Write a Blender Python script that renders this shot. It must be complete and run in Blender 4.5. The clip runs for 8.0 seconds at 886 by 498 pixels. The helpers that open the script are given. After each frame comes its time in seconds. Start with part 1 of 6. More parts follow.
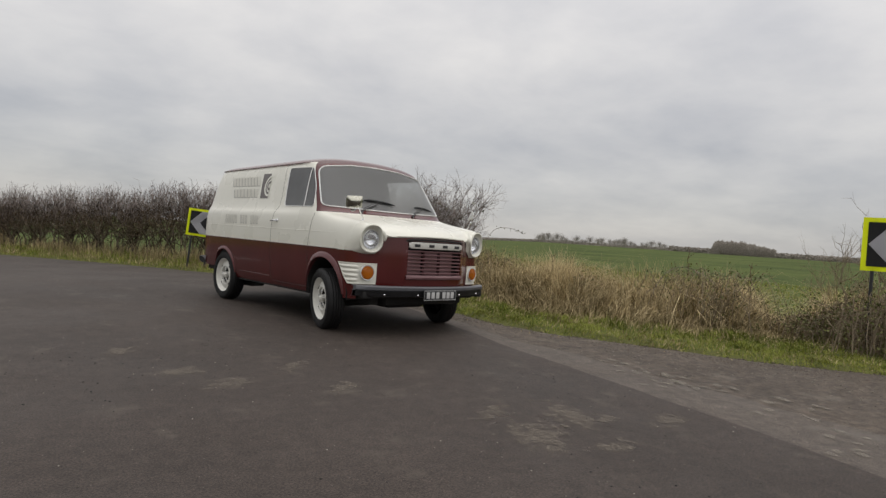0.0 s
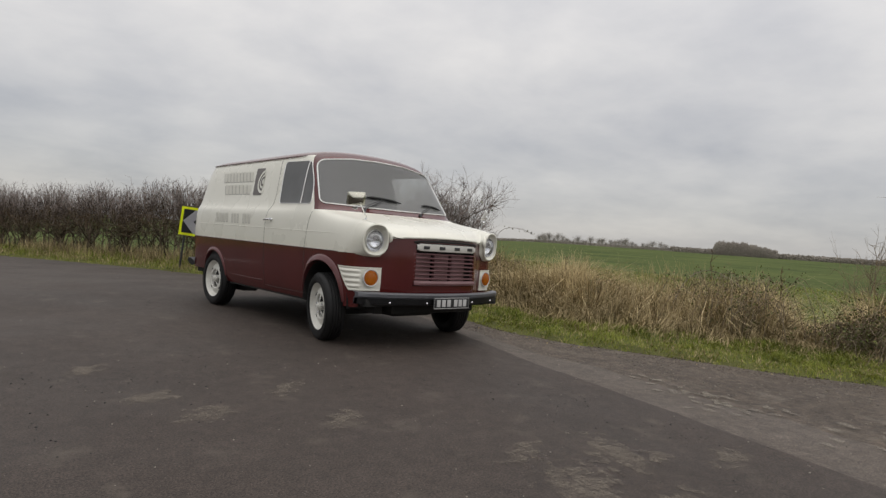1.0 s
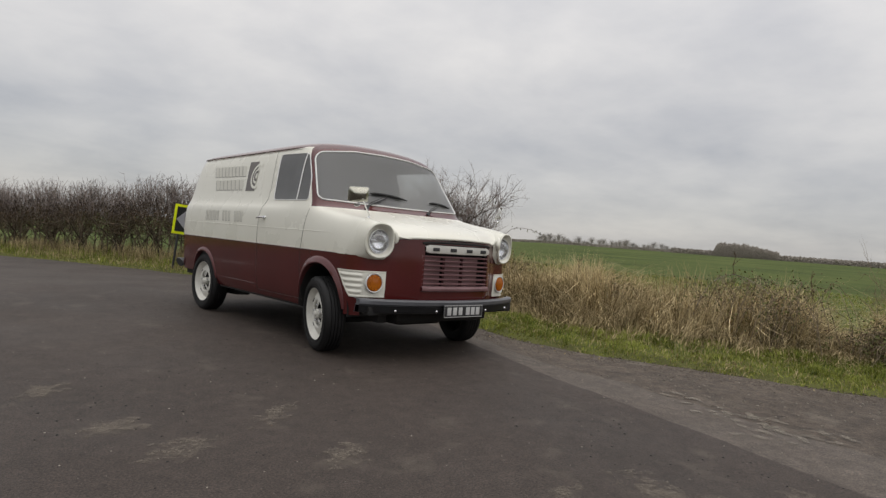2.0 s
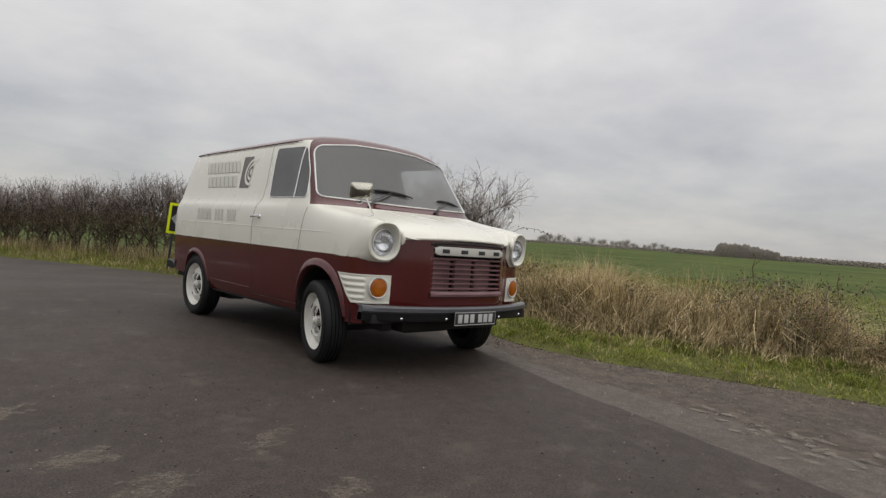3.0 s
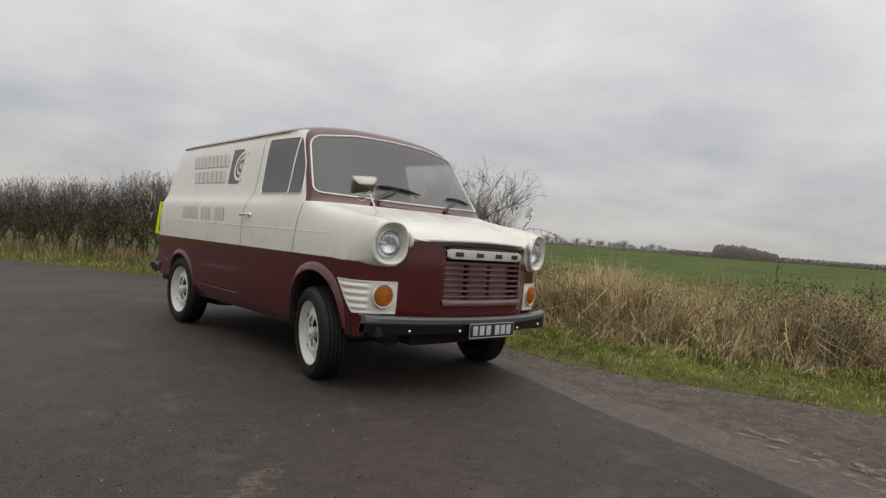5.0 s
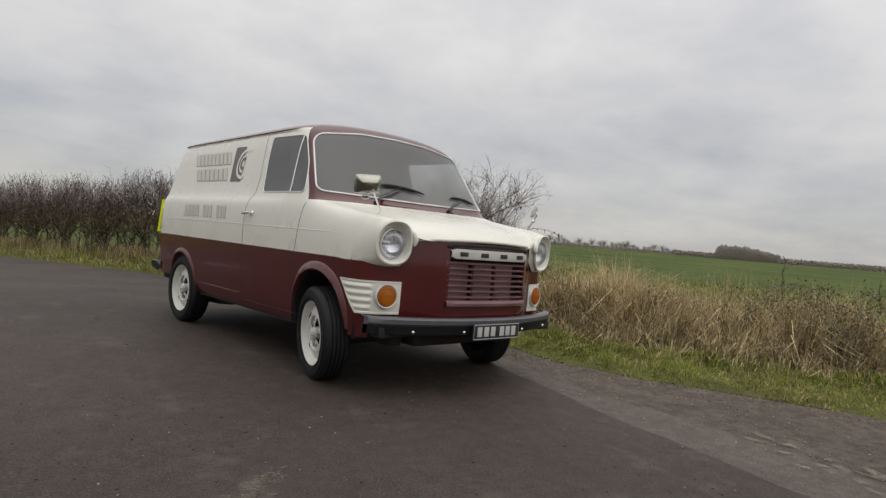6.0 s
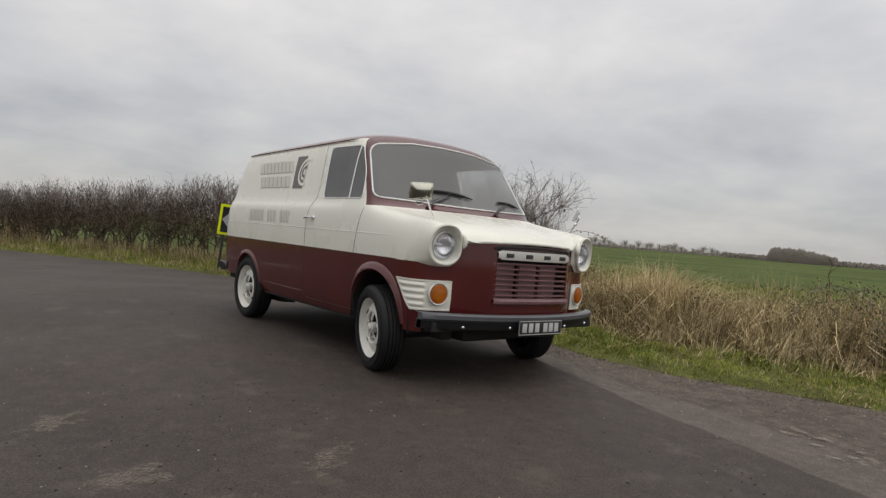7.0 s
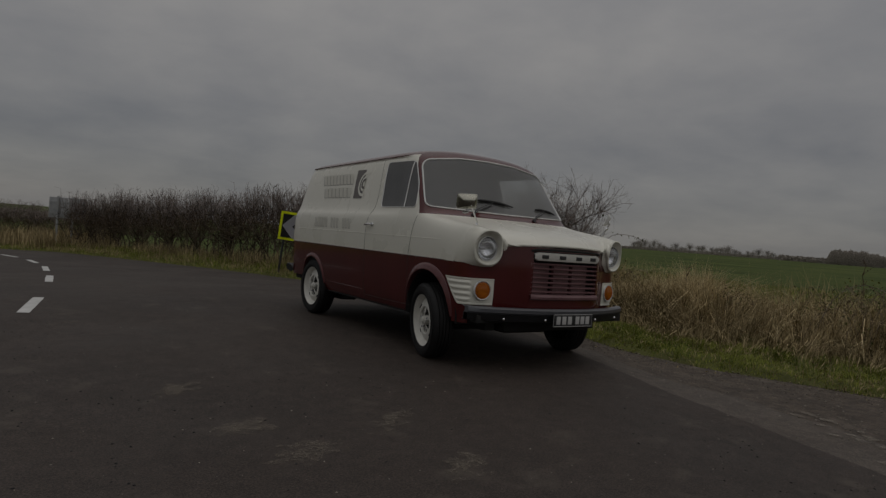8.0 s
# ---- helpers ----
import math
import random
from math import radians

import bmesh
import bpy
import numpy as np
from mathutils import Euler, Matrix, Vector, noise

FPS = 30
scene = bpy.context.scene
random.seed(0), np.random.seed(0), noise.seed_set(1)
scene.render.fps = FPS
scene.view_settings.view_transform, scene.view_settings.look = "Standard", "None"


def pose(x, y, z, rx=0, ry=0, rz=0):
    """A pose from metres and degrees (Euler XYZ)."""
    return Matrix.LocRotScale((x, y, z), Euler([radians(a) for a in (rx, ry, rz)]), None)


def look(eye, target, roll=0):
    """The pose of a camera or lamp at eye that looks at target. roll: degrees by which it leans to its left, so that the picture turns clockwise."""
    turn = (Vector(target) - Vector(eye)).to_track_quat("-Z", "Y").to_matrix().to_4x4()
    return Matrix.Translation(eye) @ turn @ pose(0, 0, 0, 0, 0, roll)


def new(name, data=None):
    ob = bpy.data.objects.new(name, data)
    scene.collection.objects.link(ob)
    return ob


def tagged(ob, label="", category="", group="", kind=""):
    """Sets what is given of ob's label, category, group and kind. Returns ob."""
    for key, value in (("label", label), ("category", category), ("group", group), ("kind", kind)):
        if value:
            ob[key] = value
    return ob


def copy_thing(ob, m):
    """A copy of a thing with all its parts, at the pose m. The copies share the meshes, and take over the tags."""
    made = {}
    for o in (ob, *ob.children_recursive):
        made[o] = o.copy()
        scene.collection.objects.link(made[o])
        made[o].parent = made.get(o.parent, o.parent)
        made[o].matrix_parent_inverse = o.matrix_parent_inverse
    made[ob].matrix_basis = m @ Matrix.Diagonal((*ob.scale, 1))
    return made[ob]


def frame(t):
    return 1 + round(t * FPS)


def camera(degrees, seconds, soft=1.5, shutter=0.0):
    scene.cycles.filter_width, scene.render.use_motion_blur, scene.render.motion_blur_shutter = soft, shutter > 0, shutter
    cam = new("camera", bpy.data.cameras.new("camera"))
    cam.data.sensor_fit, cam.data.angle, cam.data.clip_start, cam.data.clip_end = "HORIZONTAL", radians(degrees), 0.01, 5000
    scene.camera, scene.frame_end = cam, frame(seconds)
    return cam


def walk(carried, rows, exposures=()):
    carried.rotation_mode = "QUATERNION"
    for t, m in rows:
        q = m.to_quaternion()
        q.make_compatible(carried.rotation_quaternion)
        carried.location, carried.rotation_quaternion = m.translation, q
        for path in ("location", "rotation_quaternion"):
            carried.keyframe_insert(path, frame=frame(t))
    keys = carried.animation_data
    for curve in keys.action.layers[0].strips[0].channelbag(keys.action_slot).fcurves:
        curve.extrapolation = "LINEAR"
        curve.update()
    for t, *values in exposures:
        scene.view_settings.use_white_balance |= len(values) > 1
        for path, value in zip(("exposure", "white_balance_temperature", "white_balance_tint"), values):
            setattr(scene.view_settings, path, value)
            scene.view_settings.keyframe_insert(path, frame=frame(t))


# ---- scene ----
# world: x across the van, y from its front to its back, z up from the road; metres
cam = camera(70.0, 8.0, soft=1.35)
# seconds, eye x y z, yaw, pitch, roll
ROWS = [
    (0.0, -4.715, -6.187, 1.098, -42.81, -0.91, -3.90),
    (0.5, -4.514, -5.879, 1.102, -42.83, -0.94, -4.04),
    (1.0, -4.322, -5.591, 1.105, -42.80, -0.92, -4.04),
    (1.5, -4.138, -5.317, 1.105, -42.77, -0.94, -4.25),
    (3.0, -3.723, -4.678, 1.104, -42.78, -0.91, -4.37),
    (3.5, -3.616, -4.507, 1.102, -42.84, -0.92, -4.34),
    (4.0, -3.523, -4.365, 1.101, -42.89, -0.86, -4.36),
    (4.5, -3.455, -4.252, 1.100, -42.99, -0.81, -4.41),
    (6.0, -3.378, -4.117, 1.101, -42.84, -0.89, -4.77),
    (6.5, -3.477, -4.202, 1.101, -41.43, -0.94, -4.79),
    (7.0, -3.643, -4.359, 1.101, -38.90, -1.03, -4.75),
    (7.5, -3.873, -4.657, 1.103, -36.06, -1.04, -4.65),
    (8.0, -4.070, -4.931, 1.104, -34.69, -1.02, -4.46),
]
EXPOSURES = [(0.0, 0.0, 6700, 11), (7.2, 0.0, 6700, 11), (7.5, -0.37, 6700, 11), (7.75, -0.95, 6700, 11), (8.0, -1.68, 6700, 11)]
walk(cam, [(t, pose(x, y, z, 90 + pitch, roll, yaw)) for t, x, y, z, yaw, pitch, roll in ROWS], EXPOSURES)

# ---- light: a bright overcast sky ----
SUN_ELEVATION, SUN_ROTATION = radians(62), radians(165)
world = bpy.data.worlds.new("overcast")
scene.world = world
world.use_nodes = True
wn, wl = world.node_tree.nodes, world.node_tree.links
wn.clear()


def wnode(kind, **values):
    n = wn.new(kind)
    for k, v in values.items():
        n.inputs[k].default_value = v
    return n


w_out = wn.new("ShaderNodeOutputWorld")
w_sky = wn.new("ShaderNodeTexSky")
w_sky.sky_type, w_sky.sun_disc = "NISHITA", False
w_sky.sun_elevation, w_sky.sun_rotation = SUN_ELEVATION, SUN_ROTATION
w_bg_sky = wnode("ShaderNodeBackground", Strength=0.015)
w_bg_cloud = wnode("ShaderNodeBackground", Strength=1.0)
wl.new(w_sky.outputs["Color"], w_bg_sky.inputs["Color"])
w_add = wn.new("ShaderNodeAddShader")
wl.new(w_bg_sky.outputs[0], w_add.inputs[0])
wl.new(w_bg_cloud.outputs[0], w_add.inputs[1])
wl.new(w_add.outputs[0], w_out.inputs["Surface"])
# cloud deck: the direction laid onto a flat layer overhead
w_geo = wn.new("ShaderNodeTexCoord")
w_sep = wn.new("ShaderNodeSeparateXYZ")
wl.new(w_geo.outputs["Generated"], w_sep.inputs[0])
w_lift = wn.new("ShaderNodeMath")
w_lift.operation = "MAXIMUM"
wl.new(w_sep.outputs["Z"], w_lift.inputs[0])
w_lift.inputs[1].default_value = 0.0
w_den = wn.new("ShaderNodeMath")
w_den.operation = "ADD"
wl.new(w_lift.outputs[0], w_den.inputs[0])
w_den.inputs[1].default_value = 0.24
w_div = wn.new("ShaderNodeVectorMath")
w_div.operation = "SCALE"
w_inv = wn.new("ShaderNodeMath")
w_inv.operation = "DIVIDE"
w_inv.inputs[0].default_value = 1.0
wl.new(w_den.outputs[0], w_inv.inputs[1])
wl.new(w_geo.outputs["Generated"], w_div.inputs[0])
wl.new(w_inv.outputs[0], w_div.inputs["Scale"])
w_big = wnode("ShaderNodeTexNoise", Scale=0.75, Detail=5.0, Roughness=0.5, Distortion=0.1)
w_small = wnode("ShaderNodeTexNoise", Scale=2.6, Detail=6.0, Roughness=0.55, Distortion=0.15)
for n in (w_big, w_small):
    wl.new(w_div.outputs[0], n.inputs["Vector"])
w_mix = wn.new("ShaderNodeMath")
w_mix.operation = "MULTIPLY_ADD"
wl.new(w_small.outputs["Fac"], w_mix.inputs[0])
w_mix.inputs[1].default_value = 0.6
wl.new(w_big.outputs["Fac"], w_mix.inputs[2])
w_ramp = wn.new("ShaderNodeValToRGB")
w_ramp.color_ramp.elements[0].position, w_ramp.color_ramp.elements[0].color = 0.50, (0.338, 0.350, 0.378, 1)
w_ramp.color_ramp.elements[1].position, w_ramp.color_ramp.elements[1].color = 1.10, (0.560, 0.555, 0.548, 1)
wl.new(w_mix.outputs[0], w_ramp.inputs["Fac"])
# the layer thins overhead, so the zenith is brighter than the rim
w_zen = wn.new("ShaderNodeFloatCurve")
w_zen.mapping.use_clip = False
for k, (a, b) in enumerate(((0.0, 0.226), (0.40, 0.378), (1.0, 0.88))):  # quarter of the strength by the height
    if k in (0, 2):
        w_zen.mapping.curves[0].points[k // 2].location = (a, b)
    else:
        w_zen.mapping.curves[0].points.new(a, b)
w_zen.mapping.update()
wl.new(w_sep.outputs["Z"], w_zen.inputs["Value"])
w_four = wn.new("ShaderNodeMath")
w_four.operation = "MULTIPLY"
wl.new(w_zen.outputs[0], w_four.inputs[0])
w_four.inputs[1].default_value = 4.0
w_mul = wn.new("ShaderNodeVectorMath")
w_mul.operation = "SCALE"
wl.new(w_ramp.outputs["Color"], w_mul.inputs[0])
wl.new(w_four.outputs[0], w_mul.inputs["Scale"])
wl.new(w_mul.outputs[0], w_bg_cloud.inputs["Color"])

sun = new("sun", bpy.data.lights.new("sun", "SUN"))
sun.data.energy, sun.data.angle, sun.data.color = 0.62, radians(110), (1.0, 0.97, 0.92)
sun.matrix_world = look((0, 0, 30), (0 + 30 * math.sin(SUN_ROTATION) * -1 / math.tan(SUN_ELEVATION),
                                      30 * math.cos(SUN_ROTATION) * -1 / math.tan(SUN_ELEVATION), 0))


# ---- materials ----
def shader(name):
    m = bpy.data.materials.new(name)
    m.use_nodes = True
    return m, m.node_tree.nodes, m.node_tree.links, m.node_tree.nodes["Principled BSDF"]


def paint(name, dark, light, rough=0.5, metal=0.0, scale=3.0, fine=60.0, bump=0.0, fine_bump=0.0, coat=0.0, spread=0.35,
          island=False, rough_var=0.1, sheen=0.0):
    """A surface with colour varying at two scales between dark and light, and relief."""
    m, n, l, b = shader(name)
    tc = n.new("ShaderNodeTexCoord")
    big, small = n.new("ShaderNodeTexNoise"), n.new("ShaderNodeTexNoise")
    big.inputs["Scale"].default_value, big.inputs["Detail"].default_value = scale, 6
    small.inputs["Scale"].default_value, small.inputs["Detail"].default_value = fine, 4
    for t in (big, small):
        l.new(tc.outputs["Object"], t.inputs["Vector"])
    mix = n.new("ShaderNodeMath")
    mix.operation = "MULTIPLY_ADD"
    l.new(small.outputs["Fac"], mix.inputs[0])
    mix.inputs[1].default_value = spread
    l.new(big.outputs["Fac"], mix.inputs[2])
    fac = mix.outputs[0]
    if island:
        geo = n.new("ShaderNodeNewGeometry")
        add = n.new("ShaderNodeMath")
        add.operation = "MULTIPLY_ADD"
        l.new(geo.outputs["Random Per Island"], add.inputs[0])
        add.inputs[1].default_value = 0.7
        sub = n.new("ShaderNodeMath")
        sub.operation = "SUBTRACT"
        l.new(fac, sub.inputs[0])
        sub.inputs[1].default_value = 0.35
        l.new(sub.outputs[0], add.inputs[2])
        fac = add.outputs[0]
    ramp = n.new("ShaderNodeValToRGB")
    e = ramp.color_ramp.elements
    e[0].position, e[0].color = 0.38, (*dark, 1)
    e[1].position, e[1].color = 0.92, (*light, 1)
    l.new(fac, ramp.inputs["Fac"])
    l.new(ramp.outputs["Color"], b.inputs["Base Color"])
    rr = n.new("ShaderNodeMapRange")
    l.new(big.outputs["Fac"], rr.inputs["Value"])
    rr.inputs["To Min"].default_value, rr.inputs["To Max"].default_value = max(0.02, rough - rough_var), min(1, rough + rough_var)
    l.new(rr.outputs["Result"], b.inputs["Roughness"])
    b.inputs["Metallic"].default_value = metal
    b.inputs["Coat Weight"].default_value = coat
    b.inputs["Coat Roughness"].default_value = 0.12
    if bump or fine_bump:
        total = n.new("ShaderNodeMath")
        total.operation = "MULTIPLY_ADD"
        l.new(small.outputs["Fac"], total.inputs[0])
        total.inputs[1].default_value = fine_bump
        sc = n.new("ShaderNodeMath")
        sc.operation = "MULTIPLY"
        l.new(big.outputs["Fac"], sc.inputs[0])
        sc.inputs[1].default_value = bump
        l.new(sc.outputs[0], total.inputs[2])
        bp = n.new("ShaderNodeBump")
        bp.inputs["Strength"].default_value, bp.inputs["Distance"].default_value = 1.0, 1.0
        l.new(total.outputs[0], bp.inputs["Height"])
        l.new(bp.outputs["Normal"], b.inputs["Normal"])
    return m


CREAM = paint("cream_paint", (0.685, 0.675, 0.588), (0.735, 0.723, 0.638), rough=0.28, scale=2.2, fine=40, coat=0.15, bump=0.001)
CREAM_MATT = paint("cream_wheel_paint", (0.54, 0.53, 0.48), (0.68, 0.67, 0.61), rough=0.45, scale=9, fine=70)
MAROON = paint("maroon_paint", (0.066, 0.0095, 0.0095), (0.088, 0.0135, 0.013), rough=0.12, scale=2.2, fine=40, bump=0.0008, rough_var=0.05, coat=0.25)
MAROON.node_tree.nodes["Principled BSDF"].inputs["Specular IOR Level"].default_value = 0.45
# a paler, greyer maroon than the body, for the arch lips
ARCH_PAINT = paint("pale_maroon_paint", (0.105, 0.032, 0.033), (0.145, 0.055, 0.056), rough=0.22, scale=3, fine=40)
# paler, greyer maroon for the grille's pieces
PALE_MAROON = paint("pale_maroon_plastic", (0.135, 0.062, 0.066), (0.215, 0.118, 0.124), rough=0.42, scale=5, fine=60)
RUBBER = paint("tyre_rubber", (0.008, 0.008, 0.0085), (0.016, 0.0157, 0.0157), rough=0.6, scale=14, fine=120, fine_bump=0.0006)
RUBBER.node_tree.nodes["Principled BSDF"].inputs["Specular IOR Level"].default_value = 0.28
BLACK = paint("black_satin", (0.014, 0.014, 0.015), (0.028, 0.028, 0.030), rough=0.42, scale=6, fine=90)
BUMPER = paint("bumper_grey_black", (0.050, 0.052, 0.058), (0.085, 0.087, 0.096), rough=0.33, scale=5, fine=70)
UNDER = paint("underseal", (0.008, 0.008, 0.008), (0.02, 0.018, 0.016), rough=0.9, scale=8, fine=60)
CHROME = paint("chrome", (0.66, 0.67, 0.68), (0.78, 0.78, 0.78), rough=0.14, metal=1.0, scale=8, fine=60, rough_var=0.06)
SILVERED = paint("silvered_reflector", (0.78, 0.79, 0.80), (0.88, 0.88, 0.88), rough=0.14, metal=1.0, scale=8, fine=60, rough_var=0.06)
# chrome darkened towards olive, the reflected ground put into its colour
MIRROR_SHELL = paint("darkened_chrome", (0.27, 0.265, 0.225), (0.38, 0.375, 0.32), rough=0.26, metal=1.0, scale=10, fine=60)
TRIM = paint("bright_trim", (0.62, 0.62, 0.60), (0.74, 0.74, 0.72), rough=0.35, metal=0.35, scale=8, fine=60)
SILVER = paint("silver_panel", (0.52, 0.51, 0.47), (0.62, 0.61, 0.57), rough=0.4, metal=0.3, scale=8, fine=60)
# headlining cloth with the cab's shade put into its colour
LINING = paint("darkened_headlining", (0.045, 0.045, 0.043), (0.07, 0.07, 0.066), rough=0.9, scale=6, fine=60)
SEAM = paint("panel_gap", (0.03, 0.026, 0.024), (0.06, 0.05, 0.045), rough=0.8, scale=8, fine=60)
GREY_INK = paint("grey_lettering", (0.30, 0.29, 0.26), (0.39, 0.38, 0.34), rough=0.5, scale=9, fine=60)
PALE_INK = paint("pale_lettering", (0.57, 0.56, 0.49), (0.64, 0.63, 0.56), rough=0.5, scale=9, fine=60)
DARK_INK = paint("dark_lettering", (0.10, 0.09, 0.085), (0.16, 0.145, 0.135), rough=0.5, scale=9, fine=60)
PLATE_INK = paint("plate_silver", (0.42, 0.42, 0.41), (0.52, 0.52, 0.51), rough=0.4, scale=30, fine=90)
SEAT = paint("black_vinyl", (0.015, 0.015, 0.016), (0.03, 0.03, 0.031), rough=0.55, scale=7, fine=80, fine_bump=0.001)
YELLOW = paint("fluorescent_yellow", (0.80, 0.88, 0.01), (0.88, 0.94, 0.02), rough=0.45, scale=5, fine=50)
SIGN_BLACK = paint("sign_black", (0.016, 0.016, 0.018), (0.03, 0.03, 0.032), rough=0.4, scale=5, fine=50)
SIGN_WHITE = paint("sign_white", (0.50, 0.50, 0.53), (0.58, 0.58, 0.61), rough=0.4, scale=5, fine=50)
GALV = paint("galvanised_grey", (0.30, 0.31, 0.31), (0.42, 0.43, 0.43), rough=0.5, metal=0.5, scale=6, fine=50)
TWIG = paint("bare_twig_bark", (0.080, 0.065, 0.057), (0.31, 0.26, 0.235), rough=0.9, scale=5, fine=60, island=True)
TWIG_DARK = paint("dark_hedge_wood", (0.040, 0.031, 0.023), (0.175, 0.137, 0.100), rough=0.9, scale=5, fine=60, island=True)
TWIG_PALE = paint("pale_twig_bark", (0.12, 0.092, 0.062), (0.29, 0.235, 0.165), rough=0.9, scale=5, fine=60, island=True)
DEAD_LEAF = paint("brown_dead_leaves", (0.052, 0.036, 0.023), (0.17, 0.115, 0.070), rough=0.85, scale=6, fine=40, island=True)
BRAMBLE_LEAF = paint("dark_bramble_leaves", (0.052, 0.066, 0.022), (0.19, 0.20, 0.070), rough=0.6, scale=6, fine=40, island=True)
STRAW = paint("dead_straw_grass", (0.21, 0.160, 0.078), (0.68, 0.55, 0.32), rough=0.8, scale=1.2, fine=25, island=True)
STRAW_DIM = paint("dull_brown_grass", (0.15, 0.114, 0.056), (0.50, 0.40, 0.225), rough=0.85, scale=1.2, fine=25, island=True)
GRASS = paint("verge_grass", (0.070, 0.098, 0.015), (0.275, 0.295, 0.060), rough=0.7, scale=0.9, fine=18, island=True)
# paler and greyer than bark: the haze of distance is in this colour
FAR_COPSE = paint("far_copse", (0.24, 0.218, 0.19), (0.38, 0.345, 0.30), rough=0.95, scale=0.25, fine=3, island=True)
FAR_WOOD = paint("far_bare_trees", (0.16, 0.15, 0.135), (0.27, 0.25, 0.22), rough=0.95, scale=0.4, fine=4, island=True)
LINE_PAINT = paint("worn_road_paint", (0.42, 0.42, 0.40), (0.62, 0.62, 0.60), rough=0.7, scale=6, fine=70)
STONE = paint("small_stones", (0.07, 0.062, 0.05), (0.30, 0.27, 0.225), rough=0.85, scale=20, fine=80, island=True)
SOIL = paint("bare_wet_soil", (0.034, 0.026, 0.020), (0.085, 0.066, 0.048), rough=0.85, scale=3.5, fine=45, bump=0.012, fine_bump=0.008, spread=0.5)
EARTH = paint("verge_soil", (0.050, 0.052, 0.018), (0.115, 0.120, 0.036), rough=0.95, scale=1.6, fine=30, bump=0.02, fine_bump=0.01)

for m in (TWIG, TWIG_DARK, TWIG_PALE, DEAD_LEAF, BRAMBLE_LEAF, STRAW, STRAW_DIM, GRASS, FAR_COPSE, FAR_WOOD, EARTH):  # dull plant matter
    m.node_tree.nodes["Principled BSDF"].inputs["Specular IOR Level"].default_value = 0.12


def glass(name, tint, dust, ior=1.5, rough=0.0):
    """Clear pane with a film of dust on it."""
    m, n, l, b = shader(name)
    b.inputs["Base Color"].default_value = (*tint, 1)
    b.inputs["Transmission Weight"].default_value = 1.0
    b.inputs["Roughness"].default_value, b.inputs["IOR"].default_value = rough, ior
    film = n.new("ShaderNodeBsdfDiffuse")
    film.inputs["Color"].default_value = (0.40, 0.41, 0.40, 1)
    tc, no, mr = n.new("ShaderNodeTexCoord"), n.new("ShaderNodeTexNoise"), n.new("ShaderNodeMapRange")
    no.inputs["Scale"].default_value, no.inputs["Detail"].default_value = 3.0, 5
    l.new(tc.outputs["Object"], no.inputs["Vector"])
    l.new(no.outputs["Fac"], mr.inputs["Value"])
    mr.inputs["To Min"].default_value, mr.inputs["To Max"].default_value = dust * 0.6, dust * 1.4
    mix = n.new("ShaderNodeMixShader")
    l.new(mr.outputs["Result"], mix.inputs["Fac"])
    l.new(b.outputs[0], mix.inputs[1])
    l.new(film.outputs[0], mix.inputs[2])
    l.new(mix.outputs[0], n["Material Output"].inputs["Surface"])
    return m


def pane_glass(name, tint, dust, ior=1.5):
    """Thin window glass: clear, glossy by angle, with a film of dust on it."""
    m = glass(name, tint, dust, ior)
    n, l = m.node_tree.nodes, m.node_tree.links
    n.remove(n["Principled BSDF"])
    through_pane, shine, film = n.new("ShaderNodeBsdfTransparent"), n.new("ShaderNodeBsdfGlossy"), n["Mix Shader"]
    through_pane.inputs["Color"].default_value = (*tint, 1)
    shine.inputs["Color"].default_value = (1, 1, 1, 1)
    shine.inputs["Roughness"].default_value = 0.29
    facing, power, gloss = n.new("ShaderNodeLayerWeight"), n.new("ShaderNodeMath"), n.new("ShaderNodeMapRange")
    facing.inputs["Blend"].default_value = 0.5
    power.operation = "POWER"
    power.inputs[1].default_value = 5.0
    gloss.inputs["To Min"].default_value = 1.85 * ((ior - 1) / (ior + 1)) ** 2  # both faces of the pane
    l.new(facing.outputs["Facing"], power.inputs[0])
    l.new(power.outputs[0], gloss.inputs["Value"])
    coat = n.new("ShaderNodeMixShader")
    l.new(gloss.outputs["Result"], coat.inputs["Fac"])
    l.new(film.outputs[0], coat.inputs[1])
    l.new(shine.outputs[0], coat.inputs[2])
    l.new(through_pane.outputs[0], film.inputs[1])
    onward, scatter = n.new("ShaderNodeBsdfTranslucent"), n.new("ShaderNodeMixShader")  # dust sends half of the light on
    onward.inputs["Color"].default_value = (0.8, 0.8, 0.8, 1)
    scatter.inputs["Fac"].default_value = 0.5
    l.new(n["Diffuse BSDF"].outputs[0], scatter.inputs[1])
    l.new(onward.outputs[0], scatter.inputs[2])
    l.new(scatter.outputs[0], film.inputs[2])
    l.new(coat.outputs[0], n["Material Output"].inputs["Surface"])
    return m


SCREEN_GLASS = pane_glass("windscreen_glass", (0.80, 0.82, 0.81), 0.30, 1.5)
dust_film = SCREEN_GLASS.node_tree.nodes["Map Range"]
dust_film.inputs["To Min"].default_value, dust_film.inputs["To Max"].default_value = 0.25, 0.29
SCREEN_GLASS.node_tree.nodes["Diffuse BSDF"].inputs["Color"].default_value = (0.265, 0.275, 0.262, 1)
CLEAR_GLASS = bpy.data.materials.new("clear_inner_glass")
CLEAR_GLASS.use_nodes = True
CLEAR_GLASS.node_tree.nodes.remove(CLEAR_GLASS.node_tree.nodes["Principled BSDF"])
CLEAR_GLASS.node_tree.links.new(CLEAR_GLASS.node_tree.nodes.new("ShaderNodeBsdfTransparent").outputs[0],
                                CLEAR_GLASS.node_tree.nodes["Material Output"].inputs["Surface"])
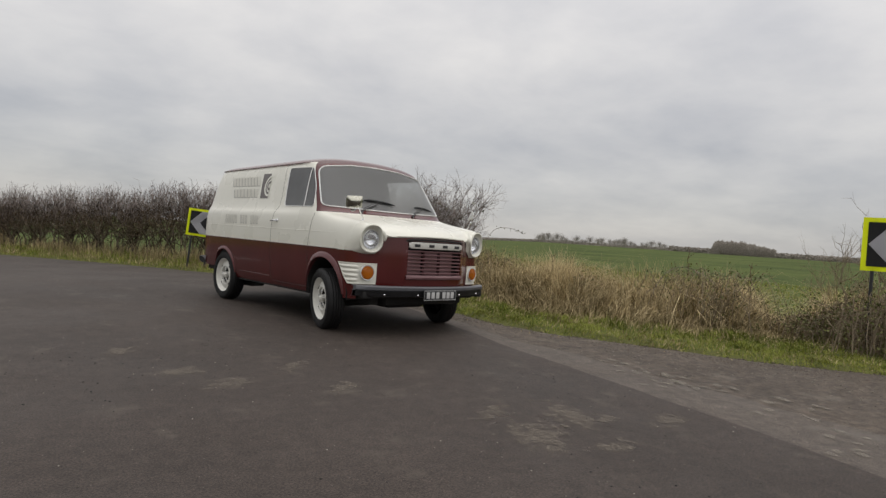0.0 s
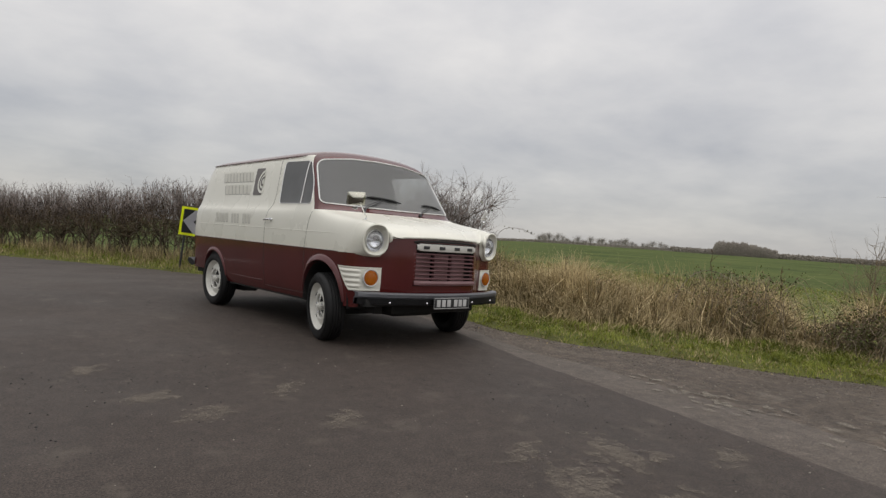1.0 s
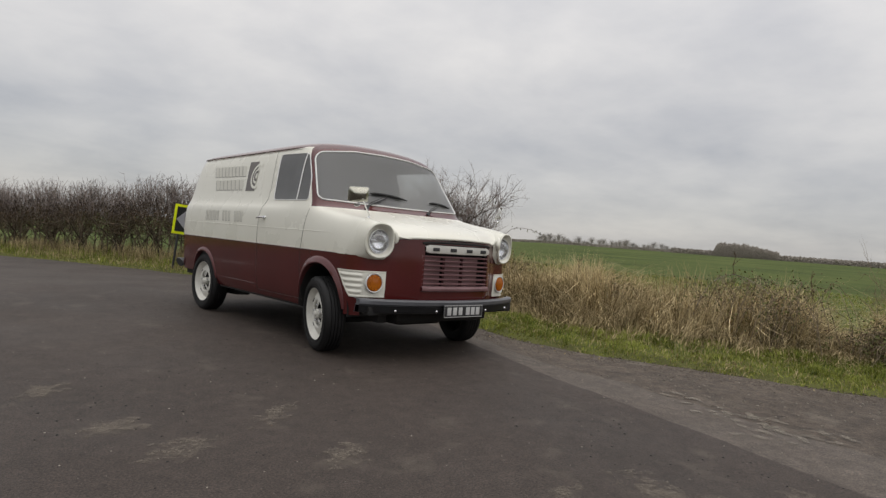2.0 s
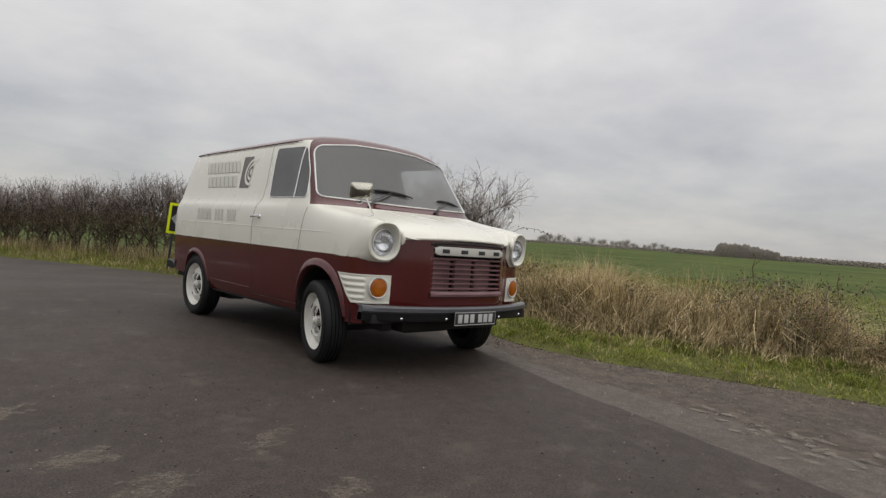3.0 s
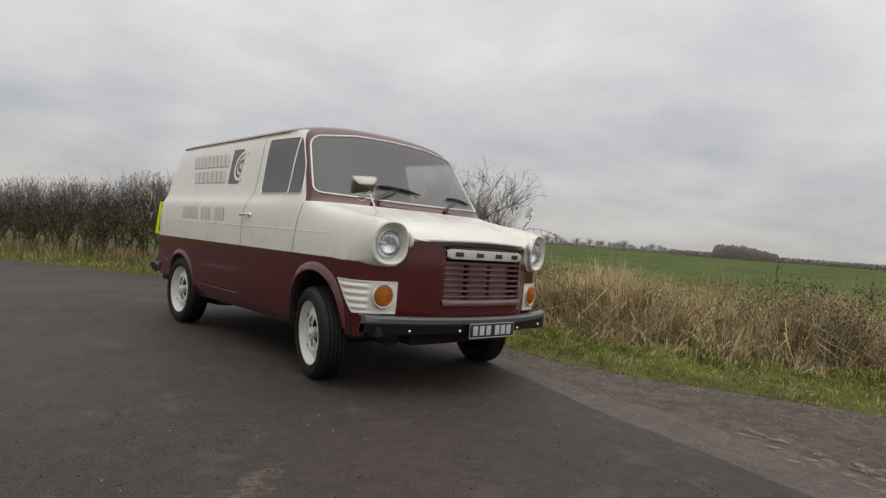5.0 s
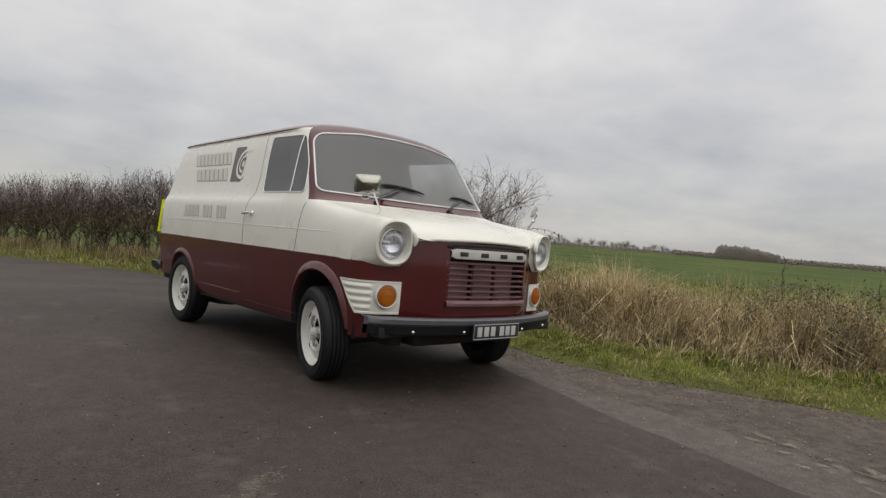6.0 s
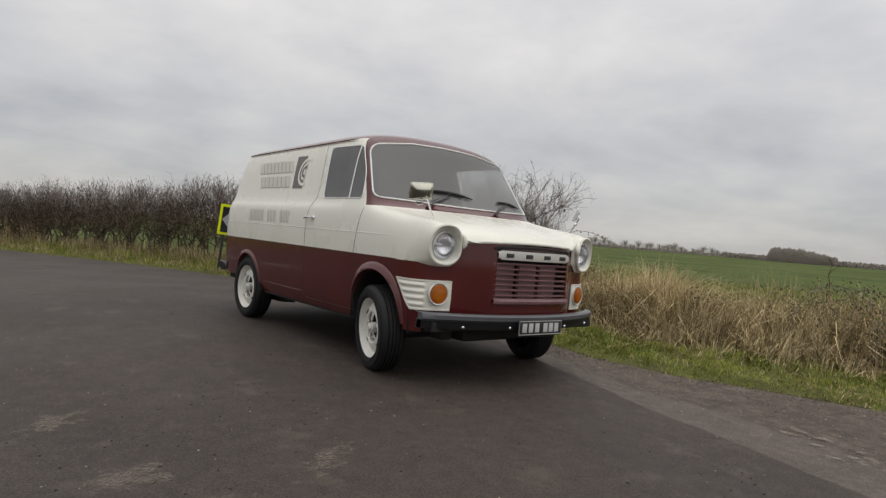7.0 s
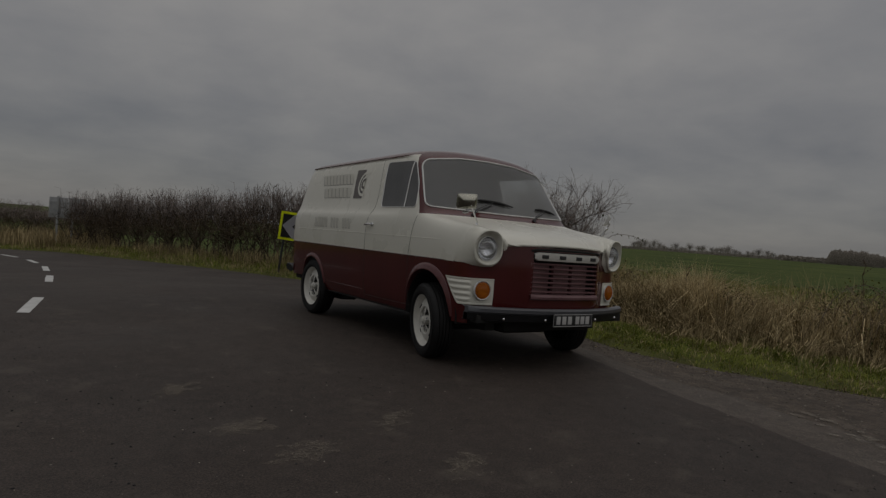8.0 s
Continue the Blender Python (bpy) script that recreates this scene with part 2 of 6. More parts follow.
SIDE_GLASS = pane_glass("side_glass", (0.58, 0.61, 0.61), 0.25, 1.55)
SIDE_GLASS.node_tree.nodes["Diffuse BSDF"].inputs["Color"].default_value = (0.20, 0.205, 0.20, 1)
LAMP_GLASS = glass("lamp_glass", (0.97, 0.98, 1.0), 0.03, 1.5, 0.03)
flute = LAMP_GLASS.node_tree.nodes.new("ShaderNodeTexWave")  # moulded flutes in the lens
flute.bands_direction, flute.wave_profile = "X", "SIN"
flute.inputs["Scale"].default_value = 22.0
flute_at = LAMP_GLASS.node_tree.nodes.new("ShaderNodeTexCoord")
flute_bump = LAMP_GLASS.node_tree.nodes.new("ShaderNodeBump")
flute_bump.inputs["Strength"].default_value, flute_bump.inputs["Distance"].default_value = 0.5, 0.004
LAMP_GLASS.node_tree.links.new(flute_at.outputs["Object"], flute.inputs["Vector"])
LAMP_GLASS.node_tree.links.new(flute.outputs["Fac"], flute_bump.inputs["Height"])
LAMP_GLASS.node_tree.links.new(flute_bump.outputs["Normal"], LAMP_GLASS.node_tree.nodes["Principled BSDF"].inputs["Normal"])
AMBER = glass("amber_plastic", (1.0, 0.30, 0.02), 0.0, 1.49, 0.12)
AMBER.node_tree.nodes["Diffuse BSDF"].inputs["Color"].default_value = (0.46, 0.135, 0.016, 1)
for node in AMBER.node_tree.nodes:
    if node.type == "MAP_RANGE":
        node.inputs["To Min"].default_value, node.inputs["To Max"].default_value = 0.55, 0.7


def tarmac(name, dark, light, stain, chips, mottle=(0.72, 1.25), relief=0.006):
    """Worn road surface: broad patches, dusty pale stains, fine stone chips and relief."""
    m, n, l, b = shader(name)
    tc = n.new("ShaderNodeTexCoord")

    def tex(scale, detail, rough=0.55, distort=0.0):
        t = n.new("ShaderNodeTexNoise")
        t.inputs["Scale"].default_value, t.inputs["Detail"].default_value = scale, detail
        t.inputs["Roughness"].default_value, t.inputs["Distortion"].default_value = rough, distort
        l.new(tc.outputs["Object"], t.inputs["Vector"])
        return t

    def ramp(src, lo, hi, c0, c1):
        r = n.new("ShaderNodeValToRGB")
        r.color_ramp.elements[0].position, r.color_ramp.elements[0].color = lo, (*c0, 1)
        r.color_ramp.elements[1].position, r.color_ramp.elements[1].color = hi, (*c1, 1)
        l.new(src, r.inputs["Fac"])
        return r

    def over(fac, a, c):
        x = n.new("ShaderNodeMix")
        x.data_type = "RGBA"
        l.new(fac, x.inputs["Factor"])
        l.new(a, x.inputs["A"])
        if isinstance(c, tuple):
            x.inputs["B"].default_value = (*c, 1)
        else:
            l.new(c, x.inputs["B"])
        return x.outputs["Result"]

    base = ramp(tex(0.45, 6).outputs["Fac"], 0.3, 0.72, dark, light)
    grain = ramp(tex(95, 5, 0.75).outputs["Fac"], 0.38, 0.66, (0.40, 0.40, 0.40), (1.62, 1.56, 1.50))
    mul = n.new("ShaderNodeMix")
    mul.data_type, mul.blend_type = "RGBA", "MULTIPLY"
    mul.inputs["Factor"].default_value = 1.0
    l.new(base.outputs["Color"], mul.inputs["A"])
    l.new(grain.outputs["Color"], mul.inputs["B"])
    lo, hi = mottle
    blotch = ramp(tex(9, 7, 0.7).outputs["Fac"], 0.36, 0.66, (lo, lo * 0.98, lo * 0.95), (hi, hi * 0.985, hi * 0.96))
    mul2 = n.new("ShaderNodeMix")
    mul2.data_type, mul2.blend_type = "RGBA", "MULTIPLY"
    mul2.inputs["Factor"].default_value = 1.0
    l.new(mul.outputs["Result"], mul2.inputs["A"])
    l.new(blotch.outputs["Color"], mul2.inputs["B"])
    mul = mul2
    patch = ramp(tex(2.4, 9, 0.66, 0.15).outputs["Fac"], 0.575, 0.69, (0, 0, 0), (0.75, 0.75, 0.75))
    col = over(patch.outputs["Color"], mul.outputs["Result"], stain)
    vor = n.new("ShaderNodeTexVoronoi")
    vor.inputs["Scale"].default_value = 42
    l.new(tc.outputs["Object"], vor.inputs["Vector"])
    chip = ramp(vor.outputs["Distance"], 0.07, 0.13, (1, 1, 1), (0, 0, 0))
    keep = ramp(tex(13, 2).outputs["Fac"], 0.60 - chips, 0.72 - chips, (0, 0, 0), (0.8, 0.8, 0.8))
    cm = n.new("ShaderNodeMath")
    cm.operation = "MULTIPLY"
    l.new(chip.outputs["Color"], cm.inputs[0])
    l.new(keep.outputs["Color"], cm.inputs[1])
    col = over(cm.outputs[0], col, (0.23, 0.21, 0.18))
    l.new(col, b.inputs["Base Color"])
    wet = n.new("ShaderNodeMapRange")
    l.new(tex(0.8, 5).outputs["Fac"], wet.inputs["Value"])
    wet.inputs["To Min"].default_value, wet.inputs["To Max"].default_value = 0.58, 0.86
    b.inputs["Specular IOR Level"].default_value = 0.3
    l.new(wet.outputs["Result"], b.inputs["Roughness"])
    bp = n.new("ShaderNodeBump")
    bp.inputs["Strength"].default_value, bp.inputs["Distance"].default_value = 0.55, relief
    l.new(tex(110, 4, 0.7).outputs["Fac"], bp.inputs["Height"])
    l.new(bp.outputs["Normal"], b.inputs["Normal"])
    return m


ROAD = tarmac("tarmac", (0.0408, 0.0325, 0.0284), (0.0610, 0.0486, 0.0424), (0.083, 0.068, 0.054), 0.08, (0.80, 1.18))
GRAVEL = tarmac("gravelly_tarmac", (0.070, 0.056, 0.045), (0.122, 0.099, 0.080), (0.150, 0.126, 0.101), 0.12, (0.50, 1.30), 0.016)
OLD_TAR = tarmac("old_grey_tarmac", (0.083, 0.070, 0.061), (0.117, 0.100, 0.087), (0.115, 0.100, 0.085), 0.06, (0.72, 1.22), 0.006)


def dust(name, colour, most):
    """Dried dust lying on the road: dense in the middle, ragged and gone at the rim of a unit disc."""
    m, n, l, b = shader(name)
    tc, no, fine = n.new("ShaderNodeTexCoord"), n.new("ShaderNodeTexNoise"), n.new("ShaderNodeTexNoise")
    geo = n.new("ShaderNodeNewGeometry")
    for t, sc in ((no, 11.0), (fine, 70.0)):
        t.inputs["Scale"].default_value, t.inputs["Detail"].default_value, t.inputs["Roughness"].default_value = sc, 8, 0.7
        l.new(geo.outputs["Position"], t.inputs["Vector"])
    ln = n.new("ShaderNodeVectorMath")
    ln.operation = "LENGTH"
    l.new(tc.outputs["Object"], ln.inputs[0])
    total = n.new("ShaderNodeMath")
    total.operation = "MULTIPLY_ADD"
    l.new(no.outputs["Fac"], total.inputs[0])
    total.inputs[1].default_value = 3.4
    rest = n.new("ShaderNodeMath")
    rest.operation = "MULTIPLY_ADD"
    l.new(ln.outputs["Value"], rest.inputs[0])
    rest.inputs[1].default_value, rest.inputs[2].default_value = -1.0, -0.95
    l.new(rest.outputs[0], total.inputs[2])
    mr = n.new("ShaderNodeMapRange")
    l.new(total.outputs[0], mr.inputs["Value"])
    mr.inputs["From Min"].default_value, mr.inputs["From Max"].default_value = 0.05, 0.60
    mr.inputs["To Max"].default_value = most
    speck = n.new("ShaderNodeMath")
    speck.operation = "MULTIPLY"
    l.new(mr.outputs["Result"], speck.inputs[0])
    sr = n.new("ShaderNodeMapRange")
    l.new(fine.outputs["Fac"], sr.inputs["Value"])
    sr.inputs["From Min"].default_value, sr.inputs["From Max"].default_value = 0.36, 0.58
    l.new(sr.outputs["Result"], speck.inputs[1])
    b.inputs["Base Color"].default_value = (*colour, 1)
    b.inputs["Roughness"].default_value = 0.9
    l.new(speck.outputs[0], b.inputs["Alpha"])
    return m


DUST_PALE = dust("pale_dried_mud", (0.25, 0.222, 0.178), 0.6)
DUST_ROAD = dust("road_dust", (0.19, 0.16, 0.125), 0.6)


def crop_field():
    """Low green crop: drill rows, broad patches, soil showing through."""
    m, n, l, b = shader("winter_crop")
    tc = n.new("ShaderNodeTexCoord")
    big, mid = n.new("ShaderNodeTexNoise"), n.new("ShaderNodeTexNoise")
    big.inputs["Scale"].default_value, big.inputs["Detail"].default_value = 0.08, 8
    mid.inputs["Scale"].default_value, mid.inputs["Detail"].default_value = 1.1, 8
    for t in (big, mid):
        l.new(tc.outputs["Object"], t.inputs["Vector"])
    mix = n.new("ShaderNodeMath")
    mix.operation = "MULTIPLY_ADD"
    l.new(mid.outputs["Fac"], mix.inputs[0])
    mix.inputs[1].default_value = 0.6
    l.new(big.outputs["Fac"], mix.inputs[2])
    r = n.new("ShaderNodeValToRGB")
    e = r.color_ramp.elements
    e[0].position, e[0].color = 0.62, (0.042, 0.063, 0.016, 1)
    e[1].position, e[1].color = 0.98, (0.094, 0.115, 0.032, 1)
    l.new(mix.outputs[0], r.inputs["Fac"])
    l.new(r.outputs["Color"], b.inputs["Base Color"])
    b.inputs["Roughness"].default_value = 0.95
    b.inputs["Specular IOR Level"].default_value = 0.08
    bp = n.new("ShaderNodeBump")
    bp.inputs["Distance"].default_value = 0.12
    l.new(mid.outputs["Fac"], bp.inputs["Height"])
    l.new(bp.outputs["Normal"], b.inputs["Normal"])
    return m


CROP = crop_field()


# ---- mesh helpers ----
def finish(bm, name, material, smooth=True, angle=40):
    me = bpy.data.meshes.new(name)
    bm.normal_update()
    bm.to_mesh(me)
    bm.free()
    for m in (material if isinstance(material, (list, tuple)) else [material]):
        me.materials.append(m)
    if smooth:
        me.shade_smooth()
        me.set_sharp_from_angle(angle=radians(angle))
    return me


def part(name, bm, material, parent, label="", smooth=True, angle=40):
    """Links a bmesh as one mesh object under a thing or a part."""
    ob = new(name, finish(bm, name, material, smooth, angle))
    ob.parent = parent
    if label:
        tagged(ob, label)
    return ob


def solid(name, bm, material, label, category, group="", kind="", smooth=True):
    ob = new(name, finish(bm, name, material, smooth))
    return tagged(ob, label, category, group, kind)


def bulk(name, verts, tris, material):
    """A mesh from arrays of vertices and triangles."""
    me = bpy.data.meshes.new(name)
    verts, tris = np.asarray(verts, np.float32), np.asarray(tris, np.int32)
    me.vertices.add(len(verts))
    me.vertices.foreach_set("co", verts.ravel())
    me.loops.add(tris.size)
    me.loops.foreach_set("vertex_index", tris.ravel())
    me.polygons.add(len(tris))
    me.polygons.foreach_set("loop_start", np.arange(0, tris.size, 3, dtype=np.int32))
    me.update(calc_edges=True)
    me.materials.append(material)
    return new(name, me)


def box(bm, lo, hi, bevel=0.0, m=None):
    c = [(a + b) / 2 for a, b in zip(lo, hi)]
    s = [abs(b - a) for a, b in zip(lo, hi)]
    made = bmesh.ops.create_cube(bm, size=1.0, matrix=Matrix.LocRotScale(c, None, s))["verts"]
    if bevel:
        edges = list({e for v in made for e in v.link_edges})
        made = bmesh.ops.bevel(bm, geom=edges, offset=bevel, segments=2, affect="EDGES", profile=0.6)["verts"]
    if m is not None:
        bmesh.ops.transform(bm, matrix=m, verts=list({v for v in made}))
    return bm


def lathe(bm, profile, n, m, closed=False):
    """Turns a profile of (radius, along x) round the x axis, then lays it by m."""
    rings = []
    for r, a in profile:
        rings.append([bm.verts.new(m @ Vector((a, r * math.cos(2 * math.pi * k / n), r * math.sin(2 * math.pi * k / n)))) for k in range(n)])
    pairs = list(zip(rings, rings[1:])) + ([(rings[-1], rings[0])] if closed else [])
    for p, q in pairs:
        for k in range(n):
            bm.faces.new((p[k], p[(k + 1) % n], q[(k + 1) % n], q[k]))
    return rings


def tube(bm, pts, r, n=6, closed=False, flat=1.0, caps=True):
    """A tube along points; r a number or one for each point."""
    pts = [Vector(p) for p in pts]
    rad = r if isinstance(r, (list, tuple)) else [r] * len(pts)
    rings, up = [], None
    for i, p in enumerate(pts):
        a = pts[(i - 1) % len(pts)] if closed or i else p
        b = pts[(i + 1) % len(pts)] if closed or i < len(pts) - 1 else p
        d = (b - a).normalized()
        if up is None:
            up = d.orthogonal().normalized()
        up = (up - d * up.dot(d)).normalized()
        side = d.cross(up)
        rings.append([bm.verts.new(p + rad[i] * (math.cos(2 * math.pi * k / n) * up + flat * math.sin(2 * math.pi * k / n) * side)) for k in range(n)])
    for i in range(len(rings) if closed else len(rings) - 1):
        p, q = rings[i], rings[(i + 1) % len(rings)]
        for k in range(n):
            bm.faces.new((p[k], p[(k + 1) % n], q[(k + 1) % n], q[k]))
    if caps and not closed:
        bm.faces.new(rings[0][::-1])
        bm.faces.new(rings[-1])
    return bm


def grid(bm, rows):
    """A sheet through rows of points."""
    vs = [[bm.verts.new(p) for p in row] for row in rows]
    for p, q in zip(vs, vs[1:]):
        for k in range(len(p) - 1):
            bm.faces.new((p[k], p[k + 1], q[k + 1], q[k]))
    return bm


# ---- ground ----
def sat(v, a, b):
    return np.minimum(np.maximum(v - a, 0), b)


def road_z(x, y):
    """Height of the land: level by the van, falling to the verge before it and round the bend, rising slowly over the field."""
    u, v = 0.85 * x + 0.53 * y, -0.6 * x + 0.8 * y
    fall = 0.115 * (1 - np.exp(-np.maximum(0.75 * x - 0.66 * y - 1.15, 0)))
    return 0.014 * (sat(y, -1.4, 4.9) - sat(y, 3.5, 4.9)) + 0.010 * sat(u, 7, 300) - 0.03 * sat(v, 5, 60) - fall


# outer edge of the road, from far along the bend to in front of the van
EDGE = np.array([(-60, 34), (-30, 28.5), (-16, 25.2), (-8, 22.6), (-4.2, 20.6), (-2.6, 19), (-1.4, 16), (-0.5, 13.4), (0.13, 11.4), (0.73, 9.1),
                 (0.98, 7.3), (1.35, 5.6), (1.60, 4), (1.70, 2), (1.64, 0.4), (1.62, -0.35), (1.74, -0.62), (2.0, -0.9), (2.25, -1.17), (2.45, -1.46),
                 (2.65, -1.78), (2.78, -2.1), (2.88, -2.45), (2.96, -2.8), (3.06, -3.2), (3.27, -3.65), (3.65, -4.15), (4.05, -4.55), (5.3, -6), (7.2, -8.4),
                 (10, -12), (15, -18), (41, -46)], float)


def resample(line, step):
    seg = np.hypot(*np.diff(line, axis=0).T)
    s = np.concatenate([[0], np.cumsum(seg)])
    t = np.arange(0, s[-1], step)
    return np.stack([np.interp(t, s, line[:, 0]), np.interp(t, s, line[:, 1])], 1)


def smooth_line(line, step=0.25, times=14):
    p = resample(line, step)
    for _ in range(times):
        p[1:-1] = (p[:-2] + 2 * p[1:-1] + p[2:]) / 4
    return p


EDGE_FINE = smooth_line(EDGE)
EDGE_TAN = np.gradient(EDGE_FINE, axis=0)
EDGE_TAN /= np.hypot(*EDGE_TAN.T)[:, None]
EDGE_OUT = np.stack([-EDGE_TAN[:, 1], EDGE_TAN[:, 0]], 1)  # points away from the road


def beyond(x, y):
    """Metres outside the road's outer edge (negative on the road)."""
    x, y = np.atleast_1d(x).astype(float), np.atleast_1d(y).astype(float)
    out = np.empty(len(x))
    for i in range(0, len(x), 2000):
        dx, dy = x[i:i + 2000, None] - EDGE_FINE[None, :, 0], y[i:i + 2000, None] - EDGE_FINE[None, :, 1]
        k = np.argmin(dx * dx + dy * dy, axis=1)
        r = np.arange(len(k))
        d = np.hypot(dx[r, k], dy[r, k])
        out[i:i + 2000] = np.where(dx[r, k] * EDGE_OUT[k, 0] + dy[r, k] * EDGE_OUT[k, 1] > 0, d, -d)
    return out


def land_z(x, y):
    """The soil: below the tarmac under the road, a low bank outside it."""
    d = beyond(x, y)
    t = np.clip((d + 0.12) / 0.5, 0, 1)
    bank = -0.05 + 0.10 * t * t * (3 - 2 * t) + 0.07 * np.clip((d - 0.5) / 2.0, 0, 1)
    return road_z(np.asarray(x, float), np.asarray(y, float)) + bank


def axis(lo, hi, step, far):
    a = list(np.arange(lo, hi + step / 2, step))
    while a[-1] < far:
        a.append(a[-1] + max(step, (a[-1] - hi) * 0.12 + step))
    while a[0] > -far:
        a.insert(0, a[0] - max(step, (lo - a[0]) * 0.12 + step))
    return np.array(a)


xs, ys = axis(-9, 12, 0.25, 2400), axis(-9, 24, 0.25, 2400)
gx, gy = np.meshgrid(xs, ys)
gz = land_z(gx.ravel(), gy.ravel())
gd = beyond(gx.ravel(), gy.ravel())
nx, ny = len(xs), len(ys)
idx = np.arange(nx * ny).reshape(ny, nx)
q = np.stack([idx[:-1, :-1], idx[:-1, 1:], idx[1:, 1:], idx[1:, :-1]], -1).reshape(-1, 4)
tri = np.concatenate([q[:, [0, 1, 2]], q[:, [0, 2, 3]]])
ground = bulk("ground", np.stack([gx.ravel(), gy.ravel(), gz], 1), tri, EARTH)
ground.data.materials.append(CROP)
# past the strip of rough grass the land is a sown field
crop = (gd[tri].mean(1) > 4.6).astype(np.int32)
ground.data.polygons.foreach_set("material_index", crop)
ground.data.shade_smooth()
tagged(ground, "grassy soil and green sown field reaching the horizon", "ground", kind="structure")


def strip(name, left, right, lift, material, label, category, across=8):
    """A sheet between two lines of equal count, lying on the land."""
    rows = []
    for k in range(across + 1):
        p = left + (right - left) * (k / across)
        rows.append(np.column_stack([p, road_z(p[:, 0], p[:, 1]) + lift]))
    v = np.concatenate(rows)
    m = len(left)
    i = np.arange(m * (across + 1)).reshape(across + 1, m)
    f = np.stack([i[:-1, :-1], i[:-1, 1:], i[1:, 1:], i[1:, :-1]], -1).reshape(-1, 4)
    ob = bulk(name, v, np.concatenate([f[:, [0, 1, 2]], f[:, [0, 2, 3]]]), material)
    ob.data.shade_smooth()
    return tagged(ob, label, category, kind="structure")


# dark road surface: its inner edge is well past the centre line
inner = np.array([(-60, 24), (-34, 19), (-22, 15.5), (-15, 12.5), (-11, 9.5), (-9.3, 7), (-8.6, 4), (-8.4, 0), (-8.5, -4), (-9, -10), (-11, -20), (-24, -60)], float)
tar = np.array([(-60, 34), (-30, 28.5), (-16, 25.2), (-8, 22.6), (-4.2, 20.6), (-2.6, 19), (-1.4, 16), (-0.5, 13.4), (0.13, 11.4), (0.73, 9.1), (0.98, 7.3),
                (1.30, 5.6), (1.48, 4), (1.50, 2.6), (1.36, 1.2), (1.08, 0.2), (0.77, -0.6), (0.63, -1.05), (0.56, -1.5), (0.51, -1.95),
                (0.46, -2.35), (0.38, -2.75), (0.28, -3.2), (0.17, -3.6), (0.05, -3.95), (-0.06, -4.4), (-0.18, -4.94), (-0.39, -5.35), (-0.8, -6.4),
                (-1.5, -8), (-2.6, -11), (-5.2, -20), (-14, -60)], float)


def even(line, count):
    p = smooth_line(line, 0.25, 8)
    return p[np.linspace(0, len(p) - 1, count).round().astype(int)]


tar_fine = smooth_line(tar, 0.12, 10)
wob = np.array([noise.noise((a * 1.3, b * 1.3, 3.0)) * 0.05 + noise.noise((a * 6, b * 6, 8.0)) * 0.022 for a, b in tar_fine])
tar_fine[:, 0] += wob
inner_match = even(inner, len(tar_fine))
road = strip("road", tar_fine, inner_match, 0.012, ROAD, "dark worn tarmac road with dusty pale stains", "road", 64)
# paler gravelly strip between the tarmac and the verge
lay = EDGE_FINE[(EDGE_FINE[:, 1] < 7.4)]
lay = lay + EDGE_OUT[EDGE_FINE[:, 1] < 7.4] * 0.02
lay_edge = lay.copy()
lay_edge = lay_edge + np.array([[noise.noise((a * 2.1, b * 2.1, 1.0)) * 0.10 + noise.noise((a * 7, b * 7, 5.0)) * 0.04, 0] for a, b in lay])
back = np.array([(0.3, 7.3), (0.5, 4), (0.5, 1.5), (0.2, 0), (-0.2, -2), (-1, -4.5), (-2, -7.6), (-3.6, -11), (-7, -20), (-16, -60)], float)
pavement = strip("pavement", lay_edge, even(back, len(lay_edge)), 0.004, GRAVEL, "brown crumbling dirt strip between old tarmac and grass", "pavement", 30)
# older grey tarmac that shows beside the dark surface
old_out = np.array([(1.52, 2.4), (1.42, 1.2), (1.24, 0.2), (1.10, -0.6), (1.04, -1.2), (1.08, -1.8), (1.12, -2.3), (1.10, -2.7), (1.05, -3.1), (0.98, -3.5), (0.92, -3.9),
                    (0.86, -4.4), (0.75, -5), (0.5, -6), (0, -8), (-1, -11), (-3.6, -20), (-12, -60)], float)
old_fine = smooth_line(old_out, 0.10, 8)
old_fine[:, 0] += np.array([noise.noise((a * 1.7, b * 1.7, 6.0)) * 0.11 + noise.noise((a * 6, b * 6, 2.0)) * 0.05 for a, b in old_fine])
old_in = even(np.array([(0.6, 2.4), (0.4, 0), (0.2, -2), (-0.3, -4.5), (-1.6, -7.6), (-3.4, -11), (-7, -20), (-16, -60)], float), len(old_fine))
tagged(strip("old_tarmac", old_fine, old_in, 0.008, OLD_TAR, "old grey smooth tarmac edge beside the darker surface", "road", 24), kind="structure")


def on_land(x, y):
    return float(land_z(np.array([x]), np.array([y]))[0])


def on_road(x, y):
    return float(road_z(np.array([x]), np.array([y]))[0]) + 0.012


# centre line: short dashes round the bend
DASHES = [(-3.88, 2.35, -3.71, 3.45), (-3.48, 6.2, -3.38, 7.9), (-3.36, 9.3, -3.33, 10.8), (-3.42, 12.1, -3.55, 13.5),
          (-3.75, 14.8, -4.1, 16.2), (-4.7, 17.4, -5.6, 18.5)]
